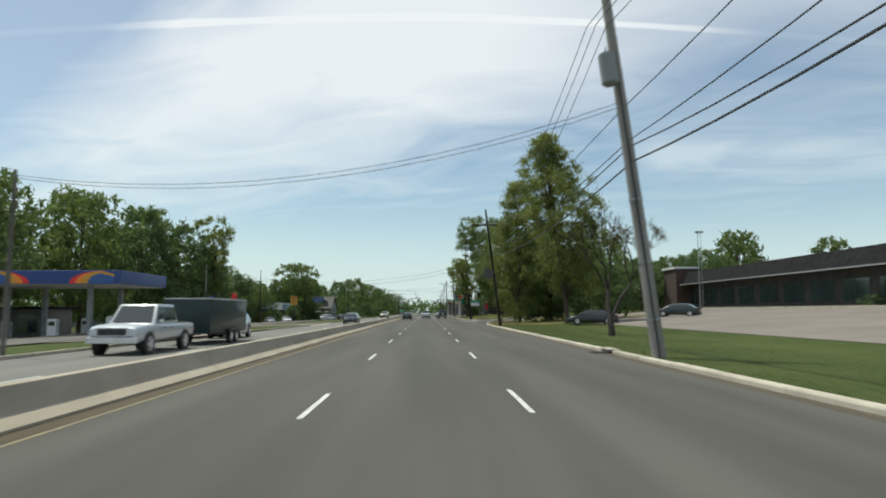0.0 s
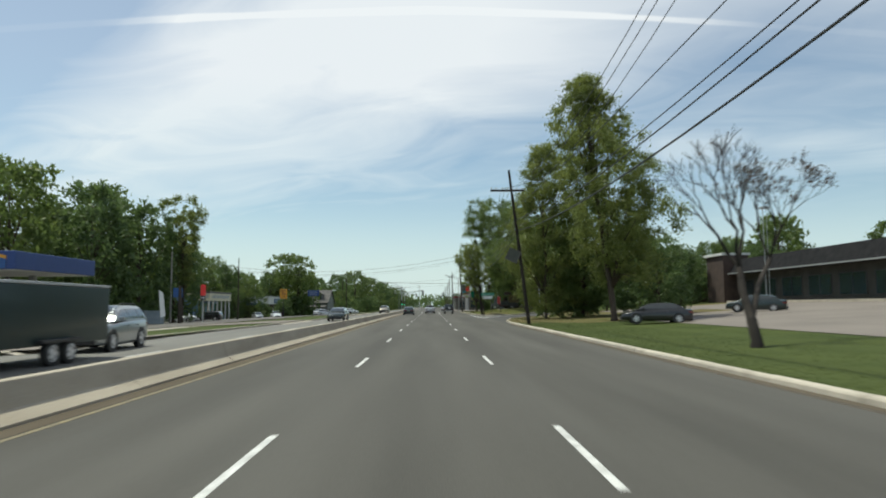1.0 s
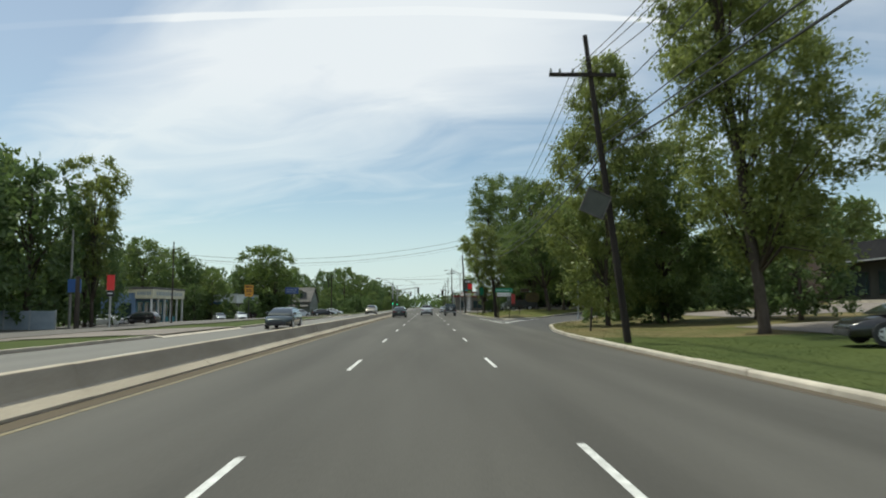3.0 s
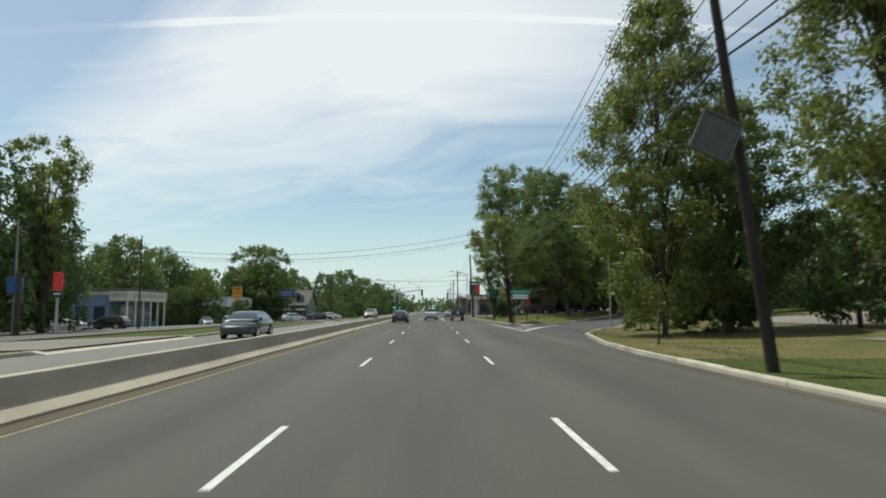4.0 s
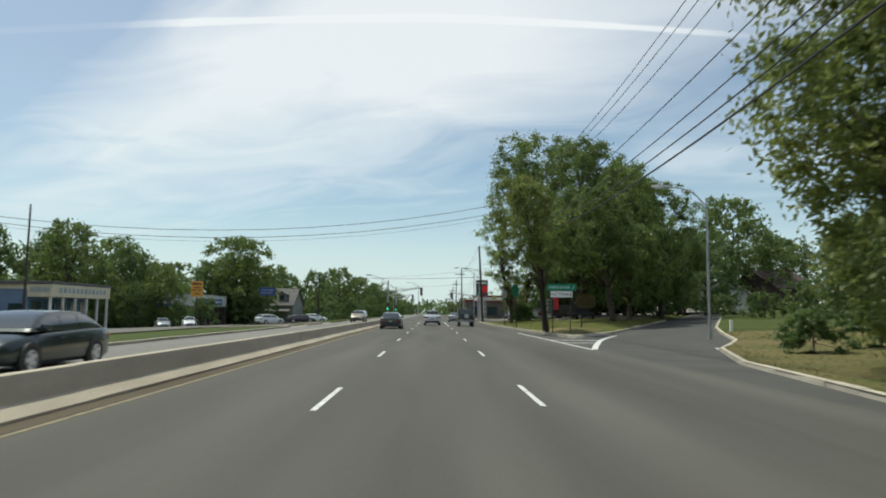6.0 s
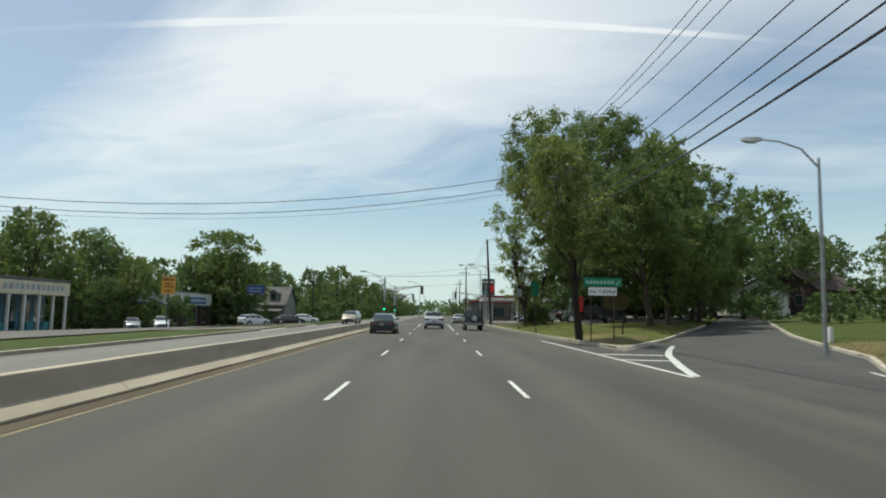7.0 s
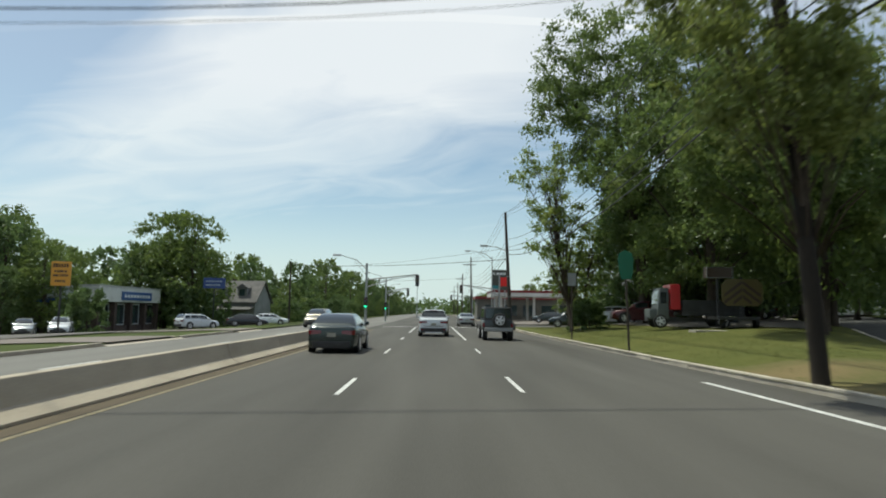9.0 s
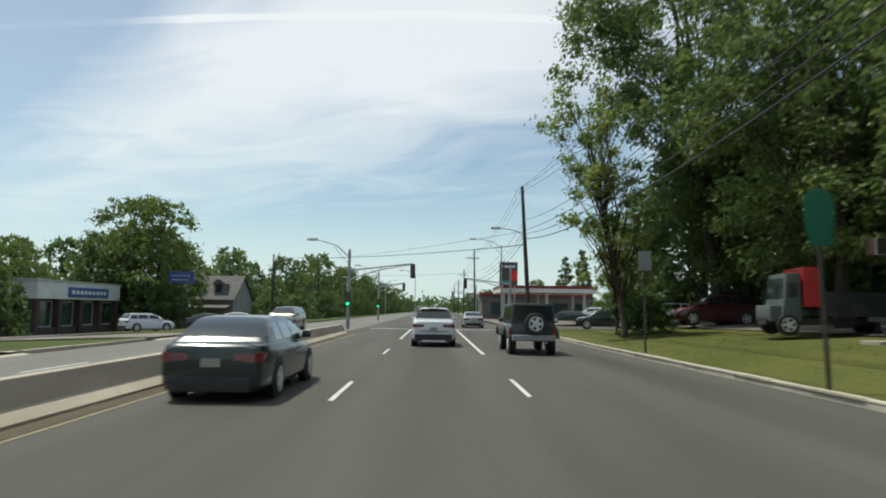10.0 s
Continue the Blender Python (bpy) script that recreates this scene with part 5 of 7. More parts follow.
part("steel_bumper", Geo().box(-0.78, 0.78, -2.3, -2.06, 0.52, 0.72), CAN_GREY, jeep, "plain grey steel bumper", bevel=0.03)
part("tail_pipe", Geo().cyl((0.45, -2.2, 0.45), (0.45, -1.8, 0.45), 0.04), STEEL, jeep)

# white pickup on the far carriageway, nose towards the walk
pick = vehicle("pickup_truck", pose(-11.4, 17.6, 0, 0, 0, 180), "white crew-cab pickup truck on the far carriageway", paint("truck_silver_white", (0.5, 0.52, 0.54), 0.28, 0.2),
    [(-2.9, 0.9, 0.6, 1.14), (-2.86, 0.95, 0.56, 1.16), (0.9, 0.98, 0.45, 1.16), (1.3, 0.97, 0.45, 1.17, 0.03), (2.7, 0.93, 0.48, 1.1, 0.05), (2.95, 0.86, 0.52, 1.0, 0.02)],
    ((-1.15, 1.4, 0.9), (-1.0, 0.7, 0.74), 1.14, 1.92), (-1.75, 1.95), 0.4, 0.27, "", "truck", tail="tall")
part("bed_liner", Geo().box(-0.78, 0.78, -2.75, -1.2, 1.1, 1.185), PLASTIC, pick, "dark bed liner")
part("chrome_bumper", Geo().box(-0.92, 0.92, 2.8, 3.03, 0.46, 0.68), RIM, pick, bevel=0.03)
part("grille_frame", Geo().ring_y(2.93, 2.985, -0.58, 0.58, 0.7, 1.04, 0.05), RIM, pick, "chrome grille surround")
part("grille_mesh", Geo().box(-0.53, 0.53, 2.9, 2.965, 0.74, 1.0), PLASTIC, pick)

# low dark enclosed trailer drawn by the pickup
tr = thing("box_trailer", pose(-11.4, 21.7, 0), "low dark green enclosed trailer with a pale roof edge", "trailer")
part("body", Geo().box(-1.12, 1.12, 0.6, 7.0, 0.55, 2.2), paint("trailer_green", (0.008, 0.024, 0.022), 0.5, 0, 0.2), tr, bevel=0.06, smooth=True)
part("roof", Geo().box(-1.14, 1.14, 0.58, 7.02, 2.2, 2.28), GREY_METAL, tr, "pale metal roof edge", bevel=0.02)
part("drawbar", Geo().tube([(-0.6, 0.7, 0.55), (0, -0.75, 0.55), (0.6, 0.7, 0.55)], [0.05] * 3, 8), BLACK_METAL, tr)
part("rear_door", Geo().box(-1.0, 1.0, 7.0, 7.04, 0.65, 2.1), BLACK_METAL, tr, bevel=0.01)
for s in (-1, 1):
    part("mudguard", Geo().box(*sorted((s * 1.1, s * 1.34)), 3.0, 5.0, 0.62, 0.72), BLACK_METAL, tr, bevel=0.02)
    for y in (3.55, 4.45):
        w = part("wheel", tyre_geo(0.34, 0.2).mesh("wheel", smooth=True), RUBBER, tr)
        w.location = (s * 1.2, y, 0.34)
        part("rim", rim_geo(0.34, 0.2, s).mesh("rim"), RIM, w)
suv(pose(-12.3, 32.5, 0, 0, 0, 184), "silver compact wagon on the far carriageway", SILVER_CAR)
sedan(pose(-9.9, 79.6, 0, 0, 0, 180), "dark grey saloon car on the far carriageway", DARK_CAR)
suv(pose(-10.3, 157.0, 0, 0, 0, 178), "tan crossover on the far carriageway", TAN_CAR, rails=False)
sedan(pose(16.1, 54.2, gz(16.1) + 0.03, 0, 0, 80), "black saloon car parked at the edge of the car park", BLACK_CAR, "parked cars")
sedan(pose(28.4, 64.5, gz(28.4) + 0.03, 0, -2, 58), "dark saloon car parked in the car park", DARK_CAR, "parked cars")
suv(pose(-35.5, 161.5, gz(-35.5, 161.5) + 0.03, 0, 0, 203), "white off-road wagon parked in the shop lot", WHITE_CAR, "parked cars")
suv(pose(-40.2, 163.5, gz(-40.2, 163.5) + 0.03, 0, 0, 208), "grey van-like wagon parked in the shop lot", SILVER_CAR, "parked cars")
suv(pose(-26.5, 172.5, gz(-26.5, 172.5) + 0.03, 0, 0, -40), "white crossover parked beside the side street", WHITE_CAR, "parked cars")
sedan(pose(-22.5, 178.0, gz(-22.5, 178.0) + 0.03, 0, 0, -70), "black saloon car parked beside the side street", BLACK_CAR, "parked cars")
sedan(pose(-21.5, 185.0, gz(-21.5, 185.0) + 0.03, 0, 0, -80), "white saloon car parked beside the side street", WHITE_CAR, "parked cars")
suv(pose(-38.0, 122.5, gz(-38.0, 122.5) + 0.03, 0, 0, 90), "dark wagon parked before the shop", BLACK_CAR, "parked cars")
sedan(pose(-41.5, 119.5, gz(-41.5, 119.5) + 0.03, 0, 0, 90), "white saloon car parked before the shop", WHITE_CAR, "parked cars")
for x, y, r, c, k, lab in ((14.0, 165.2, 78, DARK_CAR, suv, "dark wagon parked by the junction"), (16.0, 190, 80, DARK_CAR, sedan, "dark saloon car parked on the forecourt"), (19.5, 193, 85, WHITE_CAR, suv, "white wagon parked on the forecourt"),
        (14.9, 152.8, 72, WHITE_CAR, sedan, "white saloon car parked under the trees"), (21.4, 156.8, 40, WHITE_CAR, suv, "white wagon parked under the trees"), (15.6, 147.2, 82, RED_CAR, suv, "maroon wagon parked under the trees"), (24.5, 150, 70, BLACK_CAR, sedan, "black saloon car parked under the trees"), (34.0, 160, 60, BLACK_CAR, sedan, "black saloon car parked on the rise")):
    k(pose(x, y, gz(x, y) + 0.055 if y < 166 or y > 182 else 0.01, 0, 0, r), lab, c, "parked cars")

# work truck facing the highway under the trees, and a striped warning board beside it
wt = thing("work_truck", pose(13.75, 133.8, gz(13.75, 133.8) + 0.05, 0, 0, 84) @ Matrix.Diagonal((0.8, 0.8, 0.8, 1)), "dark flatbed work truck under trees, its white cab coloured dark for their shade", "truck")
part("cab", Geo().hexa([(-1.05, 1.3, 0.6), (1.05, 1.3, 0.6), (1.05, 2.12, 0.6), (-1.05, 2.12, 0.6), (-1.0, 1.3, 2.7), (1.0, 1.3, 2.7), (1.0, 1.9, 2.7), (-1.0, 1.9, 2.7)]), TRUCK_WHITE_SHADED, wt, "white truck cab coloured dark for tree shade", bevel=0.07, smooth=True)
part("bonnet", Geo().box(-0.85, 0.85, 2.05, 2.55, 0.6, 1.3), TRUCK_WHITE_SHADED, wt, bevel=0.08, smooth=True)
for s in (-1, 1):
    part("side_window", Geo().box(*sorted((s * 1.0, s * 1.045)), 1.45, 1.85, 1.65, 2.4), GLASS, wt)
part("windscreen", Geo().hexa([(-0.9, 1.95, 1.6), (0.9, 1.95, 1.6), (0.9, 2.035, 1.6), (-0.9, 2.035, 1.6), (-0.85, 1.86, 2.5), (0.85, 1.86, 2.5), (0.85, 1.945, 2.5), (-0.85, 1.945, 2.5)]), GLASS, wt)
part("red_locker", Geo().box(-1.08, 1.08, 0.55, 1.2, 1.25, 2.95), paint("locker_red", (0.5, 0.015, 0.02), 0.5), wt, "red locker behind the cab", bevel=0.03)
part("flatbed", Geo().box(-1.1, 1.1, -3.6, 0.5, 0.85, 1.1), BLACK_METAL, wt, bevel=0.02)
part("rack", Geo().box(-1.1, -1.04, -3.5, 0.4, 1.1, 1.9).box(1.04, 1.1, -3.5, 0.4, 1.1, 1.9).box(-1.1, 1.1, -3.56, -3.5, 1.1, 1.9), BLACK_METAL, wt)
part("chassis", Geo().box(-0.5, 0.5, -3.4, 2.6, 0.45, 0.75), BLACK_METAL, wt)
for s in (-1, 1):
    for y in (-2.2, 1.85):
        w = part("wheel", tyre_geo(0.46, 0.28).mesh("wheel", smooth=True), RUBBER, wt)
        w.location = (s * 0.92, y, 0.46)
        part("rim", rim_geo(0.46, 0.28, s).mesh("rim"), RIM, w)
STRIPE_BROWN = paint("stripe_brown", (0.055, 0.03, 0.018), 0.7, 0, 0.2)
wb0 = thing("warning_board", pose(15.5, 130.7, gz(15.5, 130.7) - 0.02, 0, 0, -6), "dull yellow warning board with brown chevrons on a small trailer", "warning board")
board = part("board", Geo().add([(x, y, z) for y in (-0.06, 0.06) for x, z in ((-0.75, 1.15), (0.75, 1.15), (1.0, 1.4), (1.0, 2.2), (0.75, 2.5), (-0.75, 2.5), (-1.0, 2.2), (-1.0, 1.4))], [tuple(range(8)), tuple(reversed(range(8, 16)))] + [(i, (i + 1) % 8, 8 + (i + 1) % 8, 8 + i) for i in range(8)]), paint("dull_yellow", (0.1, 0.075, 0.018), 0.7, 0, 0.2), wb0)
for k in range(3):
    for s in (-1, 1):
        z = 2.25 - 0.36 * k
        x = min(0.88, (z - 1.2) / 0.75)
        low = z - 0.75 * x
        part("stripe", Geo().hexa([(s * 0.02, -0.075, z), (s * x, -0.075, low), (s * x, -0.06, low), (s * 0.02, -0.06, z), (s * 0.02, -0.075, z + 0.17), (s * x, -0.075, low + 0.17), (s * x, -0.06, low + 0.17), (s * 0.02, -0.06, z + 0.17)]), STRIPE_BROWN, board)
part("folded_panel", Geo().box(-1.75, -0.45, -0.1, 0.5, 2.55, 3.1), STRIPE_BROWN, wb0, "dull brown folded panel above the board", bevel=0.06)
part("panel_edge", Geo().ring_y(-0.14, -0.09, -1.75, -0.45, 2.55, 3.1, 0.025), CAN_GREY, wb0)
part("panel_arm", Geo().box(-1.2, -1.1, 0.1, 0.2, 0.5, 2.6), BLACK_METAL, wb0)
part("mast", Geo().box(-0.06, 0.06, 0.06, 0.16, 0.5, 2.6), BLACK_METAL, wb0)
part("trailer_bed", Geo().box(-1.3, 0.7, -0.4, 1.4, 0.45, 0.6), BLACK_METAL, wb0, bevel=0.02)
for s in (-1, 1):
    w = part("wheel", tyre_geo(0.3, 0.18).mesh("wheel", smooth=True), RUBBER, wb0)
    w.location = (s * 0.82, 0.5, 0.3)

# ---- poles and wires ----


def catenary(a, b, sag, n=14):
    a, b = Vector(a), Vector(b)
    return [a.lerp(b, i / n) - Vector((0, 0, 4 * sag * (i / n) * (1 - i / n))) for i in range(n + 1)]


def wire(a, b, sag, r, label, group):
    ob = part("overhead_wire", Geo().tube(catenary(a, b, sag), [r] * 15, 5), WIRE)
    return tagged(ob, label, "cable", group)


def utility_pole(x, y, h, lean, label, arm=True, cans=0, box=False, riser=True, mat=POLE_WOOD, r=0.17, can_z=None, lamp=None):
    """lean: metres by which the top stands towards the road."""
    z = gz(x, y) if x > KERB_X or x < -14 else 0
    t = thing("utility_pole", pose(x, y, z), label, "utility pole", "utility poles")
    at = lambda zz, dx=0.0, dy=0.0: (-lean * zz / h + dx, dy, zz)
    part("shaft", Geo().tube([at(-0.3), at(h * 0.5), at(h)], [r * 1.12, r * 0.95, r * 0.68], 14), mat, t, smooth=True)
    tip = []
    if arm:
        for k, zz in enumerate((h - 1.7,)):
            a = part("crossarm", Geo().hexa([(*at(zz, -1.65, -0.2)[:2], zz), (*at(zz, 0.95, -0.2)[:2], zz), (*at(zz, 0.95, -0.1)[:2], zz), (*at(zz, -1.65, -0.1)[:2], zz), (*at(zz, -1.65, -0.2)[:2], zz + 0.14), (*at(zz, 0.95, -0.2)[:2], zz + 0.14), (*at(zz, 0.95, -0.1)[:2], zz + 0.14), (*at(zz, -1.65, -0.1)[:2], zz + 0.14)]), mat, t)
            for dx in (-1.55, -1.2, -0.7, -0.3, 0.4, 0.85):
                part("insulator", Geo().tube([at(zz + 0.12, dx, -0.15), at(zz + 0.24, dx, -0.15), at(zz + 0.32, dx, -0.15)], [0.03, 0.055, 0.03], 8), GREY_METAL, a)
    for k in range(cans):
        zz = can_z or h - 3.6
        c = part("transformer", Geo().tube([at(zz, 0.1 + 0.5 * (k - 1), -0.42), at(zz + 0.08, 0.1 + 0.5 * (k - 1), -0.42), at(zz + 1.0, 0.1 + 0.5 * (k - 1), -0.42), at(zz + 1.06, 0.1 + 0.5 * (k - 1), -0.42)], [0.2, 0.27, 0.27, 0.2], 14), CAN_GREY, t, "grey pole-mounted transformer can", smooth=True)
        part("bushing", Geo().tube([at(zz + 1.05, 0.1 + 0.5 * (k - 1), -0.42), at(zz + 1.25, 0.1 + 0.5 * (k - 1), -0.42)], [0.04, 0.03], 8), GREY_METAL, c)
    if box:
        c = part("junction_box", Geo().box(-0.44, 0.44, -0.12, 0.08, -0.44, 0.44), BOX_FACE, t, "dark square cabinet with a weathered rim", bevel=0.02)
        c.matrix_basis = pose(-lean * 5.25 / h - 0.56, -0.12, 5.25, 0, 24, 0)
        part("rim_frame", Geo().ring_y(-0.16, -0.1, -0.48, 0.48, -0.48, 0.48, 0.04), MID_WOOD, c)
    if riser:
        part("conduit", Geo().tube([at(0.0, -0.05, -r * 1.15), at(h * 0.35, -0.05, -r * 1.05), at(h * 0.72, -0.05, -r * 0.95)], [0.035, 0.035, 0.03], 6), BLACK_METAL, t, "black cable conduit strapped to the shaft")
        for zz in (1.2, 3.0, 5.0):
            part("strap", Geo().tube([at(zz - 0.03), at(zz + 0.03)], [r * 1.13, r * 1.13], 14), STEEL, t)
    if lamp:
        part("lamp_arm", Geo().tube([at(lamp - 0.5), at(lamp - 0.1, -1.0), at(lamp, -2.0)], [0.04, 0.035, 0.03], 8), STEEL, t)
        part("lamp_head", Geo().hexa([at(lamp - 0.08, -2.7, -0.15), at(lamp - 0.08, -1.9, -0.13), at(lamp - 0.08, -1.9, 0.13), at(lamp - 0.08, -2.7, 0.15), at(lamp + 0.1, -2.65, -0.1), at(lamp + 0.1, -1.9, -0.1), at(lamp + 0.1, -1.9, 0.1), at(lamp + 0.1, -2.65, 0.1)]), GREY_METAL, t, bevel=0.02)
    return lambda zz, dx=0.0: Vector((x - lean * zz / h + dx, y, z + zz))


p0 = utility_pole(8.2, -32, 14.0, 1.8, "grey weathered wooden utility pole on the verge")
p1 = utility_pole(7.37, 10.7, 13.6, 1.6, "leaning grey wooden utility pole with a black conduit", True, 1, r=0.2, can_z=8.6)
p2 = utility_pole(7.6, 57.8, 11.9, 1.4, "leaning wooden utility pole with a crossarm and a dark cabinet", True, 0, True, False, mat=NEAR_BLACK_WOOD, r=0.13)
p3 = utility_pole(8.1, 111.2, 11.7, 0.85, "wooden utility pole with transformer cans beside the island trees", False, 2, False, False, mat=NEAR_BLACK_WOOD, can_z=9.0)
p4 = utility_pole(7.5, 163.0, 11.4, 0.6, "dark wooden utility pole with a lamp arm beside the junction", False, 0, False, mat=DARK_WOOD, lamp=8.0)
p5 = utility_pole(7.6, 235, 12.8, 0.2, "dark wooden utility pole beyond the junction", True, 0, False, False, mat=DARK_WOOD)
p6 = utility_pole(8.0, 290, 12.5, 0.0, "dark wooden utility pole far down the road", True, 0, False, False, mat=DARK_WOOD)
p7 = utility_pole(8.4, 340, 12.0, 0.0, "dark wooden utility pole far down the road", True, 0, False, False, mat=DARK_WOOD)
p8 = utility_pole(8.8, 400, 12.0, 0.0, "dark wooden utility pole far down the road", True, 0, False, False, mat=DARK_WOOD)
q1 = utility_pole(-14.9, 14.0, 6.7, -0.1, "short weathered wooden pole at the far kerb", False, 0, False, False, mat=MID_WOOD, r=0.085)
utility_pole(-30.3, 113, 9.8, 0, "plain wooden pole at the edge of the shop lot", False, 0, False, False, mat=DARK_WOOD, r=0.09)
q6 = utility_pole(-30, 236, 11.0, 0, "dark wooden pole among the roadside trees", False, 0, False, False, mat=DARK_WOOD)
q4 = utility_pole(-27, 222, 11.4, 0, "dark wooden pole beyond the side street", False, 0, False, False, mat=DARK_WOOD)
q5 = utility_pole(-37, 103, 10.4, 0, "weathered wooden pole at the edge of the wood", False, 0, False, False, r=0.13)
line = [p0, p1, p2, p3, p4, p5, p6, p7, p8]
# heights on each pole of the three bundled lines, then of the four cables below them
tops = ((12.5, 0.0), (10.7, -0.45), (10.45, -0.4), (11.45, 0.5), (11.2, 0.0), (12.3, 0.0), (12.0, 0.0), (11.5, 0.0), (11.5, 0.0))
lows = ((10.3, 8.6, 8.0, 7.6), (8.05, 6.95, 6.75, 6.25), (8.9, 8.0, 7.55, 7.2), (8.7, 7.9, 7.5, 7.15), (8.7, 7.9, 7.6, 7.2), (8.8, 7.8, 7.4, 6.9), (8.6, 7.7, 7.3, 6.8), (8.6, 7.7, 7.3, 6.8), (8.6, 7.7, 7.3, 6.8))
sags = ((1.6, (0.7, 0.9, 1.45, 1.2)), (2.3, (0.3, 0.53, 0.6, 0.75)), (1.5, (1.0, 0.95, 1.0, 1.05)), (1.3, (1.3, 1.0, 1.2, 1.3)))
for i in range(len(line) - 1):
    a, b = line[i], line[i + 1]
    top_sag, low_sag = sags[min(i, 3)]
    for k in range(3):
        spread = (-0.32, 0.0, 0.3)[k]
        wire(a(tops[i][0] + 0.1 * (k == 1), tops[i][1] + spread), b(tops[i + 1][0] + 0.1 * (k == 1), tops[i + 1][1] + spread), top_sag + 0.12 * k, 0.013, "black overhead line strung along the roadside poles", "lines along the road")
    for za, zb, r, sag in zip(lows[i], lows[i + 1], (0.016, 0.018, 0.022, 0.03), low_sag):
        wire(a(za, 0.1), b(zb, 0.1), sag, r, "black overhead cable strung along the roadside poles", "lines along the road")
wire(p1(8.2), q1(6.5), 1.25, 0.01, "black overhead line crossing above the highway", "lines across the road")
wire(p1(8.05), q1(6.4), 1.28, 0.01, "black overhead line crossing above the highway", "lines across the road")
for za, zb, sag in ((9.85, 9.45, 2.55), (9.25, 9.15, 2.6)):
    wire(p3(za), q5(zb), sag, 0.018, "black overhead line crossing above the highway", "lines across the road")
for za, zb, sag in ((8.95, 8.95, 2.6),):
    wire(p3(za), q5(zb), sag, 0.008, "thin black overhead line crossing above the highway", "lines across the road")
wire(p4(6.7), q4(10.9), 0.5, 0.03, "black overhead line crossing before the junction", "lines across the road")
wire(p4(7.8), q4(10.3), 0.6, 0.014, "black overhead line crossing before the junction", "lines across the road")
wire(p5(8.6), q6(10.0), 1.0, 0.02, "black overhead line crossing beyond the junction", "lines across the road")


def cobra_lamp(x, y, h, reach, label, z=0.0, mat=STEEL, y_reach=0.0, brace=True):
    t = thing("street_lamp", pose(x, y, z), label, "street lamp", "street lamps")
    part("base", Geo().cyl((0, 0, 0), (0, 0, 0.4), 0.14, 0.11, 12), mat, t)
    part("shaft", Geo().tube([(0, 0, 0.3), (0, 0, h * 0.6), (0, 0, h)], [0.085, 0.072, 0.052], 12), mat, t, smooth=True)
    part("arm", Geo().tube([(0, 0, h - 0.4), (reach * 0.3, y_reach * 0.3, h + 0.35), (reach * 0.65, y_reach * 0.65, h + 0.62), (reach, y_reach, h + 0.7)], [0.045, 0.04, 0.035, 0.03], 8), mat, t, smooth=True)
    if brace:
        part("brace", Geo().tube([(0, 0, h - 1.0), (reach * 0.35, 0, h - 0.1), (reach * 0.6, 0, h + 0.55)], [0.025] * 3, 6), mat, t, smooth=True)
    d = -1 if reach < 0 else 1
    hd = part("lamp_head", Geo().loft([[(reach + d * u, -w, h + 0.7 + z0), (reach + d * u, w, h + 0.7 + z0), (reach + d * u, w * 0.6, h + 0.7 + z1), (reach + d * u, -w * 0.6, h + 0.7 + z1)] for u, w, z0, z1 in ((-0.1, 0.06, -0.06, 0.05), (0.1, 0.13, -0.1, 0.08), (0.55, 0.16, -0.1, 0.07), (0.72, 0.08, -0.05, 0.03))]), GREY_METAL, t, smooth=True)
    part("lens", Geo().box(*sorted((reach + d * 0.15, reach + d * 0.5)), -0.1, 0.1, h + 0.55, h + 0.6), CLEAR_LENS, hd)
    return t


cobra_lamp(15.2, 99.6, 7.75, -2.35, "grey steel street lamp with a curved arm at the turn-off", gz(15.2), brace=False)
cobra_lamp(7.6, 186, 9.0, -3.0, "grey steel street lamp beyond the junction")
cobra_lamp(-4.0, 250, 9.0, -2.6, "grey steel street lamp far down the median")
cobra_lamp(-13.8, 300, 9.0, 2.6, "grey steel street lamp far down the road")
tower = thing("lamp_tower", pose(38.2, 82, gz(38)), "tall steel floodlight mast at the car park", "lamp mast")
part("mast", Geo().tube([(0, 0, 0), (0, 0, 11)], [0.07, 0.045], 10).tube([(0.5, 0.2, 0), (0.5, 0.2, 11)], [0.04, 0.03], 8), STEEL, tower)
part("floodlight", Geo().box(-0.3, 0.8, -0.15, 0.35, 11, 11.25), GREY_METAL, tower, bevel=0.02)


def signal_head(parent, x, y, z, lit=None, facing=-1):
    h = part("signal_head", Geo().box(x - 0.18, x + 0.18, y - 0.12, y + 0.12, z - 0.55, z + 0.55), BLACK_METAL, parent, "black three-lamp signal head", bevel=0.02)
    for k, (dz, m) in enumerate(((0.35, DIM_RED), (0.0, DIM_AMBER), (-0.35, GREEN_LAMP if lit else SIGN_GREEN))):
        part("lens", Geo().cyl((x, y + facing * 0.12, z + dz), (x, y + facing * 0.16, z + dz), 0.13, None, 14), m if m is not SIGN_GREEN else BLACK_METAL, h)
        part("visor", Geo().tube([(x, y + facing * 0.12, z + dz + 0.14), (x, y + facing * 0.34, z + dz + 0.13)], [0.07, 0.06], 8), BLACK_METAL, h)


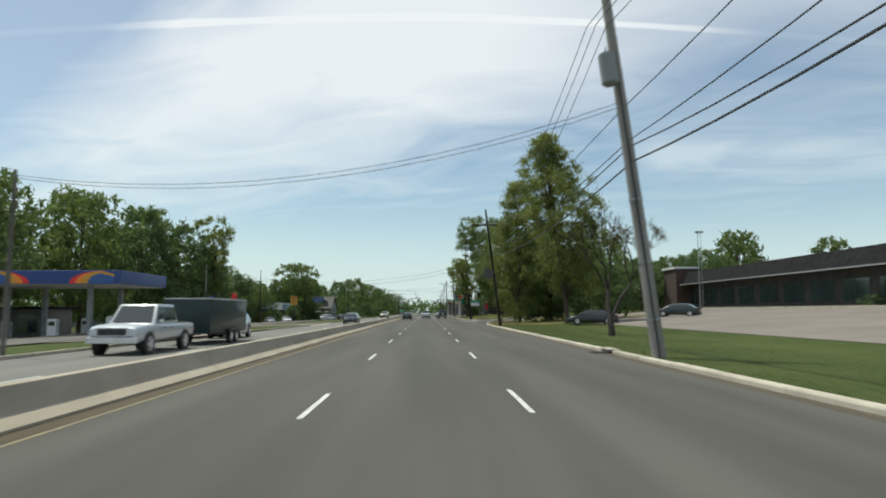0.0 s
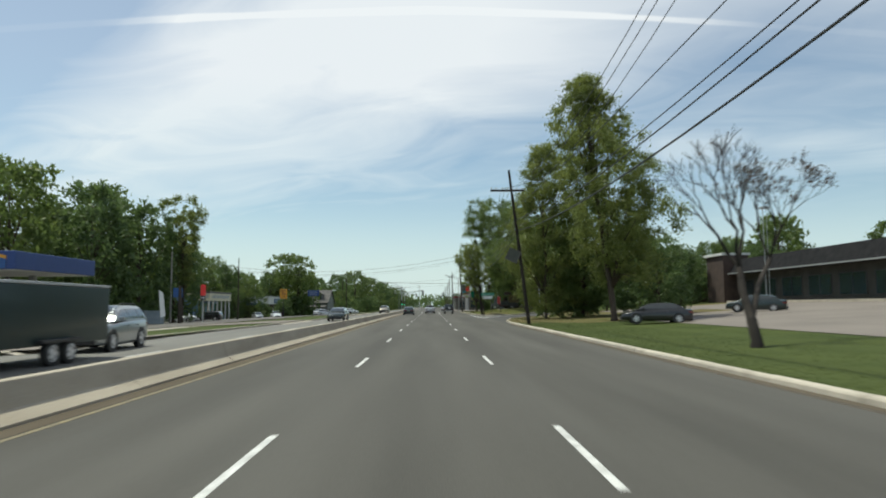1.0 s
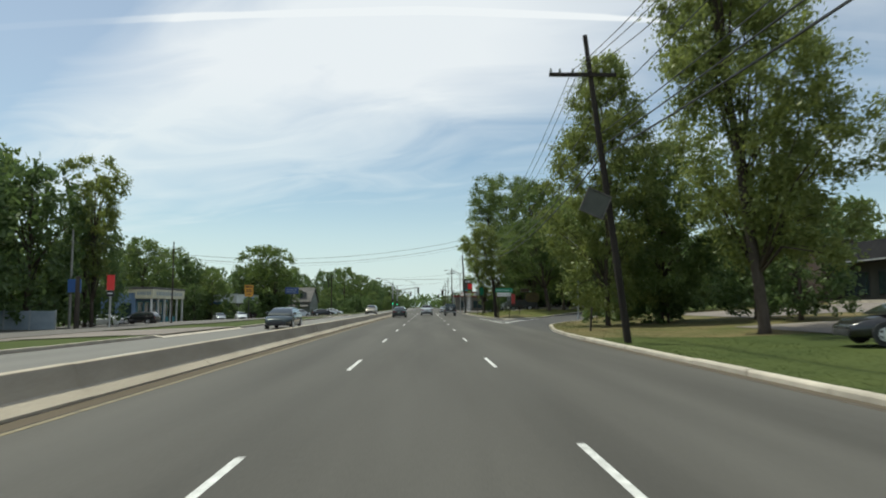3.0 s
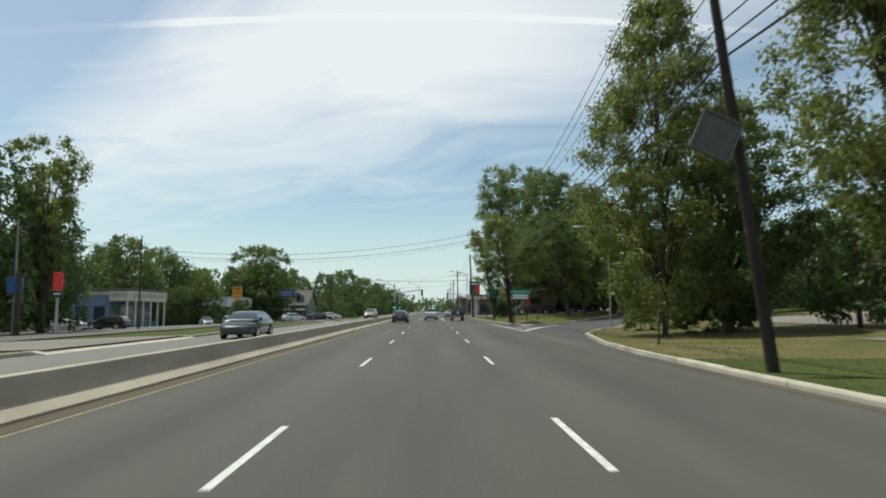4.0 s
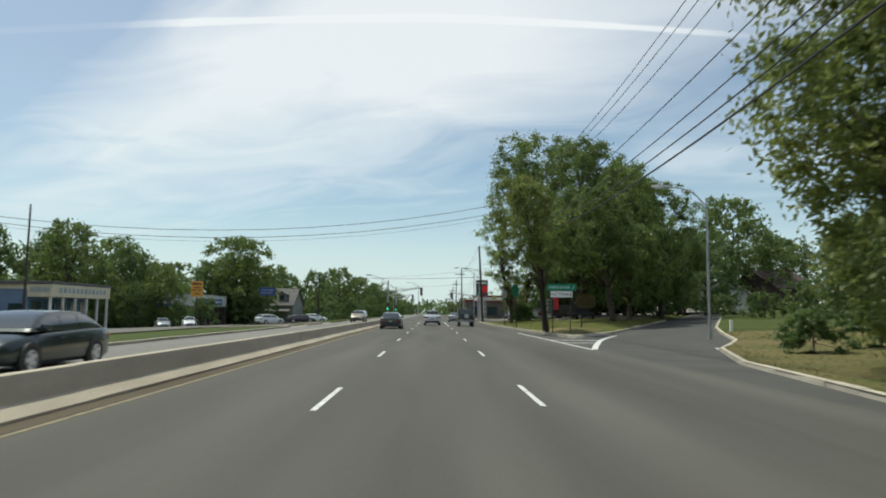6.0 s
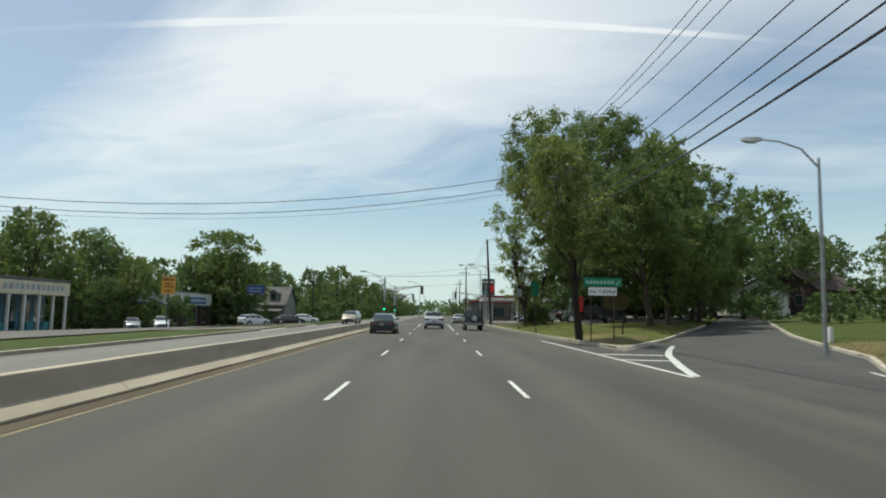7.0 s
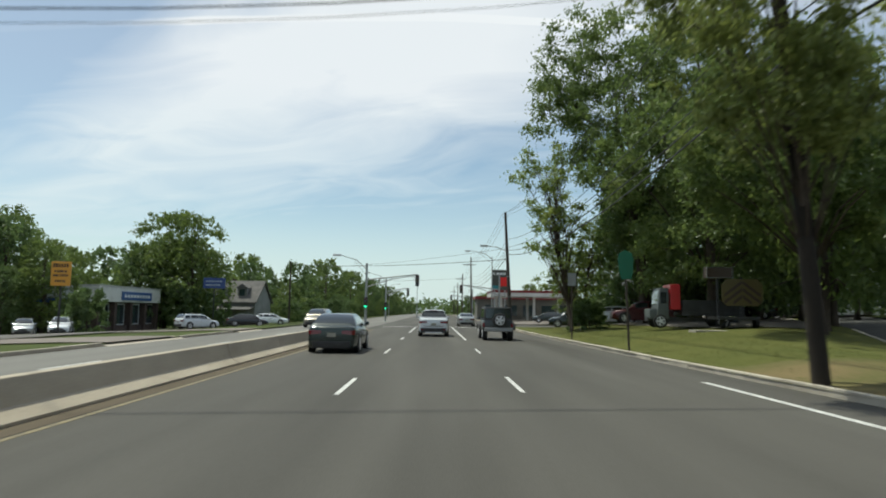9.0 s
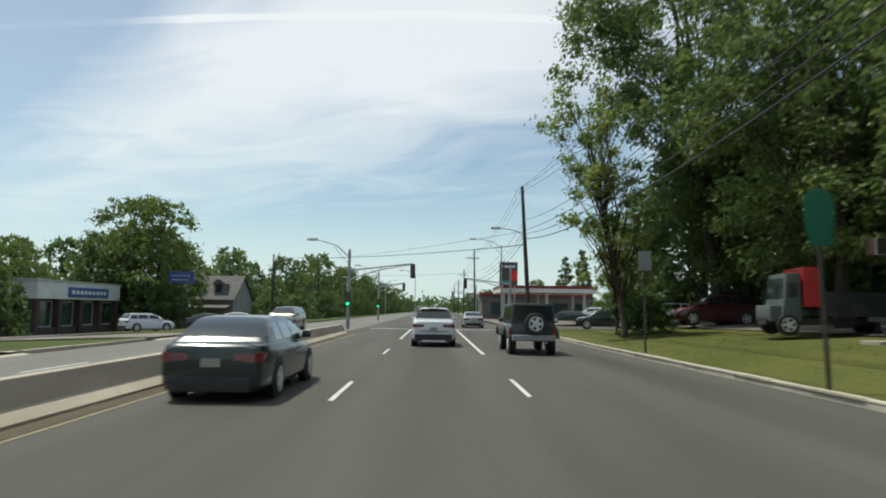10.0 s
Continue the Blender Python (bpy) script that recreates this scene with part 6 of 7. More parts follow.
def signal_pole(x, y, h, reach, label, lamp=True, mat=STEEL, low=True):
    t = thing("traffic_signal", pose(x, y, 0), label, "traffic light", "traffic signals")
    part("shaft", Geo().tube([(0, 0, 0), (0, 0, h)], [0.14, 0.1], 12), mat, t, smooth=True)
    part("mast_arm", Geo().tube([(0, 0, 4.5), (reach, 0, 5.1)], [0.07, 0.05], 8).tube([(0, 0, 3.8), (reach * 0.5, 0, 4.6), (reach * 0.97, 0, 5.0)], [0.05, 0.045, 0.03], 8).tube([(reach * 0.5, 0, 4.6), (reach * 0.5, 0, 4.8)], [0.03] * 2, 6).tube([(reach * 0.25, 0, 4.2), (reach * 0.25, 0, 4.65)], [0.03] * 2, 6), mat, t)
    signal_head(t, reach, -0.2, 4.5)
    if low:
        signal_head(t, 0.0, -0.3, 2.3, True)
    if lamp:
        part("lamp_arm", Geo().tube([(0, 0, h - 0.6), (-1.0, 0, h + 0.3), (-2.6, 0, h + 0.75)], [0.045, 0.04, 0.03], 8).tube([(0, 0, h - 1.2), (-1.2, 0, h + 0.2)], [0.02] * 2, 6), mat, t)
        part("lamp_head", Geo().hexa([(-3.3, -0.16, h + 0.66), (-2.5, -0.14, h + 0.66), (-2.5, 0.14, h + 0.66), (-3.3, 0.16, h + 0.66), (-3.25, -0.1, h + 0.84), (-2.5, -0.1, h + 0.84), (-2.5, 0.1, h + 0.84), (-3.25, 0.1, h + 0.84)]), GREY_METAL, t, bevel=0.02)
    return t


signal_pole(-6.6, 161.5, 6.1, 4.9, "galvanised signal pole in the median with a long arm and lamp")
signal_pole(-7.5, 200.0, 6.6, 3.4, "galvanised signal pole beyond the junction with an arm and lamp", True)
signal_pole(8.4, 184.0, 6.4, -5.0, "galvanised signal pole at the near corner with an arm", False, low=False)
signal_pole(8.0, 238.0, 6.4, -4.5, "galvanised signal pole far off with an arm", False, low=False)

# ---- signs ----


def bars(parent, face_y, x0, x1, z, h, mat, n, facing=-1, name="letter_bar", seed=1):
    r = random.Random(seed)
    x, step = x0, (x1 - x0) / n
    for k in range(n):
        w = step * r.uniform(0.55, 0.85)
        part(name, Geo().box(x, x + w, *sorted((face_y, face_y + facing * 0.006)), z, z + h), mat, parent)
        x += step


def lettering(text, size, m, mat, parent):
    c = bpy.data.curves.new("lettering", "FONT")
    c.body, c.size, c.align_x, c.extrude = text, size, "CENTER", 0.003
    c.materials.append(mat)
    ob = new("lettering", c)
    ob.parent, ob.matrix_basis = parent, m
    return ob


gs = thing("road_sign", pose(8.75, 108.4, gz(8.75, 108.4) + 0.02), "green street sign over a white board on two posts", "road sign")
for x in (-0.6, 0.6):
    part("post", Geo().cyl((x, 0.06, 0), (x, 0.06, 3.3), 0.035, None, 8), DARK_WOOD, gs)
gb = part("green_board", Geo().box(-1.0, 1.0, -0.02, 0.02, 2.9, 3.36), SIGN_GREEN, gs, "green board with a street name in pale bars", bevel=0.006)
bars(gb, -0.022, -0.86, 0.62, 3.04, 0.17, PALE_GREEN, 8)
part("arrow", Geo().hexa([(0.7, -0.03, 3.00), (0.75, -0.03, 2.97), (0.75, -0.022, 2.97), (0.7, -0.022, 3.00), (0.86, -0.03, 3.24), (0.91, -0.03, 3.21), (0.91, -0.022, 3.21), (0.86, -0.022, 3.24)]), PALE_GREEN, gb)
wb = part("white_board", Geo().box(-0.74, 0.74, -0.02, 0.02, 2.44, 2.86), SIGN_WHITE, gs, "white board lettered in black", bevel=0.006)
lettering("ALL TURNS", 0.235, pose(-0.1, -0.024, 2.57, 90), SIGN_BLACK, wb)
part("arrow", Geo().hexa([(0.54, -0.03, 2.52), (0.59, -0.03, 2.50), (0.59, -0.022, 2.50), (0.54, -0.022, 2.52), (0.63, -0.03, 2.78), (0.68, -0.03, 2.76), (0.68, -0.022, 2.76), (0.63, -0.022, 2.78)]), SIGN_BLACK, wb)

ys = thing("shop_sign", pose(-32.5, 155.5, gz(-32.5, 155.5), 0, 0, 18), "tall yellow-orange pole sign with dark lettering bars", "sign")
part("post", Geo().cyl((0, 0.15, 0), (0, 0.15, 4.3), 0.09, None, 10), BLACK_METAL, ys)
yb = part("panel", Geo().box(-0.76, 0.76, -0.15, 0.15, 4.2, 6.3), SIGN_YELLOW, ys, bevel=0.03)
for k, (z, n, w) in enumerate(((5.8, 6, 0.62), (5.35, 5, 0.5), (5.0, 7, 0.58), (4.5, 5, 0.4))):
    bars(yb, -0.152, -w, w, z, 0.2 if k else 0.32, DARK_WOOD, n, seed=k)

rs = thing("pylon_sign", pose(-31.2, 99.4, gz(-31.2, 99.4), 0, 0, 15), "red box sign on a tall steel post by the filling station", "sign")
part("post", Geo().cyl((0, 0, 0), (0, 0, 5.0), 0.11, None, 10), GREY_METAL, rs)
part("red_panel", Geo().box(-0.34, 0.34, -0.14, 0.14, 3.7, 5.2), SIGN_RED, rs, bevel=0.03)
lower = part("price_panel", Geo().box(-0.32, 0.32, -0.12, 0.12, 3.1, 3.65), BLACK_METAL, rs, bevel=0.02)
bars(lower, -0.122, -0.26, 0.26, 3.33, 0.14, SIGN_WHITE, 4)
trunk_sign = thing("board_sign", pose(-34.2, 99.0, gz(-34.2, 99.0), 0, 0, 10), "thick dark post with a dark blue board beside the red sign", "sign")
part("post", Geo().cyl((0, 0, 0), (0, 0, 5.2), 0.26, 0.22, 12), DARK_WOOD, trunk_sign)
part("board", Geo().box(-0.9, 0.3, -0.1, 0.1, 3.6, 4.9), SIGN_BLUE, trunk_sign, bevel=0.02)

bs = thing("bank_sign", pose(-33.5, 199, gz(-33.5, 199), 0, 0, 10), "dark blue pole sign with pale lettering bars", "sign")
part("post", Geo().cyl((0, 0.12, 0), (0, 0.12, 6.6), 0.08, None, 8), BLACK_METAL, bs)
bb = part("panel", Geo().box(-1.6, 1.6, -0.12, 0.12, 6.0, 7.6), CANOPY_BLUE, bs, bevel=0.02)
bars(bb, -0.122, -1.2, 1.2, 6.95, 0.22, FENCE_GREY, 6, seed=4)
bars(bb, -0.122, -1.2, 0.9, 6.4, 0.2, FENCE_GREY, 6, seed=5)

fs = thing("station_sign", pose(10.3, 203, gz(9), 0, 0, 0), "tall grey and red price sign beyond the junction", "sign")
part("post", Geo().box(-0.9, -0.75, -0.08, 0.08, 0, 5.2).box(0.75, 0.9, -0.08, 0.08, 0, 5.2), GREY_METAL, fs)
fb = part("panel", Geo().box(-1.25, 1.25, -0.15, 0.15, 5.0, 8.2), BOX_FACE, fs, bevel=0.03)
part("red_field", Geo().box(0.1, 1.2, -0.165, -0.15, 5.6, 7.0), SIGN_RED, fb)
part("green_field", Geo().box(-1.2, 0.05, -0.165, -0.15, 5.2, 5.7), TEAL, fb)
bars(fb, -0.152, -1.1, 1.1, 7.4, 0.35, SIGN_WHITE, 4)

for x, y, h in ((9.1, 69.7, 1.3), (11.2, 113.5, 1.0)):
    p = part("marker_post", Geo().tube([(0, 0, -0.1), (0.01, 0, h)], [0.055, 0.05], 8), DARK_WOOD)
    p.matrix_basis = pose(x, y, gz(x, y), 2, 3, 0)
    tagged(p, "short dark wooden post standing in the grass", "post", "posts in the grass")
wp = part("white_post", Geo().box(-0.09, 0.09, -0.09, 0.09, -0.05, 0.75), SIGN_WHITE, bevel=0.02)
wp.matrix_basis = pose(19.5, 106.5, gz(19.5))
tagged(wp, "short white marker post on the bank beside the turn-off", "post")

ws = thing("white_sign", pose(7.7, 134.6, gz(7.7, 134.6), 0, 0, 4), "small pale upright sign on a thin dark post", "sign")
part("post", Geo().cyl((0, 0.05, 0), (0, 0.05, 3.7), 0.04, None, 8), DARK_WOOD, ws)
part("board", Geo().box(-0.24, 0.24, -0.02, 0.0, 3.0, 3.72), CAN_GREY, ws, bevel=0.008)

gp = thing("green_sign", pose(7.5, 122.9, gz(7.5, 122.9) - 0.1, 0, -2, 3), "narrow green shield-shaped sign on a thin dark post", "sign")
part("post", Geo().cyl((0, 0.05, -0.1), (0, 0.05, 3.95), 0.045, None, 8), DARK_WOOD, gp)
SHIELD = [(-0.2, 2.9), (0.2, 2.9), (0.27, 3.2), (0.31, 3.65), (0.26, 3.9), (0.0, 4.05), (-0.26, 3.9), (-0.31, 3.65), (-0.27, 3.2)]
part("shield", Geo().add([(x, y, z) for y in (-0.02, 0.0) for x, z in SHIELD], [tuple(range(9)), tuple(reversed(range(9, 18)))] + [(i, (i + 1) % 9, 9 + (i + 1) % 9, 9 + i) for i in range(9)]), paint("faded_green", (0.005, 0.11, 0.055), 0.8, 0, 0.15), gp)

# ---- buildings ----


def wall_box(x0, x1, y0, y1, z0, z1):
    return Geo().box(x0, x1, y0, y1, z0, z1)


# shop with a white pillared front
shop = thing("shop_building", pose(-43.9, 154.0, gz(-43.9, 154.0), 0, 0, 0) @ Matrix.Diagonal((1, 1, 1.3, 1)), "single-storey shop with white pillars and a cream fascia", "building")
part("wall", wall_box(-8, -2.6, -13.5, 0, 0, 3.9), BLUE_WALL, shop, "dull blue painted wall")
part("roof", wall_box(-8.2, 0.25, -13.8, 0.3, 4.35, 4.6), GREY_ROOF, shop, bevel=0.03)
fascia = part("fascia", wall_box(-2.6, 0.2, -13.7, 0.2, 3.2, 4.34), CREAM, shop, "cream fascia band with faded lettering bars", bevel=0.03)
for k in range(12):
    part("letter_bar", Geo().box(0.2, 0.215, -12.2 + k * 0.95, -11.6 + k * 0.95, 3.6, 4.05), FENCE_GREY, fascia)
    part("letter_bar", Geo().box(-2.3 + k * 0.19, -2.18 + k * 0.19, -13.715, -13.7, 3.6, 4.05), FENCE_GREY, fascia)
part("yellow_band", Geo().box(-8, -2.6, -13.55, -13.5, 3.9, 4.34), CREAM, shop)
for y in (-13.4, -10.8, -8.1, -5.4, -2.7, -0.1):
    part("pillar", Geo().box(-0.22, 0.04, y - 0.13, y + 0.13, 0, 3.2), WHITE_WALL, shop, bevel=0.03)
for y in (-12.9, -10.2, -7.5, -4.8, -2.2):
    w = part("window", Geo().box(-2.62, -2.54, y, y + 2.0, 0.3, 2.8), SHOP_GLASS, shop)
    part("frame", Geo().ring_x(-2.6, -2.5, y - 0.08, y + 2.08, 0.2, 2.9, 0.09), TEAL, w)
for x in (-7.4, -4.8):
    part("window", Geo().box(x, x + 1.6, -13.54, -13.48, 0.9, 2.6), SHOP_GLASS, shop)
for k, y in enumerate((-11.8, -6.8, -3.9)):
    part("planter", Geo().box(-0.9, -0.3, y, y + 1.1, 0, 0.9), TEAL, shop, "teal box between the pillars", bevel=0.02)

# filling station canopy
can = thing("filling_station_canopy", pose(-39.0, 62.0, gz(-39.0, 62.0), 0, 0, 0) @ Matrix.Diagonal((1, 1, 1.18, 1)), "dark blue filling-station canopy with rainbow stripes at its end", "canopy")
part("deck", Geo().box(-12, 10, -8, 3.2, 4.4, 5.5), CANOPY_BLUE, can, bevel=0.06)
part("soffit", Geo().box(-11.7, 9.7, -7.7, 2.9, 4.36, 4.4), WHITE_WALL, can)
for k, (m_, r) in enumerate(((SIGN_RED, 1.9), (ORANGE, 1.55), (SIGN_YELLOW, 1.2), (SIGN_BLUE, 0.8))):
    for sx, x in ((1, 8.2), (-1, -1.6)):
        pts = [(x + sx * -r * 1.6 * math.cos(a), 4.45 + min(r, 1.0) * math.sin(a)) for a in np.linspace(0, math.pi / 2, 7)]
        g = Geo()
        ring = [(px, -8.03 - 0.004 * k, pz) for px, pz in pts] + [(x + sx * 1.2, -8.03 - 0.004 * k, pts[-1][1] - 0.25), (x + sx * 1.2, -8.03 - 0.004 * k, 4.45)]
        g.add(ring + [(p[0], -7.98, p[2]) for p in ring], [tuple(range(len(ring)))] + [tuple(len(ring) + i for i in reversed(range(len(ring))))] + [(i, (i + 1) % len(ring), len(ring) + (i + 1) % len(ring), len(ring) + i) for i in range(len(ring))])
        part("stripe", g, m_, can)
for x in (-9, -2, 6):
    for y in (-5.5, 1.0):
        part("column", Geo().box(x - 0.22, x + 0.22, y - 0.22, y + 0.22, 0, 4.4), CAN_GREY, can, bevel=0.03)
for x in (-6, 2.5, 8.2):
    for y in (-5.5, 1.0):
        pump = thing("fuel_pump", pose(-39 + x, 62 + y, gz(-39 + x, 62 + y) + 0.02), "white and blue fuel pump under the canopy", "fuel pump", "fuel pumps")
        part("cabinet", Geo().box(-0.45, 0.45, -0.3, 0.3, 0.15, 1.75), WHITE_WALL, pump, bevel=0.04)
        part("screen", Geo().box(-0.3, 0.3, -0.32, -0.3, 1.1, 1.5), GLASS, pump)
        part("plinth", Geo().box(-0.9, 0.9, -0.5, 0.5, 0, 0.15), CONCRETE, pump, bevel=0.02)
        part("hose", Geo().tube([(0.46, 0, 1.4), (0.65, -0.1, 0.9), (0.5, -0.15, 0.6)], [0.02] * 3, 6), RUBBER, pump)
kiosk = thing("kiosk", pose(-47, 68, gz(-47, 68)), "dull filling-station kiosk with dark windows", "building")
part("wall", Geo().box(-5, 5, -2.5, 2.5, 0, 3.2), DULL_WALL, kiosk, bevel=0.03)
part("roof", Geo().box(-5.3, 5.3, -2.8, 2.8, 3.2, 3.5), DARK_ROOF, kiosk, bevel=0.03)
for x in (-4.2, -1.4, 1.6):
    part("window", Geo().box(x, x + 2.2, -2.55, -2.48, 0.6, 2.6), SHOP_GLASS, kiosk)
# panel fence behind the forecourt
fence = thing("panel_fence", pose(-36.5, 99.5, gz(-36.5, 99.5)), "blue-grey solid panel fence behind the forecourt", "fence")
pm = Geo().box(-1.2, 1.2, -0.03, 0.03, 0.05, 1.9).mesh("fence_panel", 0.01)
for k in range(9):
    p = part("fence_panel", pm, FENCE_GREY, fence)
    p.location = (-1.25 - 2.5 * k, 0, 0)
    part("fence_post", Geo().box(-0.06, 0.06, -0.06, 0.06, 0, 2.0), GREY_METAL, fence).location = (-2.5 * k, 0, 0)
banner = thing("flag_banner", pose(-26.5, 73.5, gz(-26.5, 73.5) + 0.05, 0, -5, 0), "narrow white feather banner on a thin pole", "banner")
part("pole", Geo().cyl((0, 0, 0), (0, 0, 3.6), 0.02, None, 6), STEEL, banner)
part("cloth", Geo().hexa([(0.02, -0.01, 0.9), (0.5, -0.01, 1.0), (0.5, 0.01, 1.0), (0.02, 0.01, 0.9), (0.02, -0.01, 3.6), (0.42, -0.01, 3.3), (0.42, 0.01, 3.3), (0.02, 0.01, 3.6)]), SIGN_WHITE, banner)

# white building with a blue sign
bank = thing("bank_building", pose(-42.0, 200.0, gz(-42.0, 200.0), 0, 0, 0) @ Matrix.Diagonal((1, 1, 1.35, 1)), "white flat-roofed building with a long blue sign", "building")
# the shade below the fascia is put into this wall's colour
part("wall", Geo().box(-10, -0.9, -18.5, 0, 0, 2.95), SHADE_WALL, bank, "lower wall coloured dark for the fascia's shade", bevel=0.02)
part("fascia", Geo().box(-10, 0, -18.6, 0.05, 2.95, 4.4), WHITE_WALL, bank, "broad white fascia", bevel=0.03)
part("roof_edge", Geo().box(-10.1, 0.1, -18.7, 0.15, 4.4, 4.52), GREY_METAL, bank, bevel=0.02)
sb = part("sign_band", Geo().box(0.0, 0.15, -12.6, -3.4, 3.15, 4.0), SIGN_BLUE, bank, "blue sign band with white lettering bars")
for k in range(9):
    part("letter_bar", Geo().box(0.15, 0.165, -12.0 + 0.92 * k, -11.4 + 0.92 * k, 3.42, 3.72), SIGN_WHITE, sb)
for y in (-18.2, -13.8, -9.2, -4.6, -0.5):
    part("pier", Geo().box(-0.9, -0.1, y - 0.35, y + 0.35, 0, 2.95), BROWN_BRICK, bank, "brown brick pier", bevel=0.015)
for y in (-17.6, -13.2, -8.6, -4.0):
    w = part("window", Geo().box(-0.92, -0.82, y, y + 3.2, 0.75, 2.7), SHOP_GLASS, bank)
    part("frame", Geo().ring_x(-0.88, -0.76, y - 0.1, y + 3.3, 0.65, 2.8, 0.1), GREY_METAL, w)
    part("sill_wall", Geo().box(-0.9, -0.35, y - 0.2, y + 3.4, 0, 0.62), BROWN_BRICK, bank)
part("awning", Geo().box(-8.5, -1.5, -19.4, -18.6, 2.8, 3.2), SIGN_BLUE, bank, bevel=0.03)


def house(x, y, rz, label, wall, roof, w=8.0, d=10.0, h=3.4, ridge=6.4, z=None):
    t = thing("house", pose(x, y, gz(x, y) if z is None else z, 0, 0, rz), label, "house", "houses")
    part("wall", Geo().add([(-w / 2, -d / 2, 0), (w / 2, -d / 2, 0), (w / 2, d / 2, 0), (-w / 2, d / 2, 0), (-w / 2, -d / 2, h), (w / 2, -d / 2, h), (w / 2, d / 2, h), (-w / 2, d / 2, h), (0, -d / 2, ridge - 0.2), (0, d / 2, ridge - 0.2)],
        [(3, 2, 1, 0), (1, 2, 6, 5), (3, 0, 4, 7), (0, 1, 5, 8, 4), (2, 3, 7, 9, 6)]), wall, t)
    o = w / 2 + 0.5
    k = (ridge - h) / (w / 2)
    for s in (-1, 1):
        part("roof", Geo().hexa([(s * o, -d / 2 - 0.4, h - 0.5 * k), (0, -d / 2 - 0.4, ridge), (0, d / 2 + 0.4, ridge), (s * o, d / 2 + 0.4, h - 0.5 * k), (s * o, -d / 2 - 0.4, h - 0.5 * k + 0.18), (0, -d / 2 - 0.4, ridge + 0.18), (0, d / 2 + 0.4, ridge + 0.18), (s * o, d / 2 + 0.4, h - 0.5 * k + 0.18)]), roof, t)
    for dx in (-w * 0.3, w * 0.12):
        v = part("window", Geo().box(dx, dx + 1.2, -d / 2 - 0.05, -d / 2 + 0.02, 1.1, 2.5), SHOP_GLASS, t)
        part("frame", Geo().ring_y(-d / 2 - 0.08, -d / 2, dx - 0.1, dx + 1.3, 1.0, 2.6, 0.1), CAN_GREY, v)
    for yy in (-d * 0.3, d * 0.1):
        part("window", Geo().box(w / 2 - 0.02, w / 2 + 0.05, yy, yy + 1.4, 1.1, 2.5), SHOP_GLASS, t)
    part("door", Geo().box(-w * 0.08, w * 0.04, -d / 2 - 0.04, -d / 2, 0, 2.05), DARK_WOOD, t)
    part("chimney", Geo().box(w * 0.12, w * 0.22, d * 0.1, d * 0.2, ridge - 1.2, ridge + 0.7), BROWN_BRICK, t)
    return t


home = house(-37.0, 223, 84, "white wooden house with a grey shingle roof and dormers", PALE_SIDING, GREY_ROOF, 8.0, 10.0, 4.6, 8.2)
for y in (-2.2, 1.6):
    dm = part("dormer", Geo().box(-3.2, -1.4, y - 0.9, y + 0.9, 5.0, 7.0), PALE_SIDING, home, "white dormer in the roof slope", bevel=0.02)
    part("dormer_roof", Geo().hexa([(-3.5, y - 1.15, 6.9), (-0.9, y - 1.15, 6.9), (-0.9, y + 1.15, 6.9), (-3.5, y + 1.15, 6.9), (-3.4, y - 0.1, 7.7), (-0.9, y - 0.1, 7.7), (-0.9, y + 0.1, 7.7), (-3.4, y + 0.1, 7.7)]), GREY_ROOF, dm)
    part("window", Geo().box(-3.25, -3.18, y - 0.5, y + 0.5, 5.5, 6.7), SHOP_GLASS, dm)
part("porch_roof", Geo().hexa([(-6.2, -4.8, 2.9), (-4.0, -4.8, 3.4), (-4.0, 4.8, 3.4), (-6.2, 4.8, 2.9), (-6.2, -4.8, 3.05), (-4.0, -4.8, 3.6), (-4.0, 4.8, 3.6), (-6.2, 4.8, 3.05)]), GREY_ROOF, home)
for y in (-4.5, -1.5, 1.5, 4.5):
    part("porch_post", Geo().box(-6.1, -5.95, y - 0.08, y + 0.08, 0, 2.95), PALE_SIDING, home)
house(58.5, 177, -62, "low brown house with a reddish-brown roof on the rise", BROWN_BRICK, RED_ROOF, 9, 11, 3.6, 6.4)
house(46.8, 169, -30, "small white house half hidden by trees", WHITE_WALL, GREY_ROOF, 7, 8, 3.0, 5.2)
house(34, 212, 0, "white two-storey house behind the forecourt trees", WHITE_WALL, GREY_ROOF, 9, 10, 5.2, 8.0)

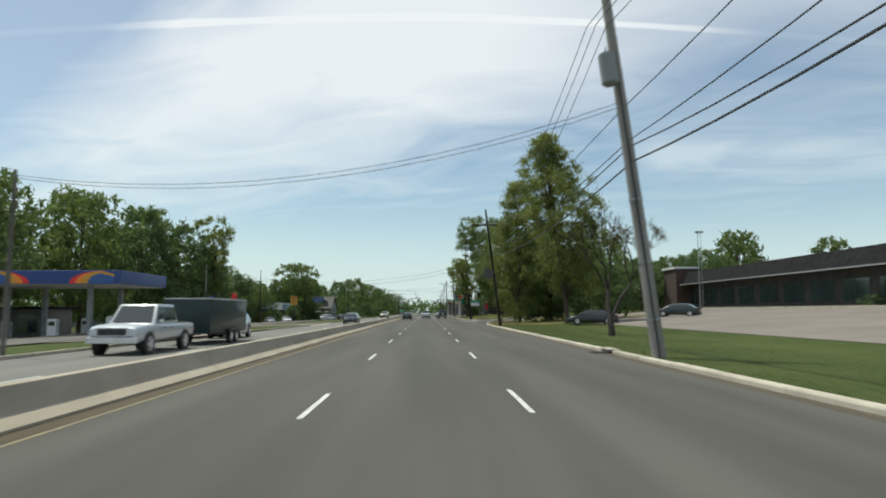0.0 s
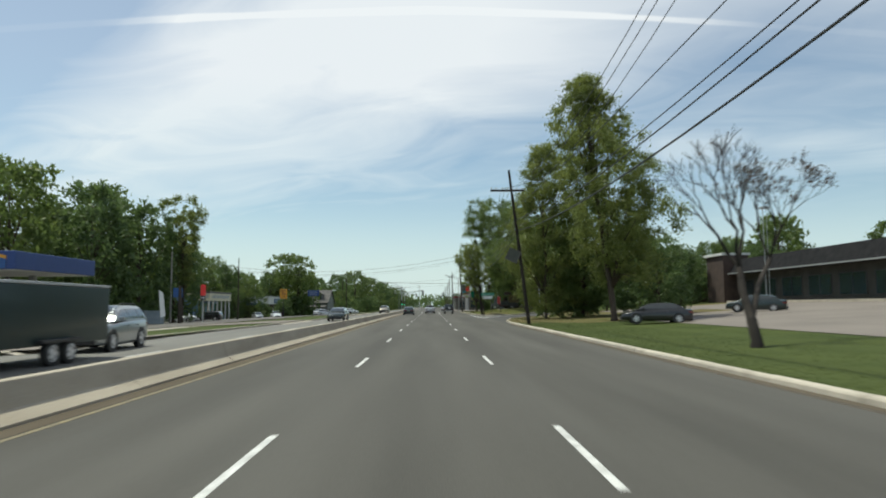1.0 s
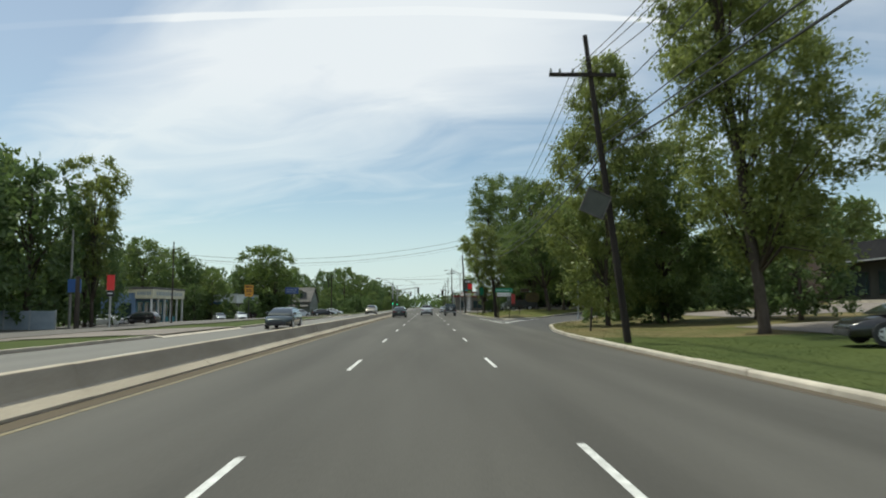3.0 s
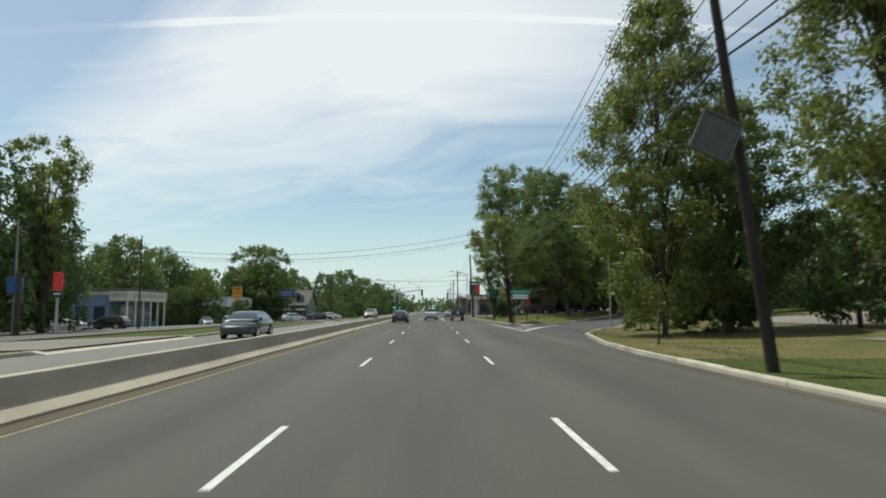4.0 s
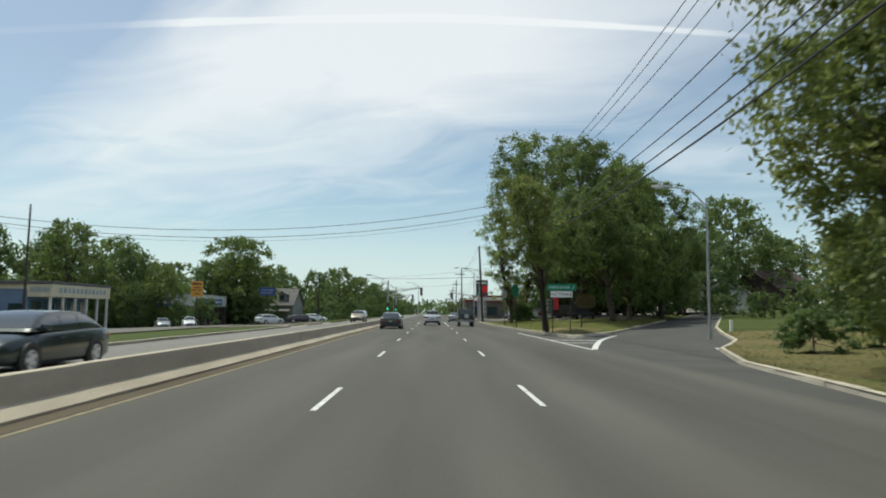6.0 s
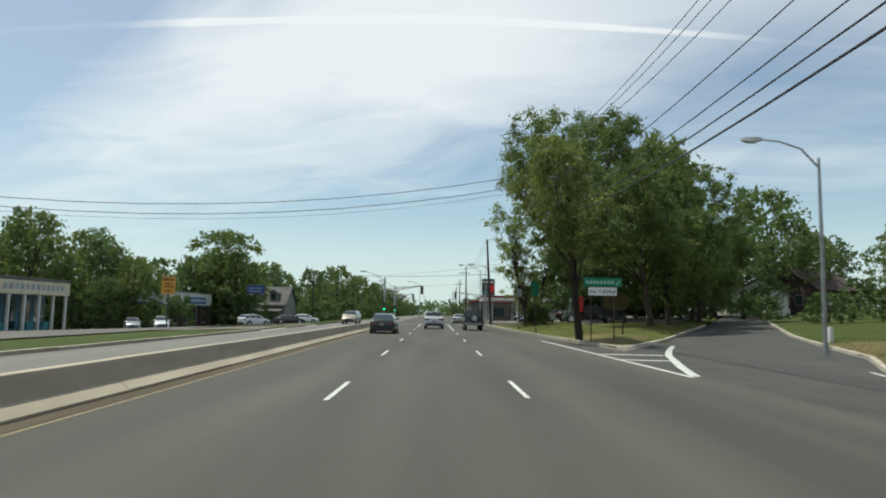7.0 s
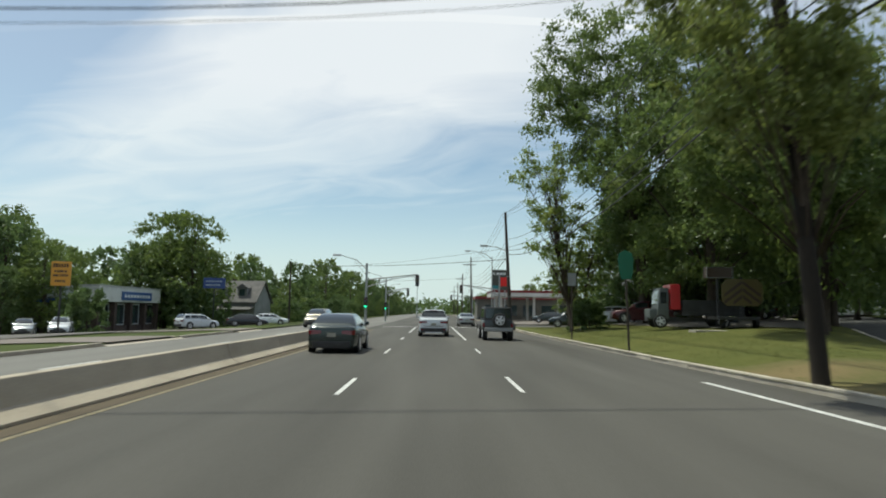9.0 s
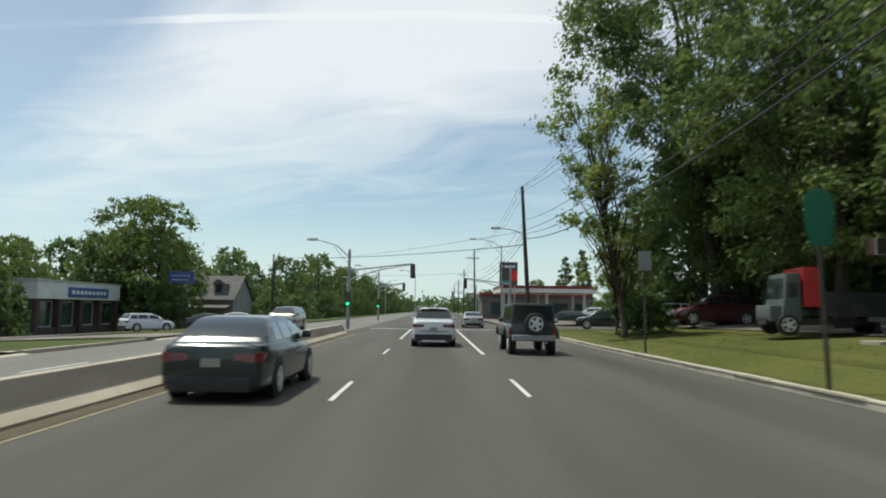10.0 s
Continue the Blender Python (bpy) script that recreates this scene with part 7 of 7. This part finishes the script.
# long low dark building behind the car park
low = thing("office_building", pose(46.5, 70, gz(46.5), 0, 0, 0), "long low building with a dark mansard roof and dark walls", "building")
# dark colour includes the shade of the roof overhang
part("wall", Geo().box(0, 16, -90, 36, -0.5, 4.3), SHADE_WALL, low, "wall coloured dark for the shade under the eaves, with a window strip")
part("roof", Geo().hexa([(-1.8, -91, 4.1), (17, -91, 4.1), (17, 35.9, 4.1), (-1.8, 35.9, 4.1), (-0.6, -89.4, 6.3), (15.4, -89.4, 6.3), (15.4, 35.4, 6.3), (-0.6, 35.4, 6.3)]), DARK_ROOF, low)
part("gutter", Geo().box(-1.95, -1.78, -91, 35.9, 4.08, 4.25), CAN_GREY, low)
for k in range(20):
    y = -86 + 6.2 * k
    w = part("window", Geo().box(-0.05, 0.02, y, y + 4.6, 0.7, 3.1), SHOP_GLASS, low)
    part("frame", Geo().ring_x(-0.08, 0, y - 0.1, y + 4.7, 0.6, 3.2, 0.12), BLACK_METAL, w)
    part("mullion", Geo().box(-0.09, -0.05, y + 2.24, y + 2.36, 0.72, 3.08), BLACK_METAL, w)
tw = part("stair_block", Geo().box(-2.5, 1.3, 36, 42, -0.8, 7.0), BROWN_BRICK, low, "dark brick stair block at the end", bevel=0.03)
part("coping", Geo().box(-2.8, 1.6, 35.8, 42.3, 7.0, 7.35), WHITE_WALL, tw)
part("end_wall", Geo().box(1.3, 15.5, 36.0, 58, -0.8, 4.2), BROWN_BRICK, low)
part("kerb_line", Geo().box(-3.1, -2.75, -88, 34, -0.3, 0.14), KERB, low, "pale kerb along the car park")

# filling station beyond the junction
st = thing("far_station_canopy", pose(14.5, 212, gz(14)), "white canopy with a red band on posts beyond the junction", "canopy")
part("deck", Geo().box(-5, 9, -6, 6, 4.1, 4.7), WHITE_WALL, st, bevel=0.03)
part("red_band", Geo().box(-5.05, 9.05, -6.05, 6.05, 4.7, 5.1), DARK_RED, st, bevel=0.02)
for x in (-3.5, 2, 7.5):
    for y in (-4, 4):
        part("column", Geo().box(x - 0.2, x + 0.2, y - 0.2, y + 0.2, 0, 4.1), WHITE_WALL, st)
sh = thing("station_shop", pose(16, 226, gz(16)), "low brown shop building with a red roof edge", "building")
part("wall", Geo().box(-8, 10, -4, 4, 0, 3.8), DULL_WALL, sh)
part("roof", Geo().box(-8.4, 10.4, -4.4, 4.4, 3.8, 4.3), DARK_RED, sh, bevel=0.03)
for x in (-6.5, -3, 0.5, 4, 7):
    part("window", Geo().box(x, x + 2.4, -4.05, -3.98, 0.7, 2.7), SHOP_GLASS, sh)
